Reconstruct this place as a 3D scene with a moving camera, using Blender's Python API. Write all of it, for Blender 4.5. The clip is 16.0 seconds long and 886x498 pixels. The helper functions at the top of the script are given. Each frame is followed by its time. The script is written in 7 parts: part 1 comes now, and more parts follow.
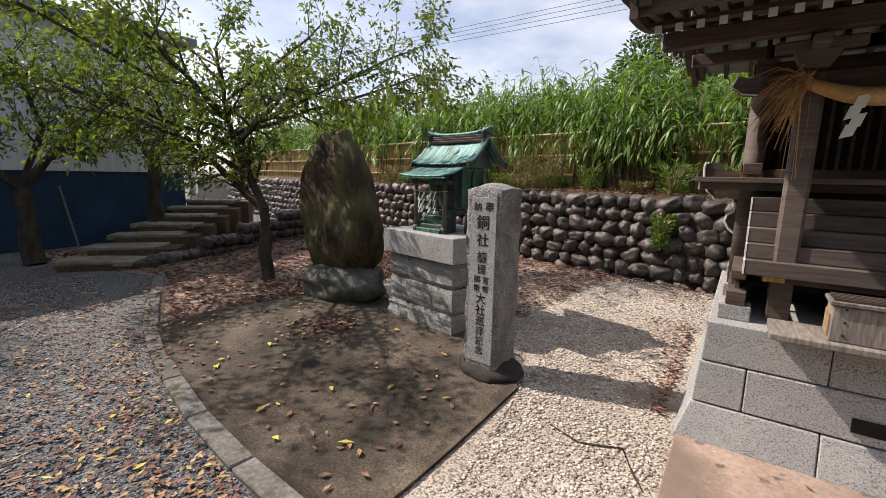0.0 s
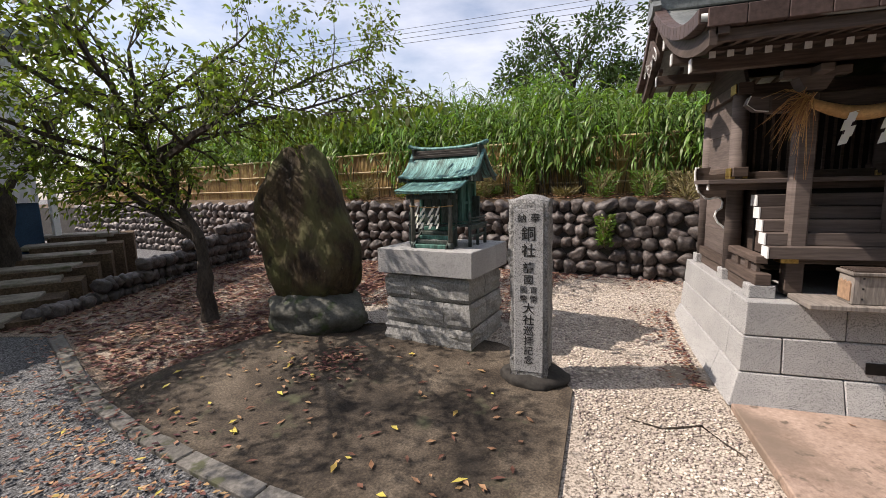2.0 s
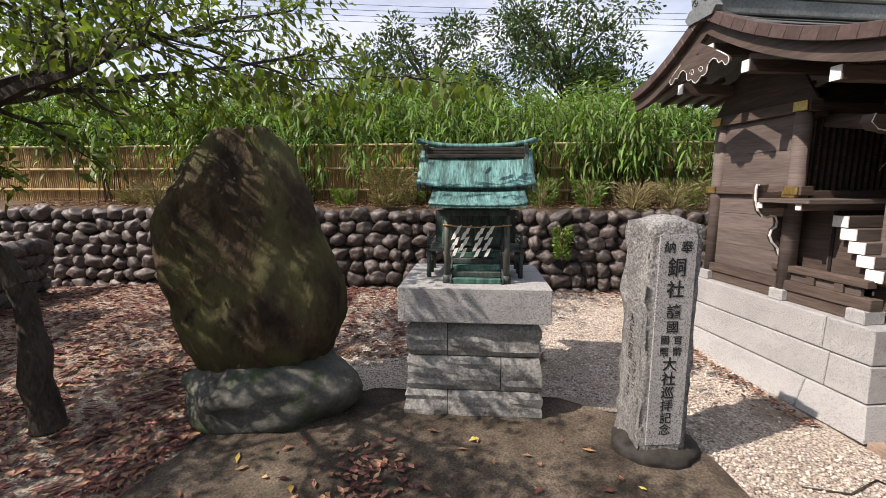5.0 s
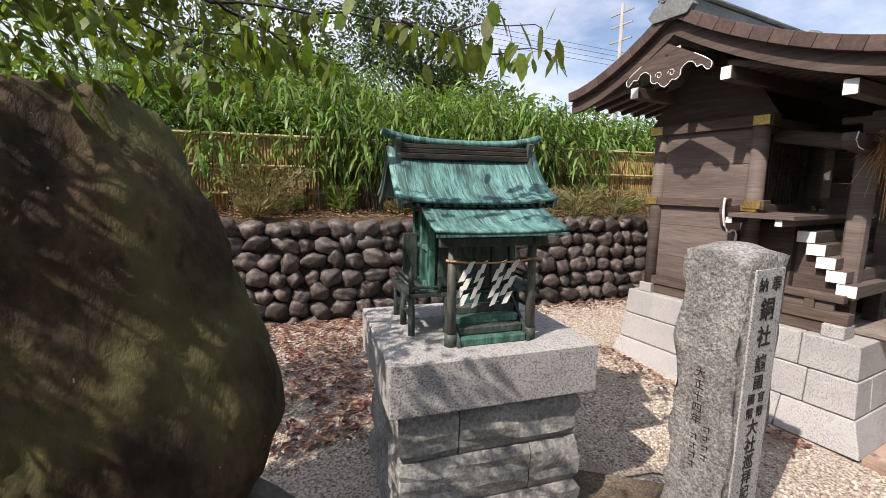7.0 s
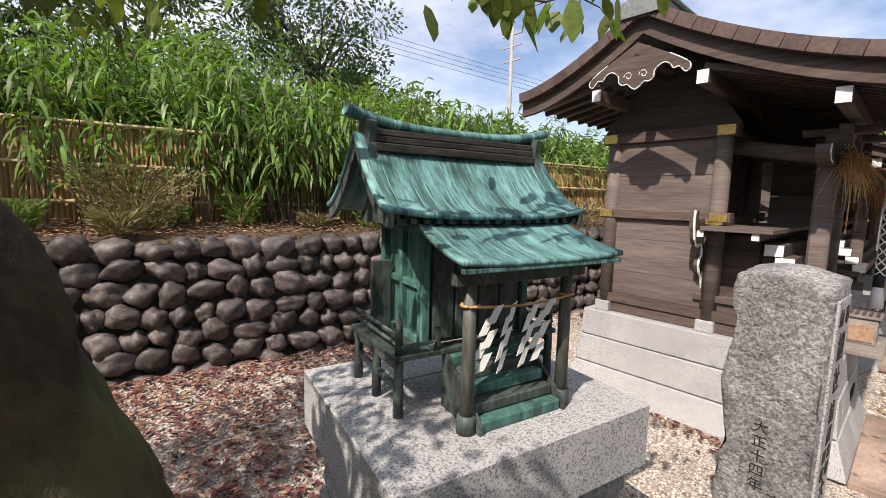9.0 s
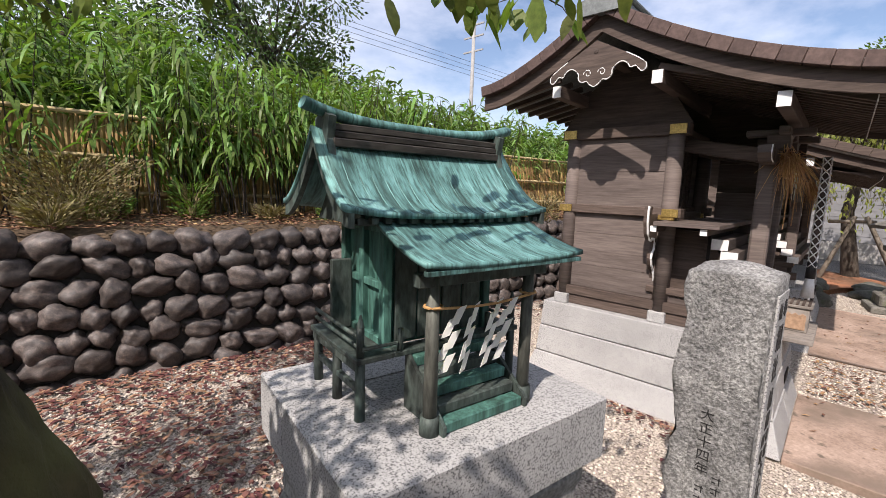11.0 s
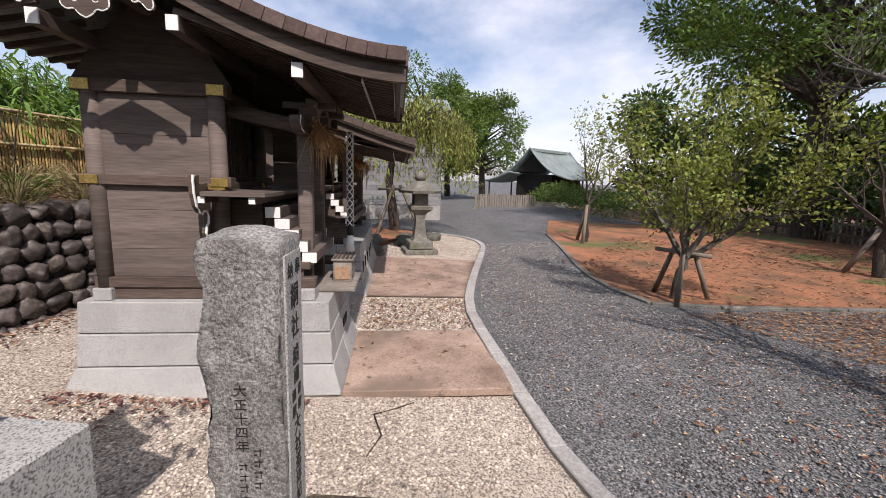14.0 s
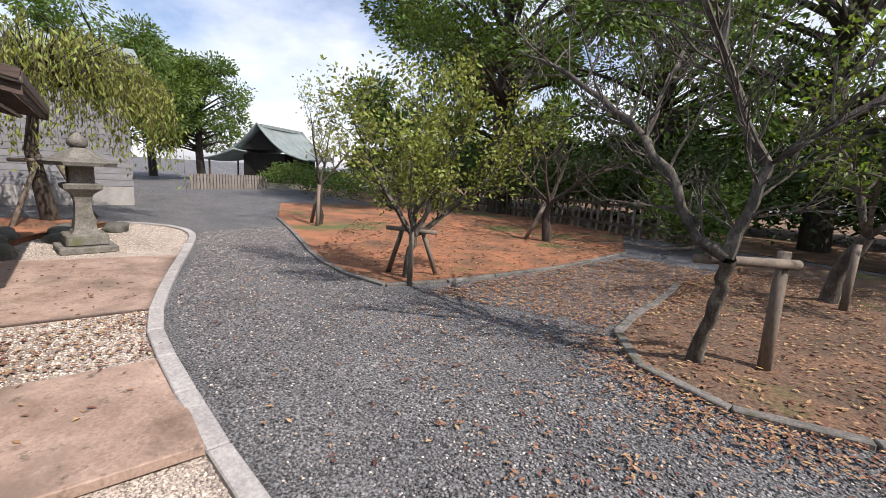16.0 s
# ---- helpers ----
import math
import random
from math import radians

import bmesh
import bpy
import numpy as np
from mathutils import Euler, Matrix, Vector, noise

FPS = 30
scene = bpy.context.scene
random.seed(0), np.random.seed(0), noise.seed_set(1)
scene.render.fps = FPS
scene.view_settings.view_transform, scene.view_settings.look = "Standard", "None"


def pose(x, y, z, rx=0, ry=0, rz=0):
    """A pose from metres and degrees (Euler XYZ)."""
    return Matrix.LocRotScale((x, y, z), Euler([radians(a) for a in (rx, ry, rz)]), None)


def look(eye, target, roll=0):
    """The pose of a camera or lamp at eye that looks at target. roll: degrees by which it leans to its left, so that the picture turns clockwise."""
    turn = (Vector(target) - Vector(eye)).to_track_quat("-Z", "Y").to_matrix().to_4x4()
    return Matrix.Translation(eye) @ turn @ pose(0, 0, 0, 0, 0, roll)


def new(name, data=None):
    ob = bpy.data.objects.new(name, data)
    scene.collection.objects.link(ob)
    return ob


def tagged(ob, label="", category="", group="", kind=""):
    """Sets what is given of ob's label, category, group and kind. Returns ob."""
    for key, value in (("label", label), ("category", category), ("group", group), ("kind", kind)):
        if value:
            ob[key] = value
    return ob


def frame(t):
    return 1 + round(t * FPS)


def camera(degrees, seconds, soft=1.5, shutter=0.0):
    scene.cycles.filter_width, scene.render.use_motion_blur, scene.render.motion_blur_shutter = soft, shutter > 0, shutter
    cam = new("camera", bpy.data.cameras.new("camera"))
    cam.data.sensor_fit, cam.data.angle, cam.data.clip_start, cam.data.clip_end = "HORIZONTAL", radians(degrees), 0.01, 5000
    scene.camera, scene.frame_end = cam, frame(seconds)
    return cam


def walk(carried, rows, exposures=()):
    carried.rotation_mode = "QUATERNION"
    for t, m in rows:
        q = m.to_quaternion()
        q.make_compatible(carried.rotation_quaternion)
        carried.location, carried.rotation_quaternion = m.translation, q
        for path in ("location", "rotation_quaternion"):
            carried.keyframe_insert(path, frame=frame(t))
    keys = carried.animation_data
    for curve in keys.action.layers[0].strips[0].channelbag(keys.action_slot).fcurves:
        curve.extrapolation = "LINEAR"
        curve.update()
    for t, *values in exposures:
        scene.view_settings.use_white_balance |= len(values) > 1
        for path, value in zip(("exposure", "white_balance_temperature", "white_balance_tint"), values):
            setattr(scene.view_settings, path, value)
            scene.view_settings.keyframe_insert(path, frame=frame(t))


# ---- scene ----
cam = camera(91.80, 16.0, soft=0.65)
PATH = [
    (0, (0.192, -2.555, 1.407), (-0.934, -0.936, 1.072), 1.2),
    (0.5, (-0.020, -2.697, 1.403), (-1.032, -1.003, 1.074), 0.6),
    (1, (-0.309, -2.813, 1.405), (-1.192, -1.047, 1.090), -0.3),
    (1.5, (-0.580, -2.895, 1.424), (-1.335, -1.067, 1.130), -1.0),
    (2, (-0.918, -3.008, 1.428), (-1.526, -1.124, 1.147), -1.5),
    (2.5, (-1.179, -3.017, 1.424), (-1.723, -1.113, 1.147), -1.9),
    (3, (-1.518, -2.902, 1.413), (-1.967, -0.970, 1.157), -1.6),
    (3.5, (-1.734, -2.777, 1.457), (-2.075, -0.826, 1.182), -1.1),
    (3.7, (-1.867, -2.733, 1.468), (-2.144, -0.773, 1.184), -0.7),
    (6, (-3.221, -1.340, 1.552), (-2.532, 0.515, 1.263), 0.9),
    (6.5, (-3.330, -1.039, 1.569), (-2.432, 0.725, 1.281), 1.5),
    (7, (-3.312, -0.890, 1.592), (-2.377, 0.853, 1.301), 0.9),
    (7.5, (-3.259, -0.573, 1.565), (-2.229, 1.120, 1.299), 1.3),
    (8, (-3.234, -0.446, 1.623), (-2.133, 1.201, 1.350), 0.2),
    (8.5, (-3.252, -0.205, 1.573), (-2.005, 1.340, 1.333), 1.3),
    (9, (-3.276, -0.129, 1.573), (-1.945, 1.346, 1.340), 1.5),
    (11.5, (-3.245, -0.109, 1.602), (-1.731, 1.166, 1.317), 2.0),
    (12, (-3.164, -0.124, 1.583), (-1.553, 1.024, 1.291), 1.8),
    (12.5, (-3.127, -0.149, 1.583), (-1.382, 0.777, 1.272), 2.4),
    (13, (-3.080, -0.189, 1.569), (-1.190, 0.383, 1.248), 2.8),
    (13.5, (-2.995, -0.269, 1.562), (-1.030, -0.086, 1.241), 2.4),
    (14, (-2.935, -0.379, 1.561), (-0.973, -0.594, 1.239), 1.8),
    (14.5, (-2.853, -0.447, 1.554), (-0.939, -0.917, 1.216), 1.4),
    (15, (-2.737, -0.602, 1.558), (-0.906, -1.320, 1.192), 1.9),
    (15.5, (-2.510, -0.708, 1.491), (-0.811, -1.697, 1.124), 3.2),
    (16, (-2.229, -0.882, 1.449), (-0.723, -2.151, 1.104), 3.4),
]
walk(cam, [(t, look(eye, target, roll)) for t, eye, target, roll in PATH], exposures=[(0, 0.36, 6900, 17), (3.7, 0.46, 6900, 18), (9, 0.54, 6800, 18), (12.5, 0.37, 6600, 18), (14, 0.23, 6600, 19), (16, 0.44, 6550, 18)])

# ---- light: a high sun from the west side, thin cloud ----
SUN_TO = Vector((-0.66, -0.16, 0.74)).normalized()
world = bpy.data.worlds.new("sky")
scene.world = world
world.use_nodes = True
wn, wl = world.node_tree.nodes, world.node_tree.links
sky = wn.new("ShaderNodeTexSky")
sky.sky_type, sky.sun_disc = "NISHITA", False
sky.sun_elevation = math.asin(SUN_TO.z)
sky.sun_rotation = math.atan2(SUN_TO.x, SUN_TO.y)
sky.air_density, sky.dust_density, sky.ozone_density = 1.0, 1.5, 1.5
wtc = wn.new("ShaderNodeTexCoord")
wmap = wn.new("ShaderNodeMapping")
wmap.inputs["Scale"].default_value = (1.0, 1.6, 3.2)
cloud = wn.new("ShaderNodeTexNoise")
cloud.inputs["Scale"].default_value, cloud.inputs["Detail"].default_value = 1.7, 7
cloud.inputs["Roughness"].default_value = 0.58
cramp = wn.new("ShaderNodeValToRGB")
cramp.color_ramp.elements[0].position, cramp.color_ramp.elements[1].position = 0.34, 0.78
cmix = wn.new("ShaderNodeMixRGB")
cmix.inputs[2].default_value = (7.6, 8.0, 8.7, 1)
wl.new(wtc.outputs["Generated"], wmap.inputs["Vector"])
wl.new(wmap.outputs["Vector"], cloud.inputs["Vector"])
wl.new(cloud.outputs["Fac"], cramp.inputs["Fac"])
wl.new(cramp.outputs["Color"], cmix.inputs[0])
wl.new(sky.outputs["Color"], cmix.inputs[1])
wl.new(cmix.outputs["Color"], wn["Background"].inputs["Color"])
wn["Background"].inputs["Strength"].default_value = 0.125
sun = new("sun", bpy.data.lights.new("sun", "SUN"))
sun.data.energy, sun.data.angle, sun.data.color = 4.4, radians(0.6), (1.0, 0.94, 0.85)
sun.matrix_world = look(SUN_TO * 60, (0, 0, 0))


# ---- materials ----
def ramp(nt, fac, stops):
    n = nt.nodes.new("ShaderNodeValToRGB")
    els = n.color_ramp.elements
    while len(els) < len(stops):
        els.new(0.5)
    for e, (p, c) in zip(els, stops):
        e.position, e.color = p, (*c, 1)
    nt.links.new(fac, n.inputs["Fac"])
    return n.outputs["Color"]


def noise_node(nt, vec, scale, detail=5, rough=0.6):
    n = nt.nodes.new("ShaderNodeTexNoise")
    n.inputs["Scale"].default_value, n.inputs["Detail"].default_value, n.inputs["Roughness"].default_value = scale, detail, rough
    nt.links.new(vec, n.inputs["Vector"])
    return n.outputs["Fac"]


def mixed(nt, a, b, fac, mode="MIX"):
    n = nt.nodes.new("ShaderNodeMixRGB")
    n.blend_type = mode
    for sock, v in ((n.inputs[0], fac), (n.inputs[1], a), (n.inputs[2], b)):
        if isinstance(v, (int, float)):
            sock.default_value = v
        elif isinstance(v, tuple):
            sock.default_value = (*v, 1)
        else:
            nt.links.new(v, sock)
    return n.outputs["Color"]


def mat(name, big, big_scale=3.0, fine=((0.35, (0.75,) * 3), (0.7, (1.15,) * 3)), fine_scale=45.0, rough=0.8, metal=0.0,
        bump=0.3, bump_scale=60.0, dist=0.004, stretch=(1, 1, 1), spots=None, rand=0.0, island=False, through_light=0.0, spec=0.3, joint=None):
    """Two scales of colour variation, relief, and a shift for each object or island."""
    m = bpy.data.materials.new(name)
    m.use_nodes = True
    nt = m.node_tree
    bsdf = nt.nodes["Principled BSDF"]
    tc = nt.nodes.new("ShaderNodeTexCoord")
    mp = nt.nodes.new("ShaderNodeMapping")
    mp.inputs["Scale"].default_value = stretch
    info = nt.nodes.new("ShaderNodeObjectInfo")
    add = nt.nodes.new("ShaderNodeVectorMath")
    add.operation = "MULTIPLY_ADD"
    nt.links.new(info.outputs["Random"], add.inputs[0])
    add.inputs[1].default_value = (13, 7, 5)
    nt.links.new(tc.outputs["Object"], add.inputs[2])
    nt.links.new(add.outputs[0], mp.inputs["Vector"])
    vec = mp.outputs["Vector"]
    col = ramp(nt, noise_node(nt, vec, big_scale), big)
    col = mixed(nt, col, ramp(nt, noise_node(nt, vec, fine_scale, 4), fine), 1.0, "MULTIPLY")
    for sc, lo, hi, c in spots or ():
        col = mixed(nt, col, c, ramp(nt, noise_node(nt, vec, sc, 3), ((lo, (0, 0, 0)), (hi, (1, 1, 1)))))
    if rand:
        src = info.outputs["Random"]
        if island:
            src = nt.nodes.new("ShaderNodeNewGeometry").outputs["Random Per Island"]
        col = mixed(nt, col, ramp(nt, src, ((0.0, (1 - rand,) * 3), (1.0, (1 + rand,) * 3))), 1.0, "MULTIPLY")
        if island:
            hs = nt.nodes.new("ShaderNodeHueSaturation")
            mr = nt.nodes.new("ShaderNodeMapRange")
            mr.inputs["To Min"].default_value, mr.inputs["To Max"].default_value = 0.5 - rand * 0.06, 0.5 + rand * 0.05
            nt.links.new(src, mr.inputs["Value"])
            nt.links.new(mr.outputs[0], hs.inputs["Hue"])
            nt.links.new(col, hs.inputs["Color"])
            col = hs.outputs["Color"]
    nt.links.new(col, bsdf.inputs["Base Color"])
    bsdf.inputs["Roughness"].default_value, bsdf.inputs["Metallic"].default_value = rough, metal
    bsdf.inputs["Specular IOR Level"].default_value = spec
    if bump:
        b = nt.nodes.new("ShaderNodeBump")
        b.inputs["Strength"].default_value, b.inputs["Distance"].default_value = bump, dist
        nt.links.new(noise_node(nt, vec, bump_scale, 6, 0.65), b.inputs["Height"])
        nt.links.new(b.outputs["Normal"], bsdf.inputs["Normal"])
    if through_light:
        tr = nt.nodes.new("ShaderNodeBsdfTranslucent")
        nt.links.new(mixed(nt, col, (1.25, 1.35, 0.5), 1.0, "MULTIPLY"), tr.inputs["Color"])
        ms = nt.nodes.new("ShaderNodeMixShader")
        ms.inputs[0].default_value = through_light
        nt.links.new(bsdf.outputs[0], ms.inputs[1])
        nt.links.new(tr.outputs[0], ms.inputs[2])
        nt.links.new(ms.outputs[0], nt.nodes["Material Output"].inputs["Surface"])
    return m


GRANITE = mat("granite", ((0.3, (0.31, 0.31, 0.305)), (0.7, (0.41, 0.41, 0.40))), 2.5, ((0.39, (0.30, 0.30, 0.31)), (0.47, (1.0, 1.0, 1.0)), (0.66, (1.28, 1.28, 1.28))), 165, 0.75, bump=0.25, bump_scale=120, dist=0.002, rand=0.05)
ROUGH_GRANITE = mat("rough_granite", ((0.3, (0.17, 0.17, 0.168)), (0.7, (0.37, 0.37, 0.355))), 7, ((0.38, (0.5, 0.5, 0.5)), (0.62, (1.2, 1.2, 1.2))), 90, 0.85, bump=1.0, bump_scale=26, dist=0.03, rand=0.06)
ROCK_FACE = mat("rock_face", ((0.3, (0.20, 0.20, 0.19)), (0.7, (0.36, 0.36, 0.34))), 5, ((0.35, (0.6, 0.6, 0.6)), (0.65, (1.2, 1.2, 1.2))), 60, 0.85, bump=0.8, bump_scale=22, dist=0.012, rand=0.12)
BOULDER = mat("boulder", ((0.32, (0.018, 0.012, 0.008)), (0.50, (0.060, 0.041, 0.022)), (0.72, (0.110, 0.082, 0.042))), 3.4, ((0.3, (0.55, 0.55, 0.55)), (0.7, (1.3, 1.3, 1.3))), 28, 0.8, bump=0.8, bump_scale=16, dist=0.02,
              spots=((2.6, 0.45, 0.66, (0.092, 0.091, 0.034)), (6.0, 0.60, 0.70, (0.022, 0.018, 0.012)), (34, 0.74, 0.765, (0.36, 0.37, 0.31))), stretch=(1.3, 1.3, 0.75))
MOSS_BASE = mat("base_rock", ((0.3, (0.055, 0.058, 0.05)), (0.7, (0.15, 0.15, 0.13))), 5, rough=0.85, bump=0.8, bump_scale=20, dist=0.015, spots=((6, 0.55, 0.68, (0.05, 0.075, 0.03)),))
COBBLE = mat("cobble", ((0.3, (0.042, 0.038, 0.038)), (0.55, (0.098, 0.084, 0.078)), (0.8, (0.20, 0.165, 0.142))), 6, ((0.3, (0.5, 0.48, 0.47)), (0.7, (1.25, 1.22, 1.2))), 50, 0.52, bump=0.4, bump_scale=45, dist=0.005, rand=0.45, spec=0.45)
MORTAR = mat("dark_mortar", ((0.3, (0.022, 0.02, 0.018)), (0.7, (0.05, 0.046, 0.04))), 9, bump=0.6)
WOOD = mat("dark_wood", ((0.3, (0.055, 0.041, 0.034)), (0.7, (0.120, 0.091, 0.076))), 3, ((0.3, (0.62, 0.6, 0.58)), (0.7, (1.25, 1.22, 1.2))), 26, 0.72, bump=0.4, bump_scale=30, dist=0.003, stretch=(0.25, 0.25, 3), rand=0.1)
PLANK = mat("plank_wood", ((0.3, (0.080, 0.063, 0.056)), (0.7, (0.170, 0.138, 0.123))), 2, ((0.3, (0.70, 0.69, 0.68)), (0.7, (1.16, 1.16, 1.15))), 20, 0.75, bump=0.4, bump_scale=24, dist=0.003, stretch=(0.3, 0.3, 4), rand=0.12)
GREY_WOOD = mat("weathered_wood", ((0.3, (0.16, 0.14, 0.12)), (0.7, (0.29, 0.26, 0.23))), 3, ((0.3, (0.6, 0.6, 0.6)), (0.7, (1.2, 1.2, 1.2))), 24, 0.8, bump=0.5, bump_scale=26, dist=0.004, stretch=(3, 0.4, 0.4), rand=0.1)
WHITE = mat("white_paint", ((0.3, (0.70, 0.70, 0.68)), (0.7, (0.82, 0.82, 0.80))), 12, ((0.3, (0.9, 0.9, 0.9)), (0.7, (1.05, 1.05, 1.05))), 60, 0.6, bump=0.1)
PAPER = mat("white_paper", ((0.3, (0.78, 0.78, 0.78)), (0.7, (0.86, 0.86, 0.86))), 6, ((0.3, (0.95, 0.95, 0.95)), (0.7, (1.03, 1.03, 1.03))), 30, 0.8, bump=0.05, through_light=0.2)
GOLD = mat("brass", ((0.3, (0.48, 0.33, 0.10)), (0.7, (0.70, 0.50, 0.18))), 20, ((0.3, (0.6, 0.6, 0.6)), (0.7, (1.15, 1.15, 1.15))), 70, 0.4, 0.85, bump=0.5, bump_scale=90, dist=0.002)
ROOF_COPPER = mat("roof_copper", ((0.3, (0.15, 0.165, 0.16)), (0.7, (0.29, 0.31, 0.30))), 2.5, rough=0.5, metal=0.35, bump=0.15, stretch=(1, 1, 1), rand=0.06)
ROOF_EDGE = mat("brown_copper", ((0.3, (0.070, 0.046, 0.040)), (0.7, (0.125, 0.086, 0.074))), 4, rough=0.55, metal=0.25, bump=0.15, rand=0.14)
PATINA = mat("patina", ((0.26, (0.026, 0.030, 0.028)), (0.40, (0.060, 0.130, 0.118)), (0.56, (0.135, 0.30, 0.285)), (0.8, (0.26, 0.46, 0.46))), 6, ((0.36, (0.46, 0.44, 0.43)), (0.54, (1.0, 1.0, 1.0)), (0.70, (1.16, 1.16, 1.16))), 30, 0.55, 0.2, bump=0.25, bump_scale=30, dist=0.002, stretch=(3.2, 0.5, 0.5), rand=0.08)
PATINA_DARK = mat("patina_dark", ((0.3, (0.042, 0.046, 0.042)), (0.55, (0.085, 0.110, 0.098)), (0.78, (0.12, 0.20, 0.175))), 8, ((0.3, (0.5, 0.5, 0.5)), (0.7, (1.25, 1.25, 1.25))), 40, 0.6, 0.25, bump=0.35, bump_scale=40, dist=0.002, stretch=(1.6, 1.6, 0.5), rand=0.12)
PATINA_BROWN = mat("brown_patina", ((0.3, (0.030, 0.028, 0.026)), (0.6, (0.075, 0.068, 0.060)), (0.82, (0.10, 0.135, 0.12))), 7, ((0.3, (0.5, 0.5, 0.5)), (0.7, (1.25, 1.25, 1.25))), 40, 0.5, 0.3, bump=0.35, bump_scale=40, dist=0.002, stretch=(0.5, 2, 2), rand=0.12)
PATINA_WALL = mat("patina_wall", ((0.3, (0.03, 0.055, 0.045)), (0.5, (0.075, 0.19, 0.155)), (0.75, (0.13, 0.31, 0.26))), 5, ((0.3, (0.5, 0.5, 0.5)), (0.7, (1.2, 1.2, 1.2))), 25, 0.6, 0.2, bump=0.3, bump_scale=30, dist=0.002, stretch=(2.5, 2.5, 0.45), rand=0.1)
BAMBOO = mat("bamboo", ((0.3, (0.29, 0.185, 0.075)), (0.7, (0.46, 0.32, 0.145))), 3, ((0.3, (0.65, 0.63, 0.6)), (0.7, (1.15, 1.15, 1.15))), 30, 0.55, bump=0.2, stretch=(1, 1, 0.4), rand=0.22)
BAMBOO_POLE = mat("bamboo_pole", ((0.3, (0.42, 0.31, 0.15)), (0.7, (0.58, 0.46, 0.26))), 3, rough=0.45, bump=0.15, rand=0.12)
LEAF_PLUM = mat("plum_leaf", ((0.3, (0.095, 0.140, 0.030)), (0.7, (0.175, 0.225, 0.055))), 30, rough=0.5, bump=0.1, rand=0.5, island=True, through_light=0.48)
LEAF_REED = mat("reed_leaf", ((0.3, (0.090, 0.17, 0.034)), (0.7, (0.20, 0.31, 0.080))), 2.0, rough=0.42, bump=0.05, rand=0.45, island=True, through_light=0.35)
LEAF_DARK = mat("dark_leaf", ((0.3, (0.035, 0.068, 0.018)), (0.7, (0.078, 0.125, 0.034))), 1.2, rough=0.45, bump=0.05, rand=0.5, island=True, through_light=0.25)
LEAF_MID = mat("tree_leaf", ((0.3, (0.075, 0.130, 0.028)), (0.7, (0.155, 0.225, 0.052))), 1.2, rough=0.48, bump=0.05, rand=0.5, island=True, through_light=0.3)
LEAF_WILLOW = mat("weeping_leaf", ((0.3, (0.17, 0.20, 0.045)), (0.7, (0.29, 0.32, 0.085))), 1.5, rough=0.5, bump=0.05, rand=0.45, island=True, through_light=0.35)
LEAF_DRY = mat("dry_leaf", ((0.3, (0.17, 0.085, 0.046)), (0.7, (0.40, 0.235, 0.135))), 9, rough=0.75, bump=0.1, rand=0.55, island=True)
LEAF_RED = mat("red_leaf", ((0.3, (0.105, 0.042, 0.032)), (0.7, (0.31, 0.155, 0.115))), 9, rough=0.7, bump=0.1, rand=0.75, island=True)
LEAF_YELLOW = mat("yellow_leaf", ((0.3, (0.36, 0.26, 0.05)), (0.7, (0.48, 0.40, 0.10))), 9, rough=0.6, bump=0.1, rand=0.4, island=True)
DRY_GRASS = mat("dry_grass", ((0.3, (0.17, 0.14, 0.065)), (0.7, (0.30, 0.26, 0.14))), 4, rough=0.8, bump=0.0, rand=0.4, island=True, through_light=0.2)
STRAW = mat("straw", ((0.3, (0.40, 0.22, 0.085)), (0.7, (0.62, 0.38, 0.17))), 6, rough=0.75, bump=0.2, rand=0.35, island=True)
BARK = mat("bark", ((0.3, (0.030, 0.024, 0.019)), (0.7, (0.085, 0.070, 0.056))), 8, ((0.3, (0.55, 0.55, 0.55)), (0.7, (1.3, 1.3, 1.3))), 45, 0.9, bump=0.9, bump_scale=30, dist=0.012, stretch=(1.5, 1.5, 0.5))
BARK_GREY = mat("grey_bark", ((0.3, (0.055, 0.047, 0.038)), (0.55, (0.12, 0.107, 0.090)), (0.72, (0.25, 0.25, 0.21))), 9, ((0.3, (0.5, 0.5, 0.5)), (0.7, (1.25, 1.25, 1.25))), 45, 0.9, bump=0.9, bump_scale=30, dist=0.012, stretch=(1.5, 1.5, 0.5))
GRAVEL_GREY = mat("grey_gravel", ((0.3, (0.100, 0.103, 0.106)), (0.7, (0.165, 0.166, 0.168))), 1.2, ((0.38, (0.22, 0.22, 0.22)), (0.52, (0.95, 0.95, 0.95)), (0.64, (2.0, 2.0, 1.97))), 62, 0.85, bump=1.0, bump_scale=62, dist=0.012)
GRAVEL_PALE = mat("pale_gravel", ((0.3, (0.39, 0.335, 0.275)), (0.7, (0.56, 0.50, 0.43))), 1.3, ((0.38, (0.30, 0.28, 0.26)), (0.52, (1.0, 1.0, 1.0)), (0.66, (1.35, 1.35, 1.35))), 70, 0.85, bump=1.0, bump_scale=70, dist=0.012, spots=((1.1, 0.56, 0.72, (0.25, 0.21, 0.165)),))
PEBBLE_GREY = mat("grey_pebble", ((0.3, (0.12, 0.121, 0.126)), (0.7, (0.25, 0.25, 0.248))), 8, rough=0.8, bump=0.2, rand=0.85, island=True)
PEBBLE_PALE = mat("pale_pebble", ((0.3, (0.40, 0.335, 0.28)), (0.7, (0.63, 0.56, 0.49))), 8, rough=0.8, bump=0.2, rand=0.55, island=True)
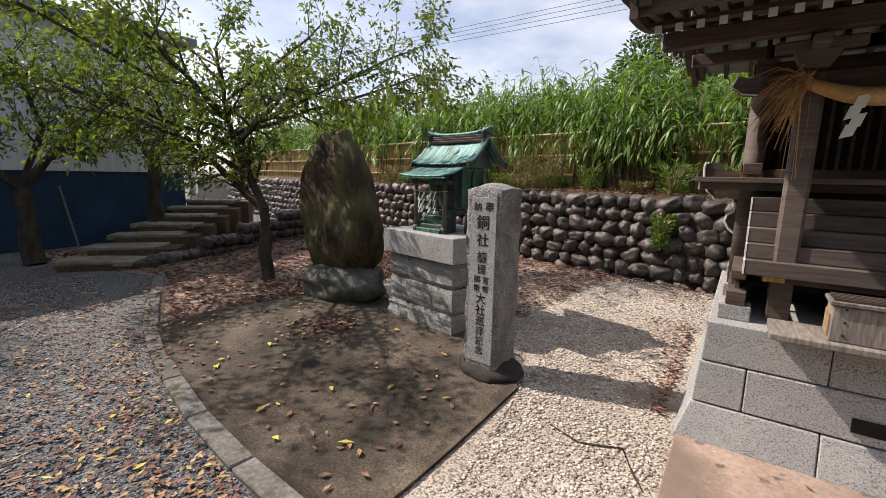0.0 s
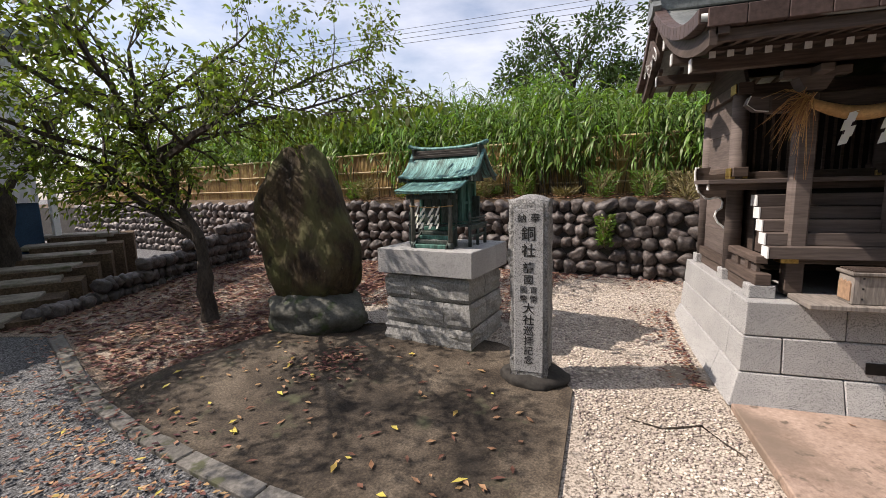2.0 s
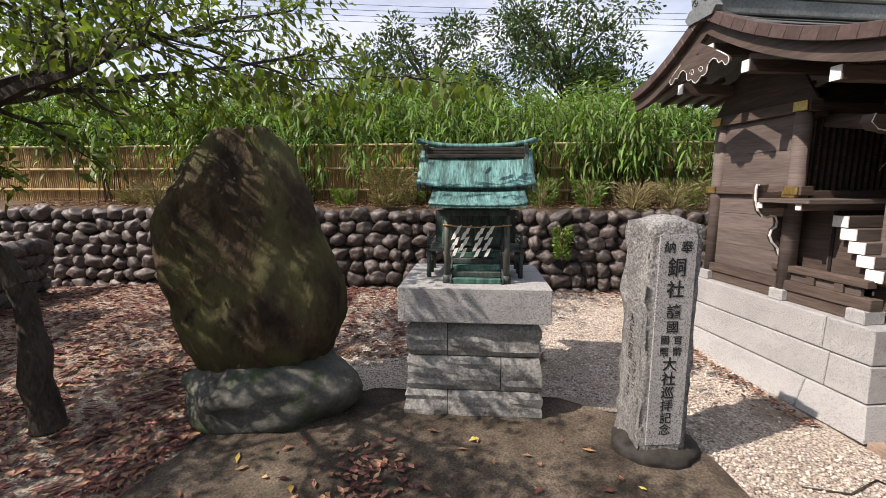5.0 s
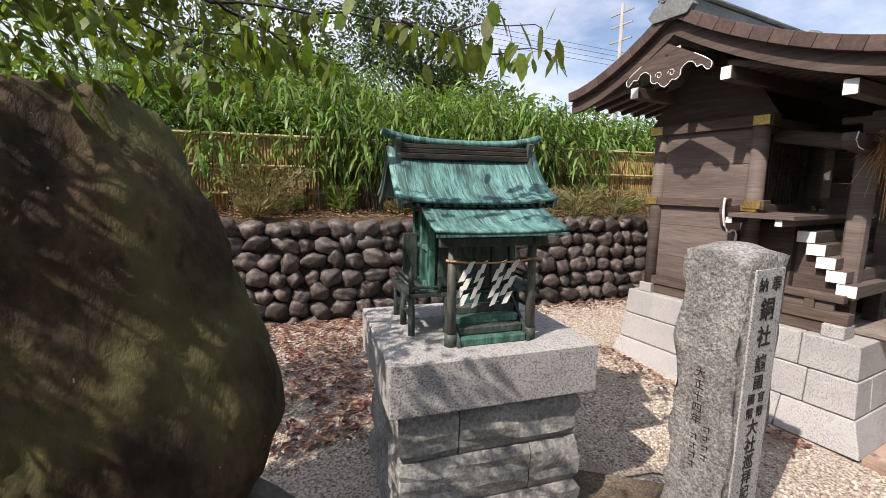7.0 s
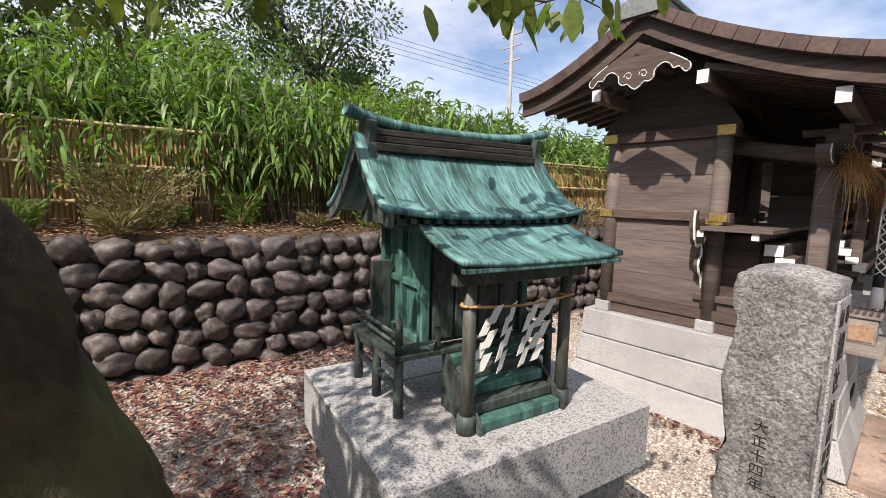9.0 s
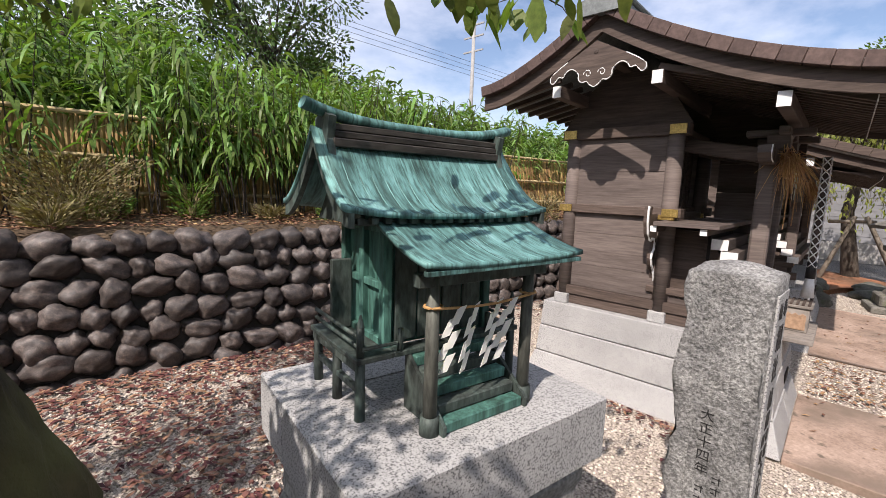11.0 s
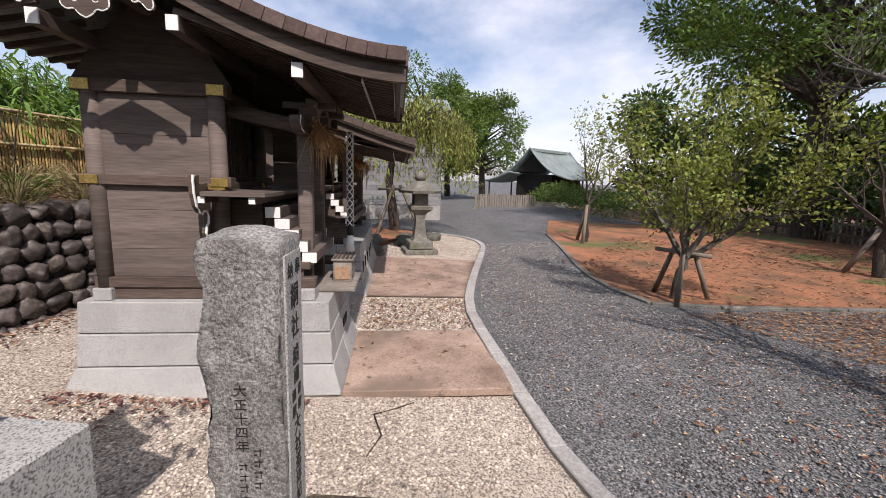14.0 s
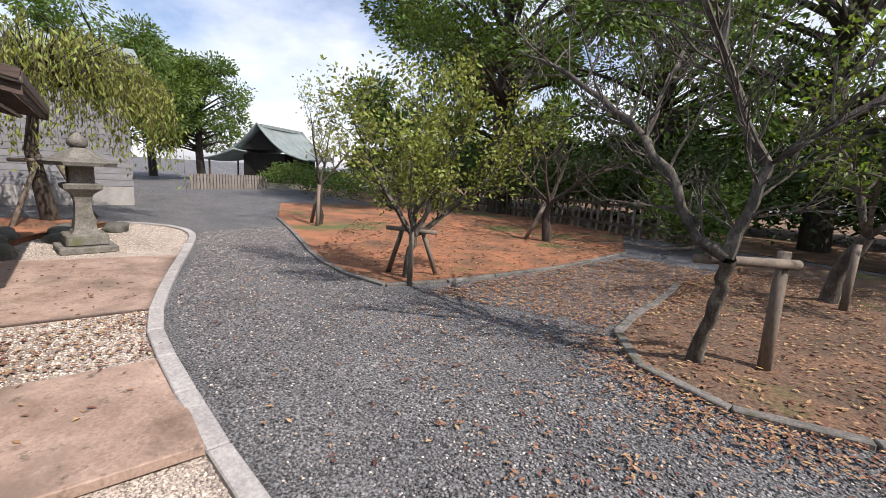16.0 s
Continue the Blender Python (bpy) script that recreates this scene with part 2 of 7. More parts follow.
SOIL = mat("orange_soil", ((0.3, (0.13, 0.082, 0.052)), (0.5, (0.27, 0.128, 0.070)), (0.72, (0.42, 0.175, 0.092))), 1.1, ((0.3, (0.7, 0.7, 0.7)), (0.7, (1.2, 1.2, 1.2))), 30, 0.95, bump=0.8, bump_scale=40, dist=0.012, spots=((0.5, 0.58, 0.68, (0.10, 0.12, 0.045)),))
LITTER = mat("leaf_litter", ((0.3, (0.085, 0.055, 0.035)), (0.5, (0.16, 0.098, 0.058)), (0.72, (0.24, 0.20, 0.15))), 1.5, ((0.34, (0.4, 0.38, 0.36)), (0.68, (1.4, 1.35, 1.3))), 38, 0.95, bump=1.0, bump_scale=40, dist=0.015)
BANK_SOIL = mat("bank_soil", ((0.3, (0.075, 0.052, 0.034)), (0.7, (0.15, 0.105, 0.066))), 3, ((0.34, (0.5, 0.5, 0.5)), (0.68, (1.3, 1.3, 1.3))), 40, 0.95, bump=1.0, bump_scale=30, dist=0.02)
PAD = mat("stained_concrete", ((0.32, (0.026, 0.021, 0.016)), (0.48, (0.066, 0.052, 0.038)), (0.74, (0.165, 0.135, 0.10))), 2.4, ((0.34, (0.5, 0.5, 0.5)), (0.52, (0.95, 0.95, 0.95)), (0.68, (1.5, 1.48, 1.42))), 75, 0.85, bump=0.5, bump_scale=60, dist=0.004, spots=((3.5, 0.6, 0.75, (0.075, 0.08, 0.045)),))
SLAB = mat("pink_concrete", ((0.28, (0.19, 0.135, 0.10)), (0.46, (0.32, 0.232, 0.182)), (0.72, (0.45, 0.34, 0.275))), 2.6, ((0.3, (0.74, 0.73, 0.72)), (0.7, (1.15, 1.15, 1.15))), 46, 0.8, bump=0.3, bump_scale=70, dist=0.003, spots=((1.6, 0.52, 0.70, (0.19, 0.145, 0.112)), (9, 0.62, 0.70, (0.14, 0.11, 0.085))))
CURB = mat("curb_concrete", ((0.3, (0.30, 0.29, 0.28)), (0.7, (0.44, 0.43, 0.41))), 4, rough=0.85, bump=0.4, bump_scale=70, rand=0.1)
STEP = mat("step_concrete", ((0.3, (0.17, 0.15, 0.12)), (0.7, (0.32, 0.29, 0.24))), 5, rough=0.85, bump=0.5, rand=0.1, spots=((4, 0.55, 0.7, (0.09, 0.10, 0.05)),))
LITTER_BED = mat("leafy_gravel", ((0.3, (0.19, 0.125, 0.09)), (0.5, (0.34, 0.28, 0.225)), (0.72, (0.50, 0.44, 0.37))), 1.7, ((0.36, (0.3, 0.27, 0.25)), (0.52, (0.95, 0.93, 0.9)), (0.68, (1.4, 1.35, 1.3))), 64, 0.9, bump=1.0, bump_scale=64, dist=0.012)
OLD_CURB = mat("old_curb", ((0.3, (0.11, 0.105, 0.095)), (0.7, (0.21, 0.20, 0.18))), 5, ((0.3, (0.65, 0.65, 0.65)), (0.7, (1.2, 1.2, 1.2))), 40, 0.9, bump=0.7, bump_scale=50, dist=0.006, rand=0.2, spots=((7, 0.56, 0.68, (0.08, 0.085, 0.05)),))
INK = mat("black_ink", ((0.3, (0.012, 0.012, 0.012)), (0.7, (0.03, 0.03, 0.03))), 40, rough=0.7, bump=0.1)
# Near-black colour standing in for deep shade in openings and recesses.
SHADE_BLACK = mat("shadowed_black", ((0.3, (0.012, 0.010, 0.009)), (0.7, (0.024, 0.02, 0.017))), 5, rough=0.8, bump=0.2)
SIDING = mat("white_siding", ((0.3, (0.60, 0.61, 0.63)), (0.7, (0.70, 0.71, 0.73))), 2, ((0.3, (0.88, 0.88, 0.88)), (0.7, (1.05, 1.05, 1.05))), 12, 0.6, bump=0.1, stretch=(1, 1, 0.2), rand=0.04)
BLUE_SHEET = mat("blue_sheet", ((0.3, (0.010, 0.036, 0.072)), (0.7, (0.024, 0.064, 0.115))), 2, rough=0.6, bump=0.1)
TILE_ROOF = mat("far_roof", ((0.3, (0.16, 0.20, 0.20)), (0.7, (0.26, 0.31, 0.30))), 1.5, rough=0.6, bump=0.2)
STONE_OLD = mat("old_stone", ((0.3, (0.11, 0.106, 0.092)), (0.7, (0.25, 0.24, 0.21))), 6, ((0.3, (0.6, 0.6, 0.6)), (0.7, (1.2, 1.2, 1.2))), 45, 0.9, bump=0.7, bump_scale=40, dist=0.008, spots=((5, 0.56, 0.7, (0.11, 0.125, 0.065)),))
STAKE = mat("stake_wood", ((0.3, (0.13, 0.105, 0.08)), (0.7, (0.24, 0.205, 0.165))), 5, rough=0.85, bump=0.5, stretch=(2, 2, 0.4), rand=0.15)
CABLE = mat("black_cable", ((0.3, (0.02, 0.02, 0.02)), (0.7, (0.03, 0.03, 0.03))), 5, rough=0.6, bump=0)
POLE = mat("pole_concrete", ((0.3, (0.28, 0.28, 0.27)), (0.7, (0.38, 0.38, 0.37))), 3, rough=0.8, bump=0.1)


# ---- building helpers ----
def smooth(a, b, x):
    t = min(1, max(0, (x - a) / (b - a)))
    return t * t * (3 - 2 * t)


def gz(x, y):
    """Height of the ground: a shallow dip in front of the standing stone, rising a little to the far beds."""
    dip = -0.13 * math.exp(-((y + 1.2) / 1.35) ** 2) * smooth(0.9, -0.8, x) * smooth(-9, -4.5, x)
    return dip + 0.06 * smooth(-3.2, -4.6, y) * smooth(4, 0, x) + 0.12 * smooth(0.9, 2.6, y) * smooth(-9, -6, x)


def mesh_object(name, verts, faces, material, parent=None, smooth_shade=False):
    me = bpy.data.meshes.new(name)
    me.from_pydata(verts, [], faces)
    me.materials.append(material)
    if smooth_shade:
        me.polygons.foreach_set("use_smooth", [True] * len(me.polygons))
    me.update()
    ob = new(name, me)
    ob.parent = parent
    return ob


def part(name, bm, material, parent=None, label="", shade=False):
    me = bpy.data.meshes.new(name)
    bmesh.ops.recalc_face_normals(bm, faces=bm.faces)
    bm.to_mesh(me)
    bm.free()
    for m in material if isinstance(material, (list, tuple)) else [material]:
        me.materials.append(m)
    if shade:
        me.polygons.foreach_set("use_smooth", [True] * len(me.polygons))
    ob = new(name, me)
    ob.parent = parent
    return tagged(ob, label)


def thing(name, m, label, category, group=""):
    ob = new(name)
    ob.empty_display_size = 0.1
    ob.matrix_world = m
    return tagged(ob, label, category, group)


def box(lo, hi, bevel=0.0, bm=None, turn=None):
    bm = bm or bmesh.new()
    c = [(a + b) / 2 for a, b in zip(lo, hi)]
    s = [abs(b - a) for a, b in zip(lo, hi)]
    m = Matrix.Translation(c) @ (turn or Matrix()) @ Matrix.Diagonal((*s, 1))
    r = bmesh.ops.create_cube(bm, size=1, matrix=m)
    if bevel:
        bmesh.ops.bevel(bm, geom=list({e for v in r["verts"] for e in v.link_edges}), offset=bevel, segments=1, affect="EDGES")
    return bm


def beam(a, b, w, h, bevel=0.004, bm=None, up=(0, 0, 1)):
    """A bar from a to b, w wide and h high."""
    a, b = Vector(a), Vector(b)
    d = b - a
    y = d.normalized()
    x = y.cross(Vector(up)).normalized()
    z = x.cross(y)
    m = Matrix((x, y, z)).transposed().to_4x4()
    bm = bm or bmesh.new()
    r = bmesh.ops.create_cube(bm, size=1, matrix=Matrix.Translation((a + b) / 2) @ m @ Matrix.Diagonal((w, d.length, h, 1)))
    if bevel:
        bmesh.ops.bevel(bm, geom=list({e for v in r["verts"] for e in v.link_edges}), offset=bevel, segments=1, affect="EDGES")
    return bm


def rod(a, b, r0, r1=None, n=10, bm=None):
    a, b = Vector(a), Vector(b)
    d = b - a
    bm = bm or bmesh.new()
    m = Matrix.Translation((a + b) / 2) @ d.to_track_quat("Z", "Y").to_matrix().to_4x4()
    bmesh.ops.create_cone(bm, cap_ends=True, segments=n, radius1=r0, radius2=r0 if r1 is None else r1, depth=d.length, matrix=m)
    return bm


def lathe(profile, n=16, bm=None, square=0.0, turn=0.0):
    """Turned body from (radius, z) pairs; n=4 or 6 gives square or six-sided stone."""
    bm = bm or bmesh.new()
    rings = []
    for r, z in profile:
        rings.append([bm.verts.new((r * math.cos(turn + 2 * math.pi * k / n), r * math.sin(turn + 2 * math.pi * k / n), z)) for k in range(n)])
    for a, b in zip(rings, rings[1:]):
        for k in range(n):
            bm.faces.new((a[k], a[(k + 1) % n], b[(k + 1) % n], b[k]))
    bm.faces.new(rings[0][::-1])
    bm.faces.new(rings[-1])
    return bm


def prism(outline, axis, lo, hi, bm=None):
    """A flat outline, in the two other axes, made thick along axis."""
    bm = bm or bmesh.new()
    def put(p, v):
        q = list(p)
        q.insert(axis, v)
        return bm.verts.new(q)
    a, b = [put(p, lo) for p in outline], [put(p, hi) for p in outline]
    bm.faces.new(a)
    bm.faces.new(b[::-1])
    for k in range(len(a)):
        bm.faces.new((a[k], b[k], b[(k + 1) % len(a)], a[(k + 1) % len(a)]))
    return bm


def tubes(paths, n=6):
    """Verts and faces of tapered tubes along lists of (point, radius)."""
    verts, faces = [], []
    for path in paths:
        pts = [Vector(p) for p, _ in path]
        for k, (p, r) in enumerate(path):
            d = (pts[min(k + 1, len(pts) - 1)] - pts[max(k - 1, 0)]).normalized()
            x = d.orthogonal().normalized()
            y = d.cross(x)
            for j in range(n):
                a = 2 * math.pi * j / n
                verts.append(Vector(p) + (x * math.cos(a) + y * math.sin(a)) * r)
            if k:
                b0 = len(verts) - 2 * n
                faces += [(b0 + j, b0 + (j + 1) % n, b0 + n + (j + 1) % n, b0 + n + j) for j in range(n)]
    return verts, faces


def leaves(rng, spots, dirs, length, width, droop=0.3, fold=0.25):
    """Folded leaf blades at the spots, pointing along dirs."""
    n = len(spots)
    d = np.asarray(dirs, float) + rng.normal(0, 0.15, (n, 3))
    d[:, 2] -= droop
    d /= np.linalg.norm(d, axis=1)[:, None] + 1e-9
    side = np.cross(d, rng.normal(0, 1, (n, 3)))
    side /= np.linalg.norm(side, axis=1)[:, None] + 1e-9
    up = np.cross(side, d)
    L = (length * rng.uniform(0.65, 1.3, n))[:, None]
    W = (width * rng.uniform(0.7, 1.25, n))[:, None]
    p = np.asarray(spots, float)
    mid = p + d * L * 0.45
    tip = p + d * L - np.array([0, 0, 1]) * L * droop * 0.3
    v = np.stack([p, mid + side * W * 0.5 + up * W * fold, tip, mid - side * W * 0.5 + up * W * fold, mid], 1).reshape(-1, 3)
    k = np.arange(n)[:, None] * 5
    f = np.concatenate([k + np.array([[0, 1, 2, 4]]), k + np.array([[0, 4, 2, 3]])], 0)
    return v, f


def blades(rng, spots, dirs, length, width, fall):
    """Long narrow leaves in three lengths each, arching out and hanging down."""
    n = len(spots)
    d = np.asarray(dirs, float)
    d /= np.linalg.norm(d, axis=1)[:, None] + 1e-9
    side = np.stack([-d[:, 1], d[:, 0], rng.normal(0, 0.25, n)], 1)
    side /= np.linalg.norm(side, axis=1)[:, None] + 1e-9
    L = (length * rng.uniform(0.6, 1.3, n))[:, None] / 3
    W = (width * rng.uniform(0.7, 1.3, n))[:, None]
    p, rings = np.asarray(spots, float), []
    g = fall * rng.uniform(0.6, 1.3, (n, 1))
    for k, w in enumerate((0.25, 0.5, 0.42, 0.04)):
        rings += [p + side * W * w, p - side * W * w]
        d = d + np.array([0, 0, -1.0]) * g
        d /= np.linalg.norm(d, axis=1)[:, None]
        p = p + d * L
    v = np.stack(rings, 1).reshape(-1, 3)
    k = np.arange(n)[:, None] * 8
    f = np.concatenate([k + np.array([[a, a + 1, a + 3, a + 2]]) for a in (0, 2, 4)], 0)
    return v, f


def leaf_object(name, v, f, material, parent=None):
    me = bpy.data.meshes.new(name)
    me.vertices.add(len(v))
    me.vertices.foreach_set("co", np.asarray(v, np.float32).ravel())
    f = np.asarray(f, np.int32)
    me.loops.add(f.size)
    me.loops.foreach_set("vertex_index", f.ravel())
    me.polygons.add(len(f))
    me.polygons.foreach_set("loop_start", np.arange(len(f), dtype=np.int32) * f.shape[1])
    me.polygons.foreach_set("loop_total", np.full(len(f), f.shape[1], np.int32))
    me.materials.append(material)
    me.update(calc_edges=True)
    me.validate()
    ob = new(name, me)
    ob.parent = parent
    return ob


def blob(seed, rx, ry, rz, sub=2, rough=0.12, freq=1.6, flat=0.0):
    """An uneven stone round the origin."""
    bm = bmesh.new()
    bmesh.ops.create_icosphere(bm, subdivisions=sub, radius=1)
    off = Vector((seed * 3.1, seed * 1.7, seed * 0.9))
    for v in bm.verts:
        n = v.co.normalized()
        k = 1 + rough * noise.noise(n * freq + off) * 2 + rough * 0.5 * noise.noise(n * freq * 2.7 + off)
        v.co = Vector((n.x * rx, n.y * ry, n.z * rz)) * k
        if flat and v.co.z < -rz * flat:
            v.co.z = -rz * flat
    return bm


def ribbon(line, x, width, top, depth, taper=0.0):
    """A continuous board following a (y, z) line: its top edge lies 'top' below the line, 'depth' high, 'width' thick along x."""
    bm = bmesh.new()
    rows = []
    for k, (y, z) in enumerate(line):
        d = depth - taper * k / (len(line) - 1)
        rows.append([bm.verts.new(p) for p in ((x - width / 2, y, z - top), (x + width / 2, y, z - top), (x + width / 2, y, z - top - d), (x - width / 2, y, z - top - d))])
    for a, b in zip(rows, rows[1:]):
        for k in range(4):
            bm.faces.new((a[k], a[(k + 1) % 4], b[(k + 1) % 4], b[k]))
    bm.faces.new(rows[0])
    bm.faces.new(rows[-1][::-1])
    return bm


# ---- ground ----
def wall_y(x):
    """Foot of the cobble wall."""
    return 3.15 - 0.19 * x


def resample(line, m):
    pts = np.array(line, float)
    s = np.r_[0, np.cumsum(np.hypot(*np.diff(pts, axis=0).T))]
    u = np.linspace(0, s[-1], m)
    return np.stack([np.interp(u, s, pts[:, 0]), np.interp(u, s, pts[:, 1])], 1)


def strip(name, a, b, lift, material, m=60, n=24, skirt=0.05, jitter=0.0):
    """A sheet on the ground between two lines, with a small edge down to the ground."""
    rng = np.random.default_rng(len(name))
    A, B = resample(a, m), resample(b, m)
    verts, faces = [], []
    for i in range(m):
        for j in range(n):
            p = A[i] + (B[i] - A[i]) * j / (n - 1)
            z = gz(p[0], p[1]) + lift + (rng.normal(0, jitter) if jitter else 0)
            verts.append((p[0], p[1], z))
    for i in range(m - 1):
        for j in range(n - 1):
            faces.append((i * n + j, (i + 1) * n + j, (i + 1) * n + j + 1, i * n + j + 1))
    rim = [i * n for i in range(m)] + [(m - 1) * n + j for j in range(1, n)] + [i * n + n - 1 for i in range(m - 2, -1, -1)] + [j for j in range(n - 2, 0, -1)]
    base = len(verts)
    verts += [(verts[k][0], verts[k][1], verts[k][2] - lift - skirt) for k in rim]
    for k in range(len(rim)):
        faces.append((rim[k], rim[(k + 1) % len(rim)], base + (k + 1) % len(rim), base + k))
    return tagged(mesh_object(name, verts, faces, material, None, True), kind="structure")


gx = np.r_[-500, -150, -60, -30, np.arange(-14, 16.01, 0.4), 24, 40, 80, 200, 600]
gy = np.r_[-500, -150, -60, -30, np.arange(-16, 8.01, 0.4), 14, 30, 80, 500]
gv = [(x, y, gz(x, y)) for x in gx for y in gy]
gf = [(i * len(gy) + j, (i + 1) * len(gy) + j, (i + 1) * len(gy) + j + 1, i * len(gy) + j + 1) for i in range(len(gx) - 1) for j in range(len(gy) - 1)]
ground = mesh_object("ground", gv, gf, GRAVEL_GREY, None, True)
tagged(ground, "grey crushed gravel yard and drive", "ground", kind="structure")

EAST_CURB = [(-1.15, -1.52), (-0.9, -1.46), (-0.4, -1.39), (0.1, -1.33), (0.84, -1.27), (1.78, -1.25), (2.6, -1.35), (4.0, -1.68), (5.1, -1.97), (6.0, -2.2), (6.9, -2.42), (7.6, -2.45), (8.2, -2.3), (8.7, -2.0), (9.2, -1.4)]
WEST_CURB = [(-6.2, -0.1), (-5.7, -0.32), (-4.94, -0.69), (-4.3, -0.94), (-3.5, -1.17), (-2.54, -1.38), (-1.86, -1.47), (-1.15, -1.52)]
pale = strip("pale_gravel_bed", [(-4.0, 1.7), (-2.9, 0.95), (-1.1, 0.5), (-1.0, -0.1)] + EAST_CURB, [(-4.0, wall_y(-4)), (9.4, wall_y(9.4))], 0.012, GRAVEL_PALE, 130, 24)
tagged(pale, "cream crushed stone bed between the curb and the cobble wall", "gravel bed")
tagged(strip("leaf_litter_bed", [(-9.2, -0.9), (-6.2, -0.06), (-5.3, -0.44), (-4.2, -0.9), (-4.0, 0.4), (-3.98, 1.7)], [(-10.5, wall_y(-10.5)), (-3.98, wall_y(-3.98))], 0.008, LITTER_BED, 80, 24), "brown fallen leaves over gravel beneath the plum tree", "leaf litter")
tagged(strip("stone_pad", [(-4.45, -0.84), (-3.5, -1.13), (-2.54, -1.335), (-1.86, -1.425), (-1.3, -1.45), (-1.02, -1.42)], [(-4.3, -0.3), (-3.9, 0.55), (-2.9, 1.0), (-1.6, 0.72), (-1.15, 0.35), (-0.95, 0.02)], 0.035, PAD, 70, 24), "stained brown concrete pad under the standing stone", "pad")
slab_a = box((0.02, -1.27, -0.04), (1.28, 0.0, 0.02), 0.006)
tagged(part("slab_1", slab_a, SLAB), "pinkish weathered concrete slab before the small shrine", "slab", kind="structure")
tagged(strip("slab_2", [(2.5, -1.31), (3.7, -1.58), (5.12, -1.93)], [(2.56, 0.0), (4.0, 0.0), (5.45, 0.0)], 0.022, SLAB, 30, 12), "weathered tan concrete slab before the farther shrine", "slab")
ORANGE_EDGE = [(9.6, -4.9), (7.0, -4.35), (4.61, -3.77), (3.6, -3.6), (3.04, -3.6), (2.22, -3.74), (1.96, -4.55), (1.88, -5.6), (1.82, -6.9), (2.1, -9.5)]
tagged(strip("orange_bed", ORANGE_EDGE, [(14, -6.5), (13, -10), (11, -13), (8, -14), (4, -13)], 0.02, SOIL, 90, 36, jitter=0.004), "orange clay soil bed with scattered leaves under plum trees", "planting bed")
MULCH = mat("leafy_clay", ((0.3, (0.085, 0.066, 0.048)), (0.5, (0.145, 0.102, 0.072)), (0.72, (0.24, 0.140, 0.09))), 1.3, ((0.34, (0.45, 0.42, 0.4)), (0.68, (1.3, 1.28, 1.25))), 34, 0.95, bump=1.0, bump_scale=40, dist=0.015, spots=((0.6, 0.6, 0.7, (0.10, 0.12, 0.045)),))
RIGHT_EDGE = [(0.2, -7.4), (-0.05, -6.4), (-0.2, -5.3), (-0.3, -4.75), (-0.69, -4.2), (-1.17, -4.0), (-1.6, -4.02), (-2.11, -4.25), (-3.0, -4.8), (-4.5, -5.8)]
tagged(strip("mulch_bed", RIGHT_EDGE, [(0.4, -12), (-1, -12), (-2.5, -12), (-6, -12)], 0.015, MULCH, 50, 30, jitter=0.004), "clay bed strewn with brown leaves beneath a plum tree", "planting bed")


def curb_run(name, line, w, h, length, label, material=CURB):
    """Curb stones laid end to end, each a piece."""
    run = tagged(new(name), label, "curb", kind="structure")
    pts = resample(line, max(2, int(np.sum(np.hypot(*np.diff(np.array(line), axis=0).T)) / length) + 1))
    for a, b in zip(pts, pts[1:]):
        d = (b - a) / np.hypot(*(b - a))
        a2, b2 = a + d * 0.005, b - d * 0.005
        za, zb = gz(*a2) + h / 2 - 0.05, gz(*b2) + h / 2 - 0.05
        part("curb_stone", beam((*a2, za), (*b2, zb), w, h + 0.1, 0.008), material, run)
    return run


curb_run("curb_east", EAST_CURB, 0.12, 0.045, 0.6, "grey concrete curb stones along the cream gravel")
curb_run("curb_west", WEST_CURB, 0.13, 0.035, 0.6, "grey concrete curb stones round the pad, littered with leaves", OLD_CURB)
curb_run("curb_orange_bed", ORANGE_EDGE, 0.09, 0.035, 0.8, "low grey concrete edging of the clay bed", OLD_CURB)
curb_run("curb_mulch_bed", RIGHT_EDGE, 0.09, 0.04, 0.7, "low grey edging stones half buried in leaves", OLD_CURB)

# ---- cobble wall, bank and fence ----
WALL_TOP = 1.17
wv, wf = [], []
xs = np.linspace(-20, 12, 80)
for x in xs:
    y = wall_y(x)
    for dy, z in ((0.07, -0.1), (0.20, WALL_TOP - 0.06), (0.5, WALL_TOP + 0.01), (1.35, WALL_TOP + 0.10), (2.4, WALL_TOP + 0.35), (4.6, 2.35), (9, 2.6)):
        wv.append((x, y + dy, z + 0.015 * noise.noise(Vector((x * 3, dy * 4, 1)))))
for i in range(len(xs) - 1):
    for j in range(6):
        wf.append((i * 7 + j, (i + 1) * 7 + j, (i + 1) * 7 + j + 1, i * 7 + j + 1))
bank = mesh_object("bank", wv, wf, BANK_SOIL, None, False)
bank.data.materials.append(MORTAR)
for p in bank.data.polygons:
    if p.index % 6 == 0:
        p.material_index = 1
tagged(bank, "earth bank behind the cobble wall, mortar between the stones", "bank", kind="structure")
wall = tagged(new("cobble_wall"), "retaining wall of rounded dark river cobbles in mortar", "wall", kind="structure")
rng = np.random.default_rng(5)
STONES = []
for k in range(9):
    bm = blob(k + 1, 0.5, 0.5, 0.5, 3, 0.20, 1.35)
    me = bpy.data.meshes.new("cobble")
    bm.to_mesh(me)
    bm.free()
    me.polygons.foreach_set("use_smooth", [True] * len(me.polygons))
    me.materials.append(COBBLE)
    STONES.append(me)
rest_v, rest_f = [], []
rows = 7
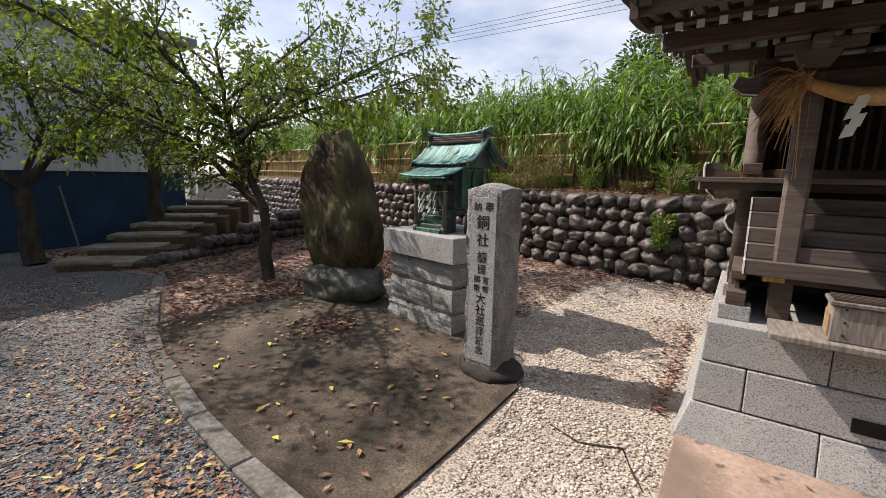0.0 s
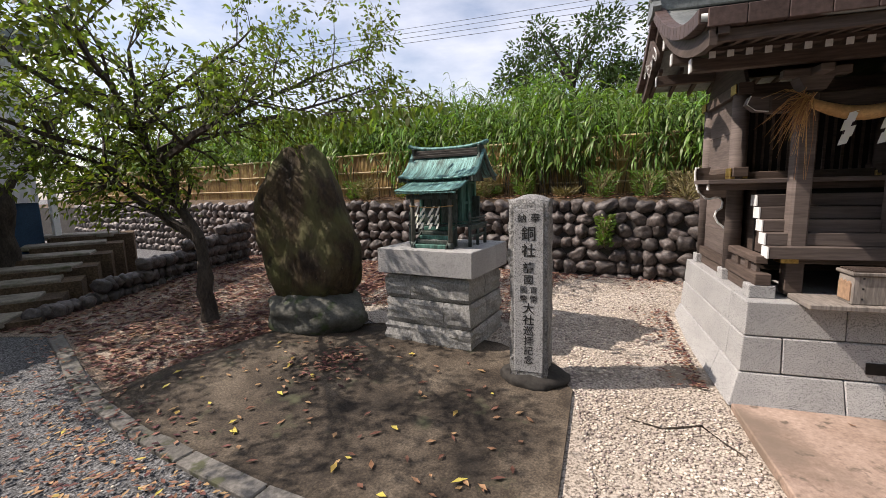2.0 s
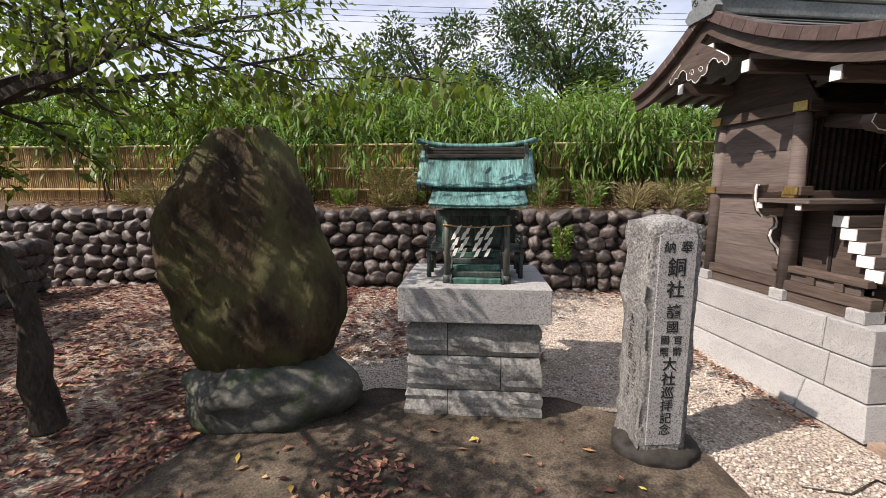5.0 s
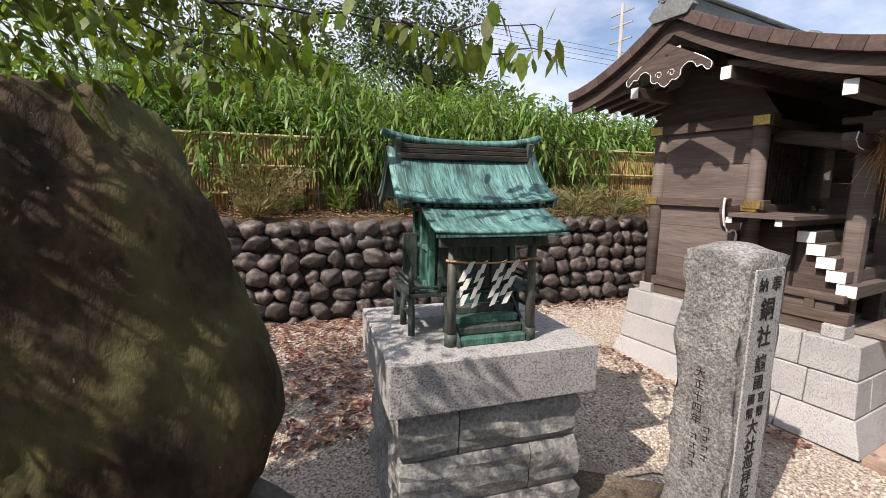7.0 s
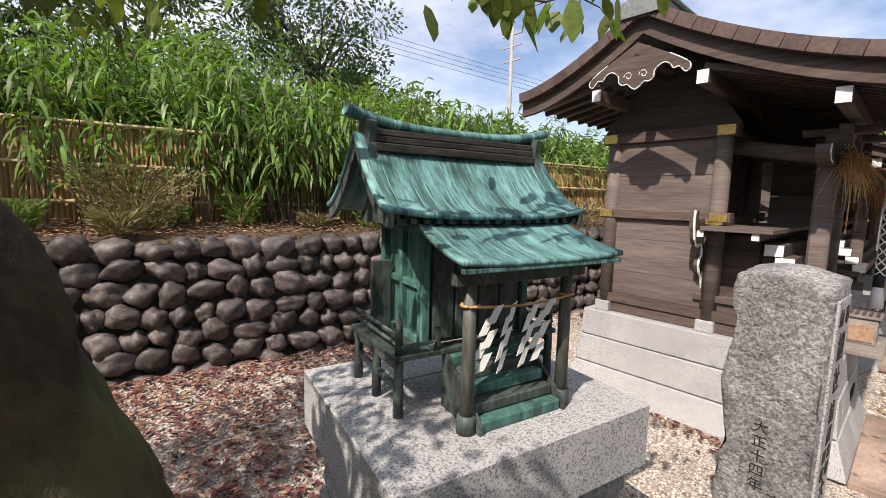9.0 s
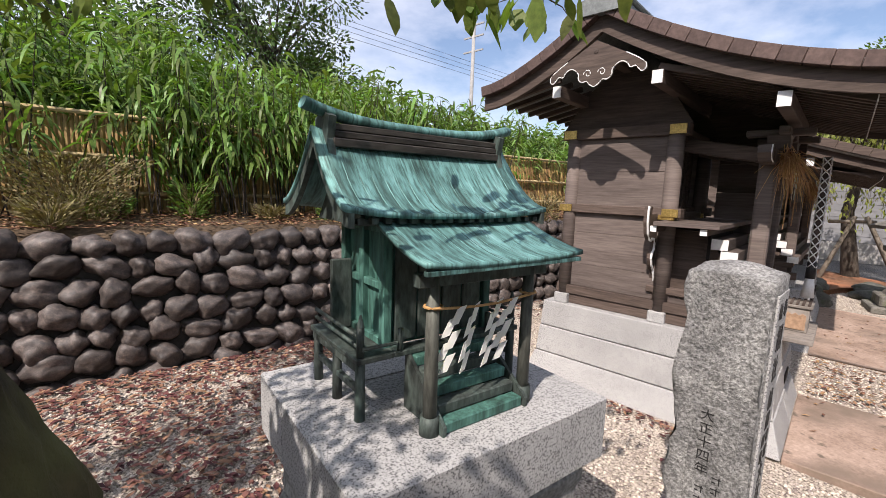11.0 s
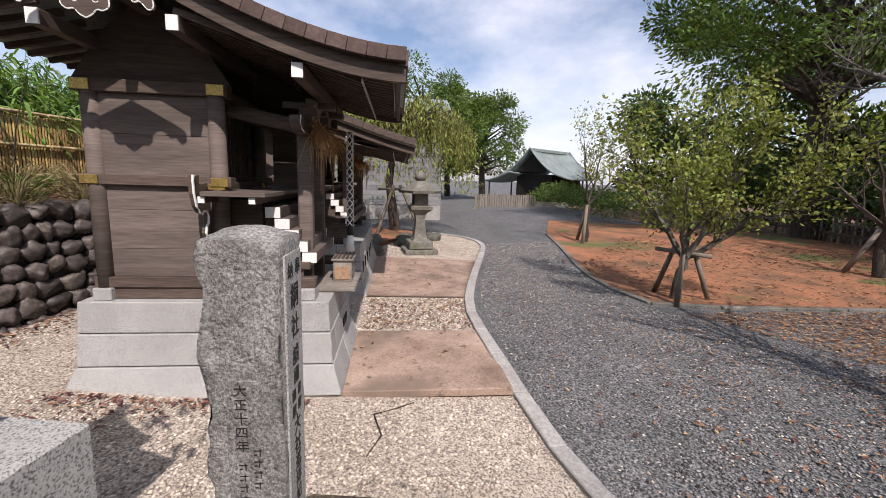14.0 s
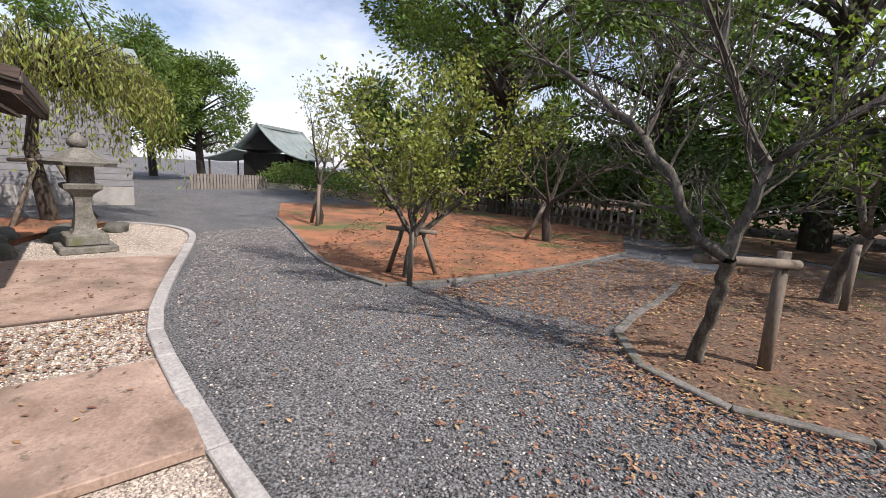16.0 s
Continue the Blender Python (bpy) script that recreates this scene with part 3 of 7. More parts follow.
for r in range(rows):
    x = -16 + 0.1 * (r % 2)
    z = 0.085 + r * 0.172
    while x < 9:
        w = rng.uniform(0.15, 0.31)
        h = 0.172 * rng.uniform(0.95, 1.3)
        m = (Matrix.Translation((x + w / 2, wall_y(x + w / 2) + 0.075 + 0.13 * z / WALL_TOP + rng.uniform(-0.02, 0.02), z + rng.uniform(-0.025, 0.025)))
             @ Matrix.Rotation(radians(-10.8), 4, "Z") @ Matrix.Rotation(rng.uniform(-0.55, 0.55), 4, "Y") @ Matrix.Diagonal((w * 1.03, 0.2, h, 1)))
        me = STONES[rng.integers(9)]
        if -5.0 < x + w / 2 < 3.2:
            ob = new("cobble", me)
            ob.parent = wall
            ob.matrix_world = m
        else:
            k = len(rest_v)
            rest_v += [m @ v.co for v in me.vertices]
            rest_f += [[k + i for i in p.vertices] for p in me.polygons]
        x += w * 0.97
ob = mesh_object("far_cobbles", rest_v, rest_f, COBBLE, wall, True)
tagged(ob, "rows of rounded dark cobbles farther along", kind="stuff")


def fence_y(x):
    return wall_y(x) + 1.35


def fence():
    f = tagged(new("bamboo_fence"), "tan split bamboo fence with pale bamboo rails", "fence", kind="structure")
    z0, z1 = WALL_TOP + 0.08, 2.16
    rng = np.random.default_rng(8)
    v, fc = [], []
    slat = bpy.data.meshes.new("slat")
    slat.from_pydata([(a, b, z) for z in (0, 1) for a, b in ((0, 0), (0.5, -0.01), (1, 0), (0.5, 0.012))], [], [(a, (a + 1) % 4, 4 + (a + 1) % 4, 4 + a) for a in range(4)] + [(4, 5, 6, 7)])
    slat.materials.append(BAMBOO)
    x = -19
    while x < 10:
        w = rng.uniform(0.028, 0.042)
        y, k, top = fence_y(x), len(v), z1 - rng.uniform(0.0, 0.02)
        o = rng.uniform(0, 0.006)
        if -5.5 < x < 2.2:
            ob = new("slat", slat)
            ob.parent = f
            ob.matrix_world = Matrix.Translation((x, y + o, z0)) @ Matrix.Diagonal((w, 1, top - z0, 1))
            x += w + 0.002
            continue
        for z in (z0, top):
            v += [(x, y + o, z), (x + w * 0.5, y - 0.01 + o, z), (x + w, y + o, z), (x + w * 0.5, y + 0.012 + o, z)]
        fc += [(k + a, k + (a + 1) % 4, k + 4 + (a + 1) % 4, k + 4 + a) for a in range(4)] + [(k + 4, k + 5, k + 6, k + 7)]
        x += w + 0.002
    ob = mesh_object("bamboo_slats", v, fc, BAMBOO_SLAT, f)
    tagged(ob, "close-set tan bamboo slats", kind="stuff")
    for z in (z1 + 0.015, 1.80, 1.46):
        x = -19.0
        while x < 9.5:
            part("rail", rod((x, fence_y(x) - 0.035, z), (x + 1.98, fence_y(x + 1.98) - 0.035, z), 0.021, 0.019, 8), BAMBOO_POLE, f)
            x += 2.0
    for k in range(15):
        x = -18.4 + 2 * k
        part("post", rod((x, fence_y(x) + 0.05, WALL_TOP), (x, fence_y(x) + 0.05, z1 + 0.02), 0.045, 0.04, 8), BAMBOO_POST, f)


BAMBOO_SLAT = mat("bamboo_slat", ((0.3, (0.30, 0.19, 0.075)), (0.7, (0.47, 0.32, 0.14))), 2, ((0.3, (0.65, 0.63, 0.6)), (0.7, (1.15, 1.15, 1.15))), 30, 0.55, bump=0.2, stretch=(1, 1, 0.4), rand=0.3, island=True)
BAMBOO_POST = mat("old_post", ((0.3, (0.06, 0.045, 0.03)), (0.7, (0.12, 0.09, 0.06))), 4, rough=0.8, bump=0.3)
fence()


# ---- tall reeds and scrub behind the fence ----
def reeds():
    rng = np.random.default_rng(21)
    spots, dirs, stems = [], [], []
    for k in range(2300):
        x = rng.uniform(-18, 9.5)
        dy = rng.uniform(0.15, 2.2) ** 1.0
        y = fence_y(x) + dy
        z = WALL_TOP + 0.1 + 0.25 * dy
        fall = 1 - 0.28 * smooth(-3, 5, x)
        h = (rng.uniform(1.1, 2.0) + 0.25 * dy) * fall * (0.8 + 0.35 * noise.noise(Vector((x * 0.9, y * 0.9, 3))))
        lean = rng.normal(0, 0.24, 2)
        lean[1] = max(lean[1], -(dy - 0.08) / h) if h < 1.05 else max(lean[1] - 0.05, -(dy + 0.25) / h)
        top = np.array([x + lean[0] * h, y + lean[1] * h, z + h])
        base = np.array([x, y, z])
        stems.append([(base, 0.008), ((base + top) / 2 + [0, 0.02, 0], 0.006), (top, 0.003)])
        for u in np.linspace(0.3, 1.0, 19):
            a = rng.uniform(0, 2 * math.pi)
            spots.append(base + (top - base) * u)
            dirs.append((math.cos(a), math.sin(a) - 0.25, rng.uniform(0.1, 1.3)))
    v, f = tubes(stems, 3)
    reed = tagged(new("tall_reeds"), "tall green reeds drooping over the bamboo fence", "reeds", kind="stuff")
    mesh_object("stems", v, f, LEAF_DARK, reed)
    v, f = blades(rng, spots, dirs, 0.26, 0.036, 0.62)
    leaf_object("blades", v, f, LEAF_REED, reed)


reeds()


def scrub(name, label, box_lo, box_hi, count, length, width, material, seed, freq=0.8, top=None):
    """A leafy mass with an uneven top: leaves fill a height field, densest at its surface."""
    rng = np.random.default_rng(seed)
    x = rng.uniform(box_lo[0], box_hi[0], count)
    y = rng.uniform(box_lo[1], box_hi[1], count)
    u = rng.uniform(0, 1, count) ** 0.35
    spots, dirs = [], []
    for a, b, c in zip(x, y, u):
        yy = b + wall_y(a) if top is None else b
        h = box_hi[2] * (1 if top is None else top(a, b)) + 0.75 * noise.noise(Vector((a * freq, b * freq, seed))) + 0.35 * noise.noise(Vector((a * freq * 3, b * freq * 3, seed)))
        spots.append((a, yy, box_lo[2] + (h - box_lo[2]) * c))
        dirs.append((rng.normal(0, 0.8), rng.normal(-0.4, 0.8), rng.normal(0.35, 0.5)))
    v, f = leaves(rng, spots, dirs, length, width, 0.25)
    ob = leaf_object(name, v, f, material)
    return tagged(ob, label, "shrubs", kind="stuff")


scrub("hillside_scrub", "dense bright green scrub on the slope behind the reeds", (-19, 3.0, 1.6), (3, 6.2, 3.4), 27000, 0.17, 0.06, LEAF_REED, 31)
scrub("hillside_scrub", "dense green scrub on the lower slope behind the shrines", (2.5, 2.6, 1.5), (12, 6.2, 3.0), 9000, 0.17, 0.06, LEAF_REED, 32)
# Darker leaves fill the gaps between reeds; their colour carries the shade.
scrub("shaded_scrub", "shrubs between the reeds, shade put into their dark leaf colour", (-19, 1.9, 1.3), (10, 3.6, 2.6), 12000, 0.15, 0.06, LEAF_DARK, 33)


# ---- copper hokora on its stone pedestal ----
SHRINE_M = Matrix.Translation((-2.18, 0.94, 0)) @ Matrix.Rotation(radians(-10.6), 4, "Z")
CAP_TOP = 0.885


PATINA_POST = mat("weathered_post", ((0.3, (0.06, 0.06, 0.05)), (0.6, (0.13, 0.135, 0.115)), (0.8, (0.19, 0.21, 0.18))), 6, ((0.3, (0.5, 0.5, 0.5)), (0.7, (1.25, 1.25, 1.25))), 40, 0.65, 0.15, bump=0.4, bump_scale=40, dist=0.002, stretch=(2, 2, 0.4))


def pedestal():
    p = thing("stone_pedestal", SHRINE_M, "grey granite pedestal with rough-faced courses and a smooth cap slab", "pedestal")
    bm = box((-0.488, -0.425, 0.655), (0.488, 0.15, CAP_TOP), 0.006)
    part("cap_stone", bm, GRANITE, p)
    part("cap_stone", box((-0.488, 0.152, 0.655), (0.488, 0.425, CAP_TOP), 0.006), GRANITE, p)
    rng = random.Random(4)
    z = gz(-2.2, 0.6)
    for r, h in enumerate((0.20, 0.235, 0.225)):
        w = 0.435 - 0.008 * r
        d = 0.375 - 0.008 * r
        cuts = [(-w, 0.18 if r % 2 else -0.17), (0.18 if r % 2 else -0.17, w)]
        for lo, hi in cuts:
            for y0, y1 in ((-d, -0.02), (-0.02, d)):
                bm = bmesh.new()
                bmesh.ops.create_cube(bm, size=1, matrix=Matrix.Translation(((lo + hi) / 2, (y0 + y1) / 2, z + h / 2)) @ Matrix.Diagonal((hi - lo - 0.006, y1 - y0 - 0.006, h - 0.008, 1)))
                bmesh.ops.subdivide_edges(bm, edges=bm.edges, cuts=5, use_grid_fill=True)
                for v in bm.verts:
                    front, left, right = v.co.y < y0 + 0.01 and y0 < -0.1, v.co.x < -w + 0.01, v.co.x > w - 0.01
                    k = 0.028 * (0.75 + noise.noise(Vector((v.co.x * 7, v.co.y * 7, v.co.z * 14 + r * 3))))
                    edge = min(1, min(v.co.z - z, z + h - v.co.z) / 0.03)
                    if front:
                        v.co.y -= k * max(0.1, edge)
                    if left:
                        v.co.x -= k * max(0.1, edge)
                    if right:
                        v.co.x += k * max(0.1, edge)
                part("stone_block", bm, ROCK_FACE, p)
        z += h
    part("core", box((-0.40, -0.34, gz(-2.2, 0.6)), (0.40, 0.34, 0.66)), MORTAR, p)


def sheet_roof(profile, x0, x1, thick, seams, lift_ends=0.0, n_x=12):
    """A curved roof sheet: a (y, z) profile swept along x, ends lifted, with raised seams."""
    bm = bmesh.new()
    top, bot = [], []
    for i in range(n_x + 1):
        u = -1 + 2 * i / n_x
        x = x0 + (x1 - x0) * i / n_x
        e = lift_ends * abs(u) ** 3
        top.append([bm.verts.new((x, y, z + e)) for y, z in profile])
        bot.append([bm.verts.new((x, y, z + e - thick)) for y, z in profile])
    m = len(profile)
    for i in range(n_x):
        for j in range(m - 1):
            bm.faces.new((top[i][j], top[i + 1][j], top[i + 1][j + 1], top[i][j + 1]))
            bm.faces.new((bot[i][j], bot[i][j + 1], bot[i + 1][j + 1], bot[i + 1][j]))
        bm.faces.new((top[i][0], bot[i][0], bot[i + 1][0], top[i + 1][0]))
        bm.faces.new((top[i][-1], top[i + 1][-1], bot[i + 1][-1], bot[i][-1]))
    for row_t, row_b in ((top[0], bot[0]), (top[-1], bot[-1])):
        for j in range(m - 1):
            bm.faces.new((row_t[j], row_t[j + 1], row_b[j + 1], row_b[j]))
    return bm


def shide(zigs=5, w=0.026, h=0.046):
    """A zigzag paper streamer hanging from the origin, in the xz plane."""
    bm = bmesh.new()
    x = 0.0
    for k in range(zigs):
        pts = [(x, -k * h * 0.82), (x + w, -k * h * 0.82 + 0.012), (x + w - 0.018, -k * h * 0.82 - h), (x - 0.018, -k * h * 0.82 - h - 0.012)]
        prism(pts, 1, 0.003 * k - 0.0008, 0.003 * k + 0.0008, bm)
        x += 0.016 if k % 2 else -0.020
    return bm


def hokora():
    s = thing("hokora_shrine", SHRINE_M @ Matrix.Translation((0, 0, CAP_TOP)), "small green-patinated copper shrine with curved roof, standing on a granite pedestal", "shrine")
    # main roof: front slope, back slope
    front = [(0.105 + (-0.16 - 0.105) * u, 0.64 + 0.235 * (1 - u) ** 1.7) for u in np.linspace(0, 1, 10)]
    back = [(0.105 + (0.40 - 0.105) * u, 0.64 + 0.235 * (1 - u) ** 1.6) for u in np.linspace(0, 1, 10)]
    roof = part("roof", sheet_roof(front, -0.40, 0.40, 0.016, 0, 0.022), PATINA, s, "streaked turquoise copper roof", True)
    part("back_slope", sheet_roof(back, -0.40, 0.40, 0.016, 0, 0.022), PATINA, roof, "", True)
    for k in range(18):
        x = -0.372 + k * 0.0438
        pts = [((x, y, z + 0.022 * abs(x / 0.4) ** 3 - 0.0005), 0.0022) for y, z in front]
        v, f = tubes([pts], 5)
        mesh_object("seam", v, f, PATINA, roof)
    # gable boards
    for sx in (-1, 1):
        for prof in (front, back):
            bm = ribbon(prof, sx * 0.383, 0.018, -0.004, 0.042)
            part("gable_board", bm, PATINA_DARK, s)
        part("gable_panel", prism([(-0.08, 0.60), (0.29, 0.60), (0.105, 0.82)], 0, sx * 0.30 - 0.006, sx * 0.30 + 0.006), PATINA_DARK, s)
        part("ridge_end", prism([(0.045, 0.80), (0.165, 0.80), (0.15, 0.86), (0.165, 0.925), (0.105, 0.945), (0.045, 0.925), (0.06, 0.86)], 0, sx * 0.352 - 0.012, sx * 0.352 + 0.012), PATINA_DARK, s)
    # stacked ridge
    for z0, z1, d in ((0.835, 0.862, 0.050), (0.864, 0.885, 0.040), (0.887, 0.908, 0.034)):
        part("ridge_course", box((-0.345, 0.105 - d, z0), (0.345, 0.105 + d, z1), 0.003), PATINA_BROWN, s, "dark brown ridge course")
    cap = [((-0.425 + 0.85 * k / 16, 0.105, 0.918 + 0.045 * abs(-1 + 2 * k / 16) ** 3), 0.020) for k in range(17)]
    v, f = tubes([cap], 8)
    ob = mesh_object("ridge_cap", [(a[0], 0.105 + (a[1] - 0.105) * 1.7, a[2]) for a in v], f + [tuple(range(8)), tuple(range(len(v) - 8, len(v)))], PATINA, s, True)
    # porch roof
    porch = [(-0.10 + (-0.385 + 0.10) * u, 0.525 + 0.095 * (1 - u) ** 1.5) for u in np.linspace(0, 1, 8)]
    low = part("porch_roof", sheet_roof(porch, -0.29, 0.33, 0.014, 0, 0.012), PATINA, s, "streaked turquoise copper porch roof", True)
    for k in range(15):
        x = -0.265 + k * 0.041
        v, f = tubes([[((x, y, z - 0.0005), 0.002) for y, z in porch]], 5)
        mesh_object("seam", v, f, PATINA, low)
    part("porch_fascia", box((-0.285, -0.384, 0.500), (0.325, -0.366, 0.514), 0.002), PATINA, s)
    # dentil row under the main eave
    part("eave_beam", box((-0.37, -0.125, 0.606), (0.37, -0.10, 0.624), 0.002), PATINA_DARK, s)
    for k in range(17):
        part("rafter_end", box((-0.36 + k * 0.044, -0.15, 0.612), (-0.34 + k * 0.044, -0.125, 0.628)), PATINA_DARK, s)
    # body
    part("body", box((-0.205, -0.04, 0.20), (0.205, 0.25, 0.64), 0.004), PATINA_WALL, s, "green copper-clad body with sliding panels")
    for x in (-0.212, 0.212):
        for y in (-0.045, 0.105, 0.255):
            part("corner_post", box((x - 0.016, y - 0.016, 0.19), (x + 0.016, y + 0.016, 0.63), 0.003), PATINA_WALL, s)
        for z in (0.215, 0.40, 0.585):
            part("side_rail", box((x - 0.012, -0.04, z - 0.012), (x + 0.012, 0.25, z + 0.012), 0.002), PATINA_WALL, s)
    for x in (-0.14, -0.05, 0.05, 0.14):
        part("door_panel", box((x - 0.042, -0.056, 0.215), (x + 0.042, -0.046, 0.56), 0.004), PATINA_DARK, s)
    part("lintel", box((-0.21, -0.066, 0.56), (0.21, -0.04, 0.60), 0.003), PATINA_DARK, s)
    part("rear_wing", box((-0.30, 0.18, 0.21), (-0.225, 0.20, 0.46), 0.003), PATINA_DARK, s)
    part("rear_wing", box((0.225, 0.18, 0.21), (0.30, 0.20, 0.46), 0.003), PATINA_DARK, s)
    # veranda
    for x0, x1, y0, y1 in ((-0.34, -0.21, -0.11, 0.29), (0.21, 0.34, -0.11, 0.29), (-0.21, 0.21, -0.11, -0.05)):
        part("veranda_board", box((x0, y0, 0.185), (x1, y1, 0.203), 0.003), PATINA_DARK, s)
    for x in (-0.32, 0.32):
        part("veranda_beam", box((x - 0.014, -0.10, 0.155), (x + 0.014, 0.28, 0.183), 0.003), PATINA_DARK, s)
        part("lower_rail", box((x - 0.009, -0.09, 0.085), (x + 0.009, 0.27, 0.105), 0.002), PATINA_DARK, s)
        for y in (-0.09, 0.085, 0.26):
            part("leg", rod((x, y, 0.0), (x, y, 0.19), 0.017, 0.015, 10), PATINA_DARK, s, "", True)
        for z in (0.232, 0.262):
            part("handrail", rod((x, -0.085, z), (x, 0.28, z + 0.0), 0.007, 0.007, 8), PATINA_DARK, s, "", True)
        part("newel", rod((x, -0.09, 0.20), (x, -0.09, 0.30), 0.012, 0.012, 10), PATINA_DARK, s, "", True)
        part("finial", rod((x, -0.09, 0.298), (x, -0.09, 0.335), 0.013, 0.003, 8), PATINA_DARK, s)
        part("newel", rod((x * 0.58, -0.10, 0.20), (x * 0.58, -0.10, 0.275), 0.010, 0.010, 8), PATINA_DARK, s, "", True)
    for x in (-0.26, 0.26):
        part("front_rail", rod((x - 0.06, -0.105, 0.232), (x + 0.06, -0.105, 0.232), 0.006, 0.006, 8), PATINA_DARK, s)
    # porch posts, beam, stairs
    for x in (-0.18, 0.21):
        part("porch_post", rod((x, -0.265, 0.0), (x, -0.265, 0.50), 0.0215, 0.019, 14), PATINA_POST, s, "weathered round copper-clad post", True)
        part("post_shoe", rod((x, -0.265, 0.0), (x, -0.265, 0.055), 0.031, 0.029, 14), PATINA_DARK, s, "", True)
    part("porch_beam", box((-0.24, -0.282, 0.445), (0.28, -0.248, 0.485), 0.003), PATINA_DARK, s)
    for k in range(5):
        part("stair_tread", box((-0.145, -0.30 + 0.042 * k, 0.0 + 0.037 * k), (0.175, -0.252 + 0.042 * k, 0.035 + 0.037 * k), 0.004), PATINA_DARK if k % 2 else PATINA_WALL, s)
    for x in (-0.155, 0.185):
        part("stair_side", prism([(-0.31, 0.0), (-0.09, 0.0), (-0.09, 0.185), (-0.11, 0.185), (-0.31, 0.03)], 0, x - 0.006, x + 0.006), PATINA_DARK, s)
    # rope and paper streamers
    v, f = tubes([[((-0.18 + 0.39 * k / 12, -0.29, 0.385 - 0.012 * math.sin(math.pi * k / 12)), 0.0045) for k in range(13)]], 6)
    rope = tagged(mesh_object("sacred_rope", v, f, STRAW, None, True), "thin straw rope tied between the copper porch posts", "rope")
    rope.matrix_world = s.matrix_world
    for x in (-0.18, 0.21):
        v, f = tubes([[((x + 0.026 * math.cos(a), -0.265 + 0.026 * math.sin(a), 0.386), 0.0045) for a in np.linspace(0, 2 * math.pi, 13)]], 5)
        mesh_object("knot", v, f, STRAW, rope)
    for x, t in ((-0.11, -0.35), (-0.045, 0.25), (0.045, 0.1), (0.105, -0.3)):
        ob = part("paper_streamer", shide(), PAPER, rope, "white zigzag paper streamer")
        ob.matrix_local = Matrix.Translation((x, -0.292, 0.378)) @ Matrix.Rotation(t, 4, "Z") @ Matrix.Rotation(0.12, 4, "Y")


pedestal()
hokora()


# ---- inscribed granite post ----
def lettering(name, text, size, parent, m, material=INK):
    """Letters cut flat on a face, as a mesh."""
    cu = bpy.data.curves.new(name, "FONT")
    cu.body, cu.size, cu.extrude, cu.offset = text, size, 0.0012, 0.001 if size > 0.075 else 0.0
    cu.align_x, cu.align_y = "CENTER", "CENTER"
    tmp = bpy.data.objects.new(name, cu)
    me = bpy.data.meshes.new_from_object(tmp)
    bpy.data.objects.remove(tmp)
    me.materials.clear()
    me.materials.append(material)
    ob = new(name, me)
    ob.parent = parent
    ob.matrix_local = m
    return ob


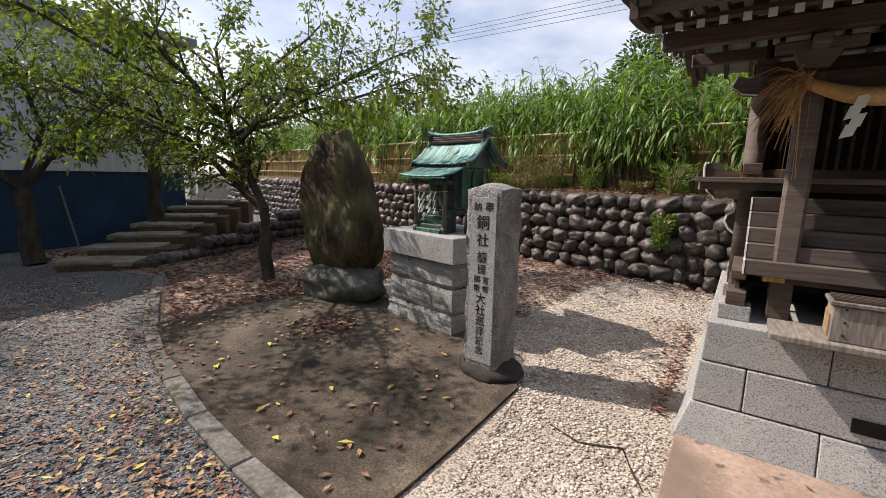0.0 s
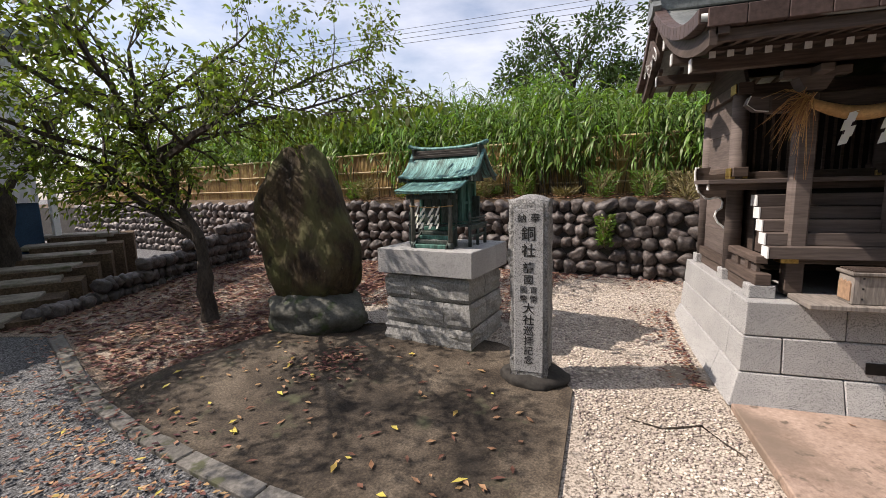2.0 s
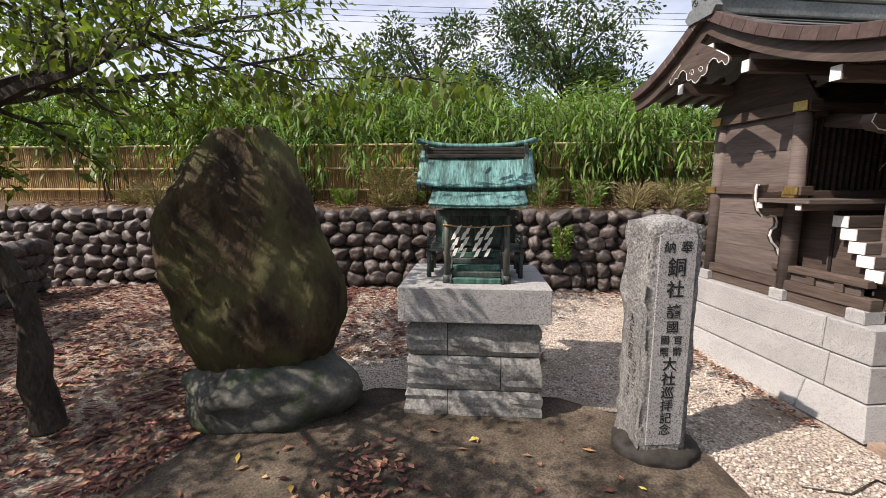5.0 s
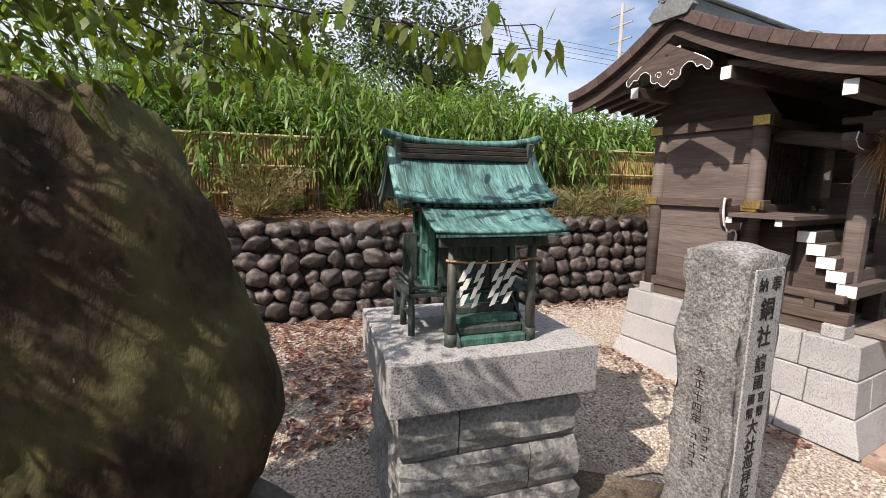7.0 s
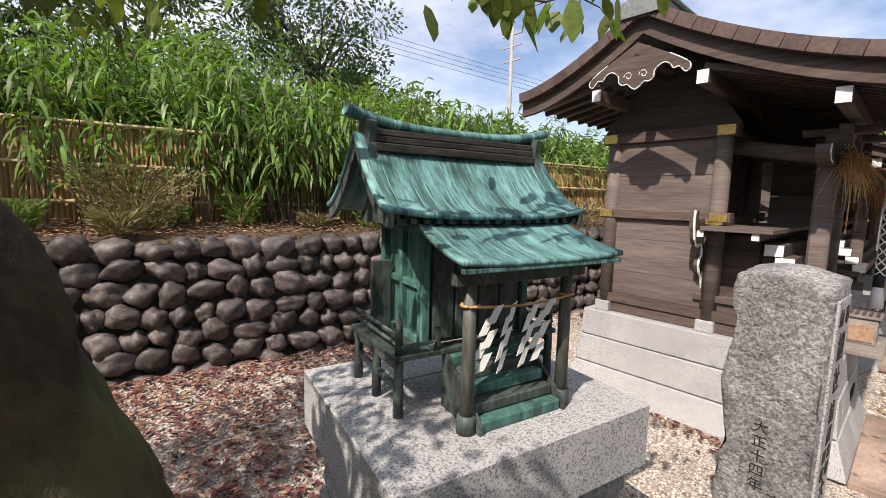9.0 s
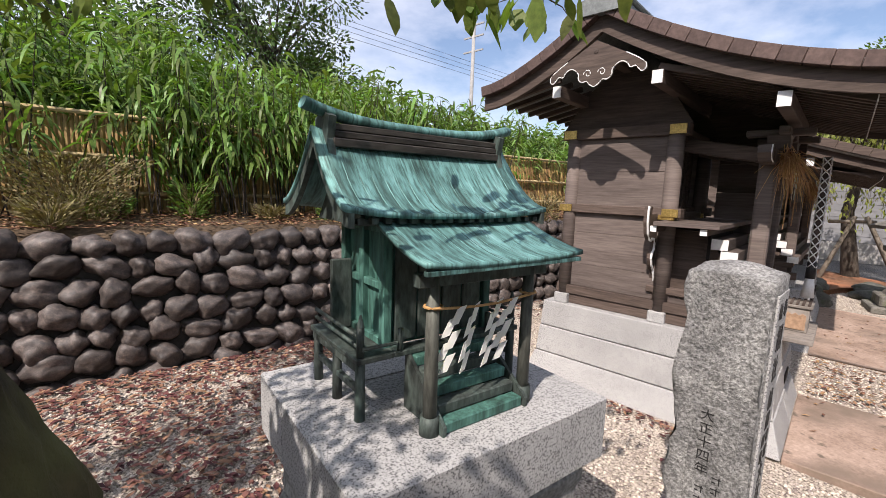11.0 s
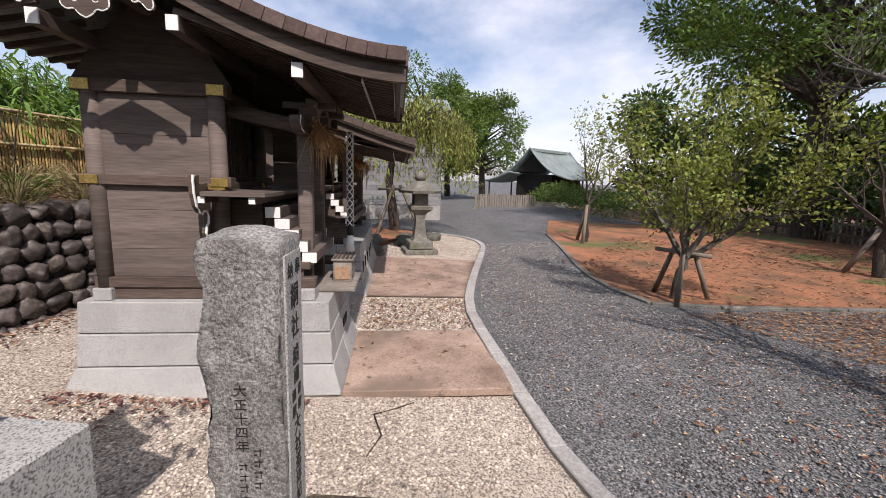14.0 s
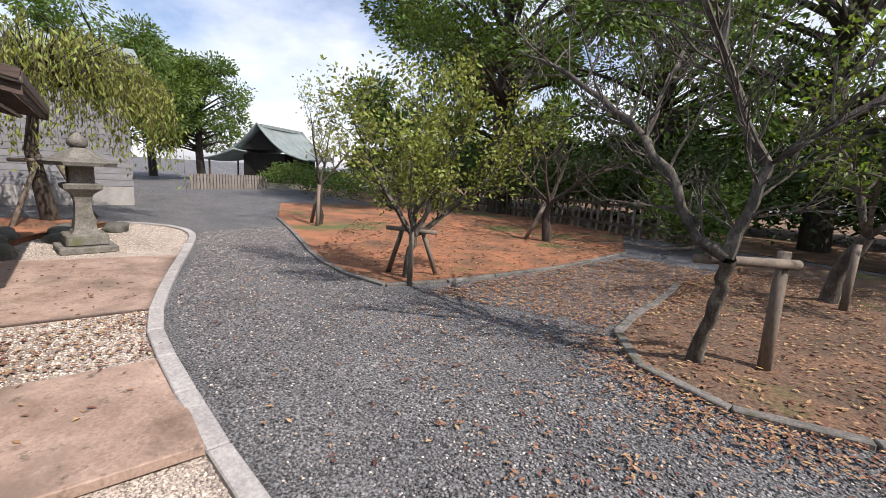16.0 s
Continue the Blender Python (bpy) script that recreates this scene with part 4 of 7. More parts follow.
def inscribed_post():
    g = gz(-1.25, 0.1)
    p = thing("inscribed_post", Matrix.Translation((-1.255, 0.16, g)) @ Matrix.Rotation(radians(-3), 4, "Z"), "upright pale granite post with black carved characters and rough-hewn sides", "stone post")
    H = 1.325 - g
    bm = bmesh.new()
    bmesh.ops.create_cube(bm, size=1, matrix=Matrix.Translation((0, 0, H / 2)) @ Matrix.Diagonal((0.255, 0.285, H, 1)))
    bmesh.ops.subdivide_edges(bm, edges=bm.edges, cuts=22, use_grid_fill=True)
    for v in bm.verts:
        x, y, z = v.co
        n = noise.noise(Vector((x * 9, y * 9, z * 9))) + 0.5 * noise.noise(Vector((x * 25, y * 25, z * 25)))
        if abs(x) > 0.12:
            v.co.x += math.copysign(0.022 * n, x)
        if y > 0.135:
            v.co.y += 0.034 * n
        if x < -0.12 and z > H - 0.52:
            v.co.x -= 0.02 * smooth(H - 0.52, H - 0.42, z) * (0.6 + n)
        if y < -0.135:
            if abs(x) > 0.095 or z > H - 0.05:
                v.co.y += 0.010 + 0.010 * n
        if z > H - 0.02:
            v.co.z += 0.045 * (1 - (abs(x) / 0.13) ** 2 * 0.9) * (1 - (abs(y) / 0.15) ** 2 * 0.6) - 0.005 + 0.008 * n
    part("shaft", bm, ROUGH_GRANITE, p, "", True)
    part("smooth_face", box((-0.102, -0.145, 0.13), (0.102, -0.136, H - 0.055), 0.002), GRANITE, p, "dressed front face")
    part("smooth_face", box((-0.1375, -0.085, 0.14), (-0.127, 0.075, H - 0.52), 0.002), ROUGH_GRANITE, p, "dressed side panel")
    rows = [("納", -0.046, 0.105, 0.066), ("奉", 0.046, 0.105, 0.072), ("銅", 0, 0.215, 0.106), ("社", 0, 0.335, 0.10), ("諸", 0, 0.455, 0.082), ("國", 0, 0.54, 0.072), ("國", -0.036, 0.613, 0.052), ("幣", -0.036, 0.680, 0.056), ("官", 0.036, 0.613, 0.052), ("幣", 0.036, 0.680, 0.056),
            ("大", 0, 0.752, 0.082), ("社", 0, 0.838, 0.082), ("巡", 0, 0.918, 0.076), ("拝", 0, 0.994, 0.074), ("記", 0, 1.068, 0.070), ("念", 0, 1.138, 0.070)]
    for ch, x, down, size in rows:
        lettering("character", ch, size, p, Matrix.Translation((x, -0.1462, H - 0.02 - down)) @ Matrix.Rotation(radians(90), 4, "X"))
    side = Matrix.Rotation(radians(-90), 4, "Z") @ Matrix.Rotation(radians(90), 4, "X")
    for k, ch in enumerate("大正十四年"):
        lettering("character", ch, 0.05, p, Matrix.Translation((-0.1388, 0.02, H - 0.56 - 0.056 * k)) @ side)
    for y, z0, n in ((-0.035, 0.80, 4), (0.02, 0.86, 4)):
        for k in range(n):
            zc = H - z0 - 0.046 * k
            part("character_bar", box((-0.1392, y - 0.016, zc - 0.002), (-0.1372, y + 0.016, zc + 0.002)), INK, p)
            part("character_bar", box((-0.1392, y - 0.011 + 0.005 * (k % 2), zc - 0.024), (-0.1372, y - 0.007 + 0.005 * (k % 2), zc + 0.008)), INK, p)
            part("character_bar", box((-0.1392, y + 0.002, zc - 0.020), (-0.1372, y + 0.015, zc - 0.015)), INK, p)
    ft = blob(77, 0.25, 0.22, 0.085, 3, 0.10, 1.5, 0.5)
    bmesh.ops.translate(ft, verts=ft.verts, vec=(0.02, 0.0, 0.045))
    part("footing", ft, MORTAR, p, "dark mortar footing", True)


inscribed_post()


# ---- standing stone on its base rock ----
def standing_stone():
    b = blob(12, 0.57, 0.38, 0.26, 4, 0.12, 1.5, 0.75)
    base = tagged(part("base_rock", b, MOSS_BASE, None, "", True), "dark mossy base boulder under the standing stone", "boulder")
    base.matrix_world = Matrix.Translation((-3.60, 0.84, gz(-3.4, 0.5) + 0.18))
    bm = bmesh.new()
    bmesh.ops.create_icosphere(bm, subdivisions=5, radius=1)
    heights = (0.20, 0.28, 0.40, 0.60, 0.80, 1.00, 1.30, 1.47, 1.68, 1.80, 1.90)
    halves = (0.36, 0.42, 0.49, 0.55, 0.56, 0.56, 0.52, 0.455, 0.35, 0.27, 0.22)
    centres = (-3.65, -3.64, -3.63, -3.63, -3.65, -3.68, -3.75, -3.75, -3.73, -3.71, -3.70)
    for v in bm.verts:
        n = v.co.normalized()
        flat = max(1e-6, math.hypot(n.x, n.y))
        k = (flat ** 5 + abs(n.z) ** 5) ** -0.2
        r, z = flat * k, 1.05 + 0.84 * n.z * k
        ca, sa = n.x / flat, n.y / flat
        e = max(0.01, abs(ca) ** 2.7 + abs(sa) ** 2.7) ** (-1 / 2.7)
        half = float(np.interp(z, heights, halves))
        thick = 0.25 + 0.06 * smooth(1.3, 0.5, z) - 0.08 * smooth(1.4, 1.9, z)
        c = Vector((float(np.interp(z, heights, centres)) + 3.70 + half * r * e * ca, thick * r * e * sa, z - 1.03))
        w = noise.noise(n * 1.8 + Vector((5, 2, 1))) * 0.05 + abs(noise.noise(n * 3.4 + Vector((1, 7, 2)))) * 0.06 - 0.02 + noise.noise(n * 9) * 0.018 + noise.noise(n * 22) * 0.008
        v.co = c + n * w
    s = tagged(part("standing_stone", bm, BOULDER, None, "", True), "tall dark brown standing stone with mossy patches on a base boulder", "standing stone")
    s.matrix_world = Matrix.Translation((-3.73, 0.92, 1.03))


standing_stone()


# ---- wooden shrine ----
def curl(cx, cz, r, a0, a1, n=7):
    return [(cx + r * math.cos(radians(a)), cz + r * math.sin(radians(a))) for a in np.linspace(a0, a1, n)]


def wooden_shrine(origin, W, label, rich=True, drop=0.0):
    """A nagare-style shrine: local x along the front, y to the back, front foot of the base at y = 0."""
    s = thing("wooden_shrine", Matrix.Translation(origin), label, "shrine")
    # granite base: three courses, the lowest splayed
    base = thing("stone_platform", Matrix.Translation(origin), "grey granite block base in three courses with a splayed foot", "stone base")
    D = 1.86
    lev = [(0.0, 0.0), (0.205, 0.065), (0.213, 0.07), (0.44, 0.085), (0.447, 0.09), (0.665, 0.10)]
    def course(k, x0, x1, y0, y1, sides):
        (z0, i0), (z1, i1) = lev[2 * k], lev[2 * k + 1]
        bm = bmesh.new()
        lo = [(x0 + i0 * ("l" in sides), y0 + i0 * ("f" in sides)), (x1 - i0 * ("r" in sides), y0 + i0 * ("f" in sides)), (x1 - i0 * ("r" in sides), y1 - i0 * ("b" in sides)), (x0 + i0 * ("l" in sides), y1 - i0 * ("b" in sides))]
        hi = [(x0 + i1 * ("l" in sides), y0 + i1 * ("f" in sides)), (x1 - i1 * ("r" in sides), y0 + i1 * ("f" in sides)), (x1 - i1 * ("r" in sides), y1 - i1 * ("b" in sides)), (x0 + i1 * ("l" in sides), y1 - i1 * ("b" in sides))]
        a = [bm.verts.new((x, y, z0)) for x, y in lo]
        b = [bm.verts.new((x, y, z1)) for x, y in hi]
        bm.faces.new(a[::-1]), bm.faces.new(b)
        for i in range(4):
            bm.faces.new((a[i], a[(i + 1) % 4], b[(i + 1) % 4], b[i]))
        bmesh.ops.bevel(bm, geom=bm.edges[:], offset=0.006, segments=1, affect="EDGES")
        part("base_stone", bm, GRANITE, base)
    for k in range(3):
        yc = (0.46, 0.34, 0.40)[k]
        xs = [0.0, *((0.30, W - 0.4) if k == 1 else (0.62,) if W < 2 else (0.9, 1.9)), W]
        g = 0.0025
        for i, (x0, x1) in enumerate(zip(xs, xs[1:])):
            sd = "f" + ("l" if i == 0 else "") + ("r" if i == len(xs) - 2 else "")
            course(k, x0 + g * (i > 0), x1 - g * (i < len(xs) - 2), 0, yc - g, sd)
        course(k, 0, W / 2 - g, yc + g, D, "lb")
        course(k, W / 2 + g, W, yc + g, D, "rb")
    # Vent slots are solid blocks; the shade inside them is painted black.
    if not rich:
        for k in range(6):
            part("vent", box((0.3 + k * 0.42, 0.068, 0.26), (0.36 + k * 0.42, 0.14, 0.41)), SHADE_BLACK, base, "slot vent, its inner shade painted black")
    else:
        part("vent", box((0.72, 0.068, 0.26), (0.95, 0.135, 0.33)), SHADE_BLACK, base, "slot vent, its inner shade painted black")
    xl, xr = 0.21, W - 0.21
    yf, yb = 0.84, 1.62
    T = 0.665
    for x in (xl, xr):
        for y in (0.26, yf, yb):
            part("footing", box((x - 0.075, y - 0.06, T), (x + 0.075, y + 0.06, T + 0.085), 0.006), GRANITE, base, "pale footing stone")
    # sills and body
    for x in (xl, xr):
        part("sill_skirt", box((x - 0.03, 0.30, T + 0.003), (x + 0.03, yb, T + 0.085), 0.003), WOOD, s)
        part("ground_sill", box((x - 0.045, 0.20, T + 0.085), (x + 0.045, yb + 0.06, T + 0.16), 0.004), WOOD, s)
        part("low_rail", box((x - 0.035, 0.24, 0.885), (x + 0.035, yf + 0.1, 0.935), 0.004), WOOD, s)
        for y in (0.42, 0.62):
            part("strut", box((x - 0.03, y - 0.03, T + 0.16), (x + 0.03, y + 0.03, 0.885), 0.003), WOOD, s)
    for y in (yf, yb):
        part("ground_sill", box((xl, y - 0.045, T + 0.085), (xr, y + 0.045, T + 0.155), 0.004), WOOD, s)
    for x in (xl, xr):
        for y in (yf, yb):
            part("column", rod((x, y, T + 0.085), (x, y, 2.12), 0.058, 0.056, 16), PLANK, s, "", True)
        sx = -1 if x == xl else 1
        zs = [T + 0.16, 1.02, 1.29, 1.455, 1.79, 2.05]
        for z0, z1 in zip(zs, zs[1:]):
            part("wall_plank", box((x - 0.012, yf + 0.04, z0 + 0.001), (x + 0.012, yb - 0.04, z1 - 0.001), 0.002), PLANK, s)
        for z0, z1 in ((1.455, 1.525), (2.05, 2.13)):
            part("side_beam", box((x - 0.05, yf - 0.09, z0), (x + 0.05, yb + 0.09, z1), 0.004), WOOD, s)
            for y in (yf - 0.02, yb + 0.02):
                part("brass_plate", box((min(x + sx * 0.056, x + sx * 0.066), y - 0.055, z0 + 0.006), (max(x + sx * 0.056, x + sx * 0.066), y + 0.055, z1 - 0.006), 0.002), GOLD, s, "tarnished brass end plate")
    for x, sx in ((xl, 1), (xr, -1)):
        for y0, y1 in ((0.29, 0.39), (0.45, 0.59), (0.65, yf - 0.05)):
            part("skirt_panel", box((x - 0.012, y0, T + 0.16), (x + 0.012, y1, 0.885), 0.002), PLANK, s)
        part("under_panel", box((x + sx * 0.10 - 0.01, 0.56, 0.90), (x + sx * 0.10 + 0.01, yf + 0.09, 1.37), 0.002), WOOD, s, "dark recessed panel below the veranda")
    for k, (z0, z1) in enumerate(((0.935, 1.16), (1.163, 1.40), (1.44, 1.66), (1.663, 1.895))):
        part("porch_screen_plank", box((xr - 0.012, 0.30, z0), (xr + 0.012, 0.72, z1), 0.003), PLANK, s)
    part("porch_screen_rail", box((xr - 0.02, 0.28, 1.90), (xr + 0.02, 0.72, 1.94), 0.004), WOOD, s)
    part("porch_gable_board", prism([(0.16, 1.95), (yf, 1.95), (yf, 2.44 - drop), (0.50, 2.28 - drop), (0.16, 2.20 - drop)], 0, xr - 0.010, xr + 0.010), WOOD, s, "dark board closing the porch gable")
    part("back_wall", box((xl, yb - 0.012, T + 0.16), (xr, yb + 0.012, 2.1)), PLANK, s)
    # Backing sheet painted near-black for the shade behind the lattice.
    part("front_wall", box((xl + 0.04, yf + 0.10, T + 0.16), (xr - 0.04, yf + 0.12, 2.1)), SHADE_BLACK, s, "latticed doors, shade painted black behind the bars")
    for k in range(int((xr - xl) / 0.055) - 1):
        part("lattice_bar", box((xl + 0.07 + k * 0.055, yf + 0.085, 1.46), (xl + 0.085 + k * 0.055, yf + 0.10, 2.02)), WOOD, s)
    for z0, z1 in ((1.43, 1.49), (2.02, 2.12)):
        part("front_beam", box((xl, yf - 0.03, z0), (xr, yf + 0.07, z1), 0.004), WOOD, s)
    # veranda floor with joists whose ends are white
    part("veranda_floor", box((-0.07, 0.46, 1.405), (W + 0.07, yf + 0.02, 1.435), 0.004), PLANK, s, "dark veranda boards with a pale worn edge")
    for y in (0.55, 0.86):
        part("joist", box((-0.045, y - 0.022, 1.36), (W + 0.045, y + 0.022, 1.405), 0.003), WOOD, s)
        for x0, x1 in ((-0.052, -0.045), (W + 0.045, W + 0.052)):
            part("joist_end", box((x0, y - 0.02, 1.362), (x1, y + 0.02, 1.403)), WHITE, s, "white-painted beam end")
    for x in (xl, xr):
        part("brass_plate", box((x - 0.058, 0.79, 1.438), (x + 0.058, yf + 0.06, 1.475), 0.003), GOLD, s, "tarnished brass plate")
    # curved side screens with white edges
    for sx, xe in ((-1, xl), (1, xr)):
        out = [(0.0, 1.50), (0.05, 1.485), (0.14, 1.475)] + curl(0.20, 1.515, 0.045, 230, 0, 4)[:2] + [(0.245, 1.53), (0.262, 1.535), (0.268, 1.50), (0.262, 1.42), (0.235, 1.34), (0.19, 1.295), (0.155, 1.285), (0.12, 1.30), (0.085, 1.295), (0.065, 1.26), (0.07, 1.215), (0.105, 1.19), (0.115, 1.15), (0.09, 1.10), (0.04, 1.055), (0.0, 0.96)]
        poly = [(xe + sx * a, b) for a, b in out]
        part("side_screen", prism(poly, 1, 0.905, 0.93), WOOD, s, "carved side screen board")
        v, f = tubes([[((a, 0.9, b), 0.0085) for a, b in poly[5:]]], 5)
        mesh_object("white_edge", v, f, WHITE, s)
    # stair of five treads with white ends
    for k in range(5):
        z, y = 1.315 - 0.081 * k, 0.50 - 0.062 * k
        part("tread", box((xl + 0.02, y - 0.05, z - 0.066), (xr - 0.02, y + 0.05, z + 0.012), 0.003), PLANK, s)
        for x0, x1 in ((xl + 0.012, xl + 0.02), (xr - 0.02, xr - 0.012)):
            part("tread_end", box((x0, y - 0.052, z - 0.064), (x1, y + 0.05, z + 0.010)), WHITE, s, "white-painted tread end")
    # Near-black sheet in place of the shade behind the treads.
    part("stair_back", box((xl + 0.05, 0.56, T + 0.16), (xr - 0.05, 0.58, 1.36)), SHADE_BLACK, s)
    part("riser", prism([(0.55, 1.28), (0.60, 1.28), (0.60, 0.93), (0.26, 0.93)], 0, xl + 0.06, xl + 0.08), WOOD, s)
    # front sill with brass corners, porch posts, beam, brackets
    part("front_sill", box((xl + 0.11, 0.25, 0.89), (xr - 0.11, 0.35, 0.95), 0.004), WOOD, s)
    for x, sx in ((xl + 0.11, -1), (xr - 0.11, 1)):
        part("brass_plate", box((x - 0.006, 0.242, 0.892), (x + 0.09 if sx < 0 else x + 0.006, 0.250, 0.948), 0.002), GOLD, s, "tarnished brass corner plate")
        part("brass_plate", box((x - 0.006 if sx < 0 else x, 0.25, 0.892), (x if sx < 0 else x + 0.006, 0.355, 0.948), 0.002), GOLD, s, "tarnished brass corner plate")
    for x in (xl + 0.19, xr - 0.19):
        part("porch_post", box((x - 0.052, 0.25, 0.95), (x + 0.052, 0.354, 1.95), 0.014), PLANK, s, "square weathered porch post")
        part("porch_stub", box((x - 0.05, 0.26, T + 0.02), (x + 0.05, 0.35, 0.89), 0.004), WOOD, s)
        part("bracket_block", prism([(x - 0.05, 1.95), (x + 0.05, 1.95), (x + 0.09, 2.03), (x - 0.09, 2.03)], 1, 0.20, 0.324), PLANK, s)
        part("bracket_arm", box((x - 0.17, 0.20, 2.03), (x + 0.17, 0.26, 2.08), 0.006), PLANK, s)
        part("bracket_arm", box((x - 0.035, 0.08, 2.03), (x + 0.035, 0.45, 2.075), 0.006), PLANK, s)
        part("tie_beam", beam((x, 0.30, 1.90), (x, yf, 2.00), 0.06, 0.10, 0.01), WOOD, s)
    part("porch_beam", box((xl - 0.02, 0.255, 1.84), (xr + 0.02, 0.345, 1.95), 0.012), WOOD, s)
    for sx, xe in ((-1, xl - 0.02), (1, xr + 0.02)):
        nose = [(xe, 1.85), (xe + sx * 0.07, 1.86), (xe + sx * 0.12, 1.90), (xe + sx * 0.10, 1.95), (xe + sx * 0.04, 1.94), (xe, 1.95)]
        part("beam_nose", prism(nose, 1, 0.265, 0.335), PLANK, s, "carved beam nose")
        v, f = tubes([[((a, 0.262, b), 0.004) for a, b in nose[:4]]], 5)
        mesh_object("white_edge", v, f, WHITE, s)
    # purlins
    for y, z in ((0.20, 2.15 - 0.55 * drop), (0.86, 2.36 - drop), (1.23, 2.58 - drop), (1.56, 2.35 - drop)):
        part("purlin", box((-0.27, y - 0.034, z - 0.042), (W + 0.27, y + 0.034, z + 0.042), 0.004), WOOD, s)
        for x0, x1 in ((-0.278, -0.27), (W + 0.27, W + 0.278)):
            part("purlin_end", box((x0, y - 0.032, z - 0.04), (x1, y + 0.032, z + 0.04)), WHITE, s, "white-painted beam end")
    for x in (xl, xr):
        part("gable_panel", prism([(yf - 0.1, 2.13), (yb + 0.1, 2.13), (yb - 0.1, 2.42 - drop), (1.23, 2.66 - drop), (yf + 0.1, 2.44 - drop)], 0, x - 0.012, x + 0.012), WOOD, s)
    # roof
    yr, zr, ye, ze, yk, zk = 1.23, 2.84 - drop, -0.42 - 0.6 * drop, 2.235 - drop, 2.20, 2.40 - drop
    front = [(yr + (ye - yr) * u, ze + (zr - ze) * (1 - u) ** (1.75 if rich else 1.15)) for u in np.linspace(0, 1, 15)]
    back = [(yr + (yk - yr) * u, zk + (zr - zk) * (1 - u) ** 1.6) for u in np.linspace(0, 1, 11)]
    x0, x1 = -0.36, W + 0.36
    edge_mat, top_mat = (ROOF_EDGE, ROOF_COPPER) if rich else (WOOD, GREY_WOOD)
    roof = part("roof", sheet_roof(front, x0, x1, 0.05, 0, 0.035 if rich else 0.0), top_mat, s, "grey-green copper sheet roof with stepped courses" if rich else "weathered grey board roof", True)
    part("back_slope", sheet_roof(back, x0, x1, 0.05, 0, 0.035 if rich else 0.0), top_mat, roof, "", True)
    for prof in (front, back):
        n = (len(prof) - 1) * 1
        for j in range(1, n):
            y, z = prof[j]
            part("sheet_course", box((x0 + 0.07, y - 0.01, z + 0.006), (x1 - 0.07, y + 0.01, z + 0.012)), top_mat, roof)
    for xe, sx in ((x0, -1), (x1, 1)):
        for prof, nseg in ((front, 15), (back, 9)):
            ys = np.array([p[0] for p in prof])
            zs2 = np.array([p[1] for p in prof])
            u = np.linspace(0, 1, nseg + 1)
            t = np.linspace(0, 1, len(ys))
            yy, zz = np.interp(u, t, ys), np.interp(u, t, zs2)
            for k in range(nseg):
                a, b = Vector((xe + sx * 0.005 - sx * 0.035, yy[k], zz[k] + 0.012)), Vector((xe + sx * 0.005 - sx * 0.035, yy[k + 1], zz[k + 1] + 0.012))
                d = (b - a).normalized() * 0.0006
                part("edge_sheet", beam(a + d, b - d, 0.085, 0.078, 0.003), edge_mat, roof, "")
            line = list(zip(yy, zz))
            bm = ribbon(line, xe - sx * 0.06, 0.035, 0.03, 0.115, 0.015)
            bm2 = ribbon(line, xe - sx * 0.10, 0.06, 0.03, 0.05)
            part("barge_board", bm, WOOD, s, "dark curved barge board")
            part("barge_batten", bm2, WOOD, s)
    for k in range(int((x1 - x0) / 0.17)):
        xa = x0 + 0.03 + k * 0.17
        part("eave_sheet", box((xa, ye - 0.012, ze - 0.045), (xa + 0.167, ye + 0.05, ze + 0.045), 0.003), edge_mat, roof)
    part("eave_board", box((x0 + 0.06, ye + 0.03, ze - 0.11), (x1 - 0.06, ye + 0.06, ze - 0.05), 0.003), WOOD, s)
    # rafters in two tiers with white tips
    n = int((W + 0.5) / 0.088)
    for tier, (y_end, z_end, y_in, z_in) in enumerate(((ye + 0.075, ze - 0.085, 0.25, 2.235 - drop), (ye + 0.26, ze - 0.115, 0.86, 2.43 - drop))):
        for k in range(n):
            x = -0.24 + k * 0.088
            part("rafter", beam((x, y_end, z_end), (x, y_in, z_in), 0.032, 0.036, 0), WOOD, s)
            part("rafter_tip", box((x - 0.016, y_end - 0.005, z_end - 0.018), (x + 0.016, y_end, z_end + 0.018)), WHITE, s, "white-painted rafter tip")
        part("eave_rail", box((-0.28, y_end + 0.01, z_end + 0.018), (W + 0.28, y_end + 0.06, z_end + 0.04)), WOOD, s)
    for k in range(n // 2):
        x = -0.24 + k * 0.176
        part("rear_rafter", beam((x, yk - 0.06, zk - 0.08), (x, 1.55, 2.44 - drop), 0.032, 0.036, 0), WOOD, s)
    # ridge and end ornaments
    part("ridge", box((x0 + 0.03, yr - 0.08, zr - 0.02), (x1 - 0.03, yr + 0.08, zr + 0.10), 0.01), ROOF_COPPER, s)
    part("ridge_cap", box((x0 - 0.0, yr - 0.10, zr + 0.10), (x1, yr + 0.10, zr + 0.135), 0.012), ROOF_COPPER, s)
    for xe, sx in ((x0, -1), (x1, 1)):
        orn = [(-0.13, -0.05), (0.13, -0.05), (0.17, 0.0), (0.13, 0.05), (0.09, 0.06), (0.11, 0.13), (0.06, 0.20), (0.0, 0.225), (-0.06, 0.20), (-0.11, 0.13), (-0.09, 0.06), (-0.13, 0.05), (-0.17, 0.0)]
        part("ridge_ornament", prism([(yr + a, zr + b) for a, b in orn], 0, xe - 0.03, xe + 0.03), ROOF_COPPER, s, "grey copper ridge-end ornament")
        for cy in (-0.055, 0.055):
            v, f = tubes([[((xe + sx * 0.032, yr + cy + 0.035 * (1 - t / 9) * math.cos(t), zr + 0.09 + 0.035 * (1 - t / 9) * math.sin(t)), 0.007) for t in np.linspace(0, 8, 18)]], 5)
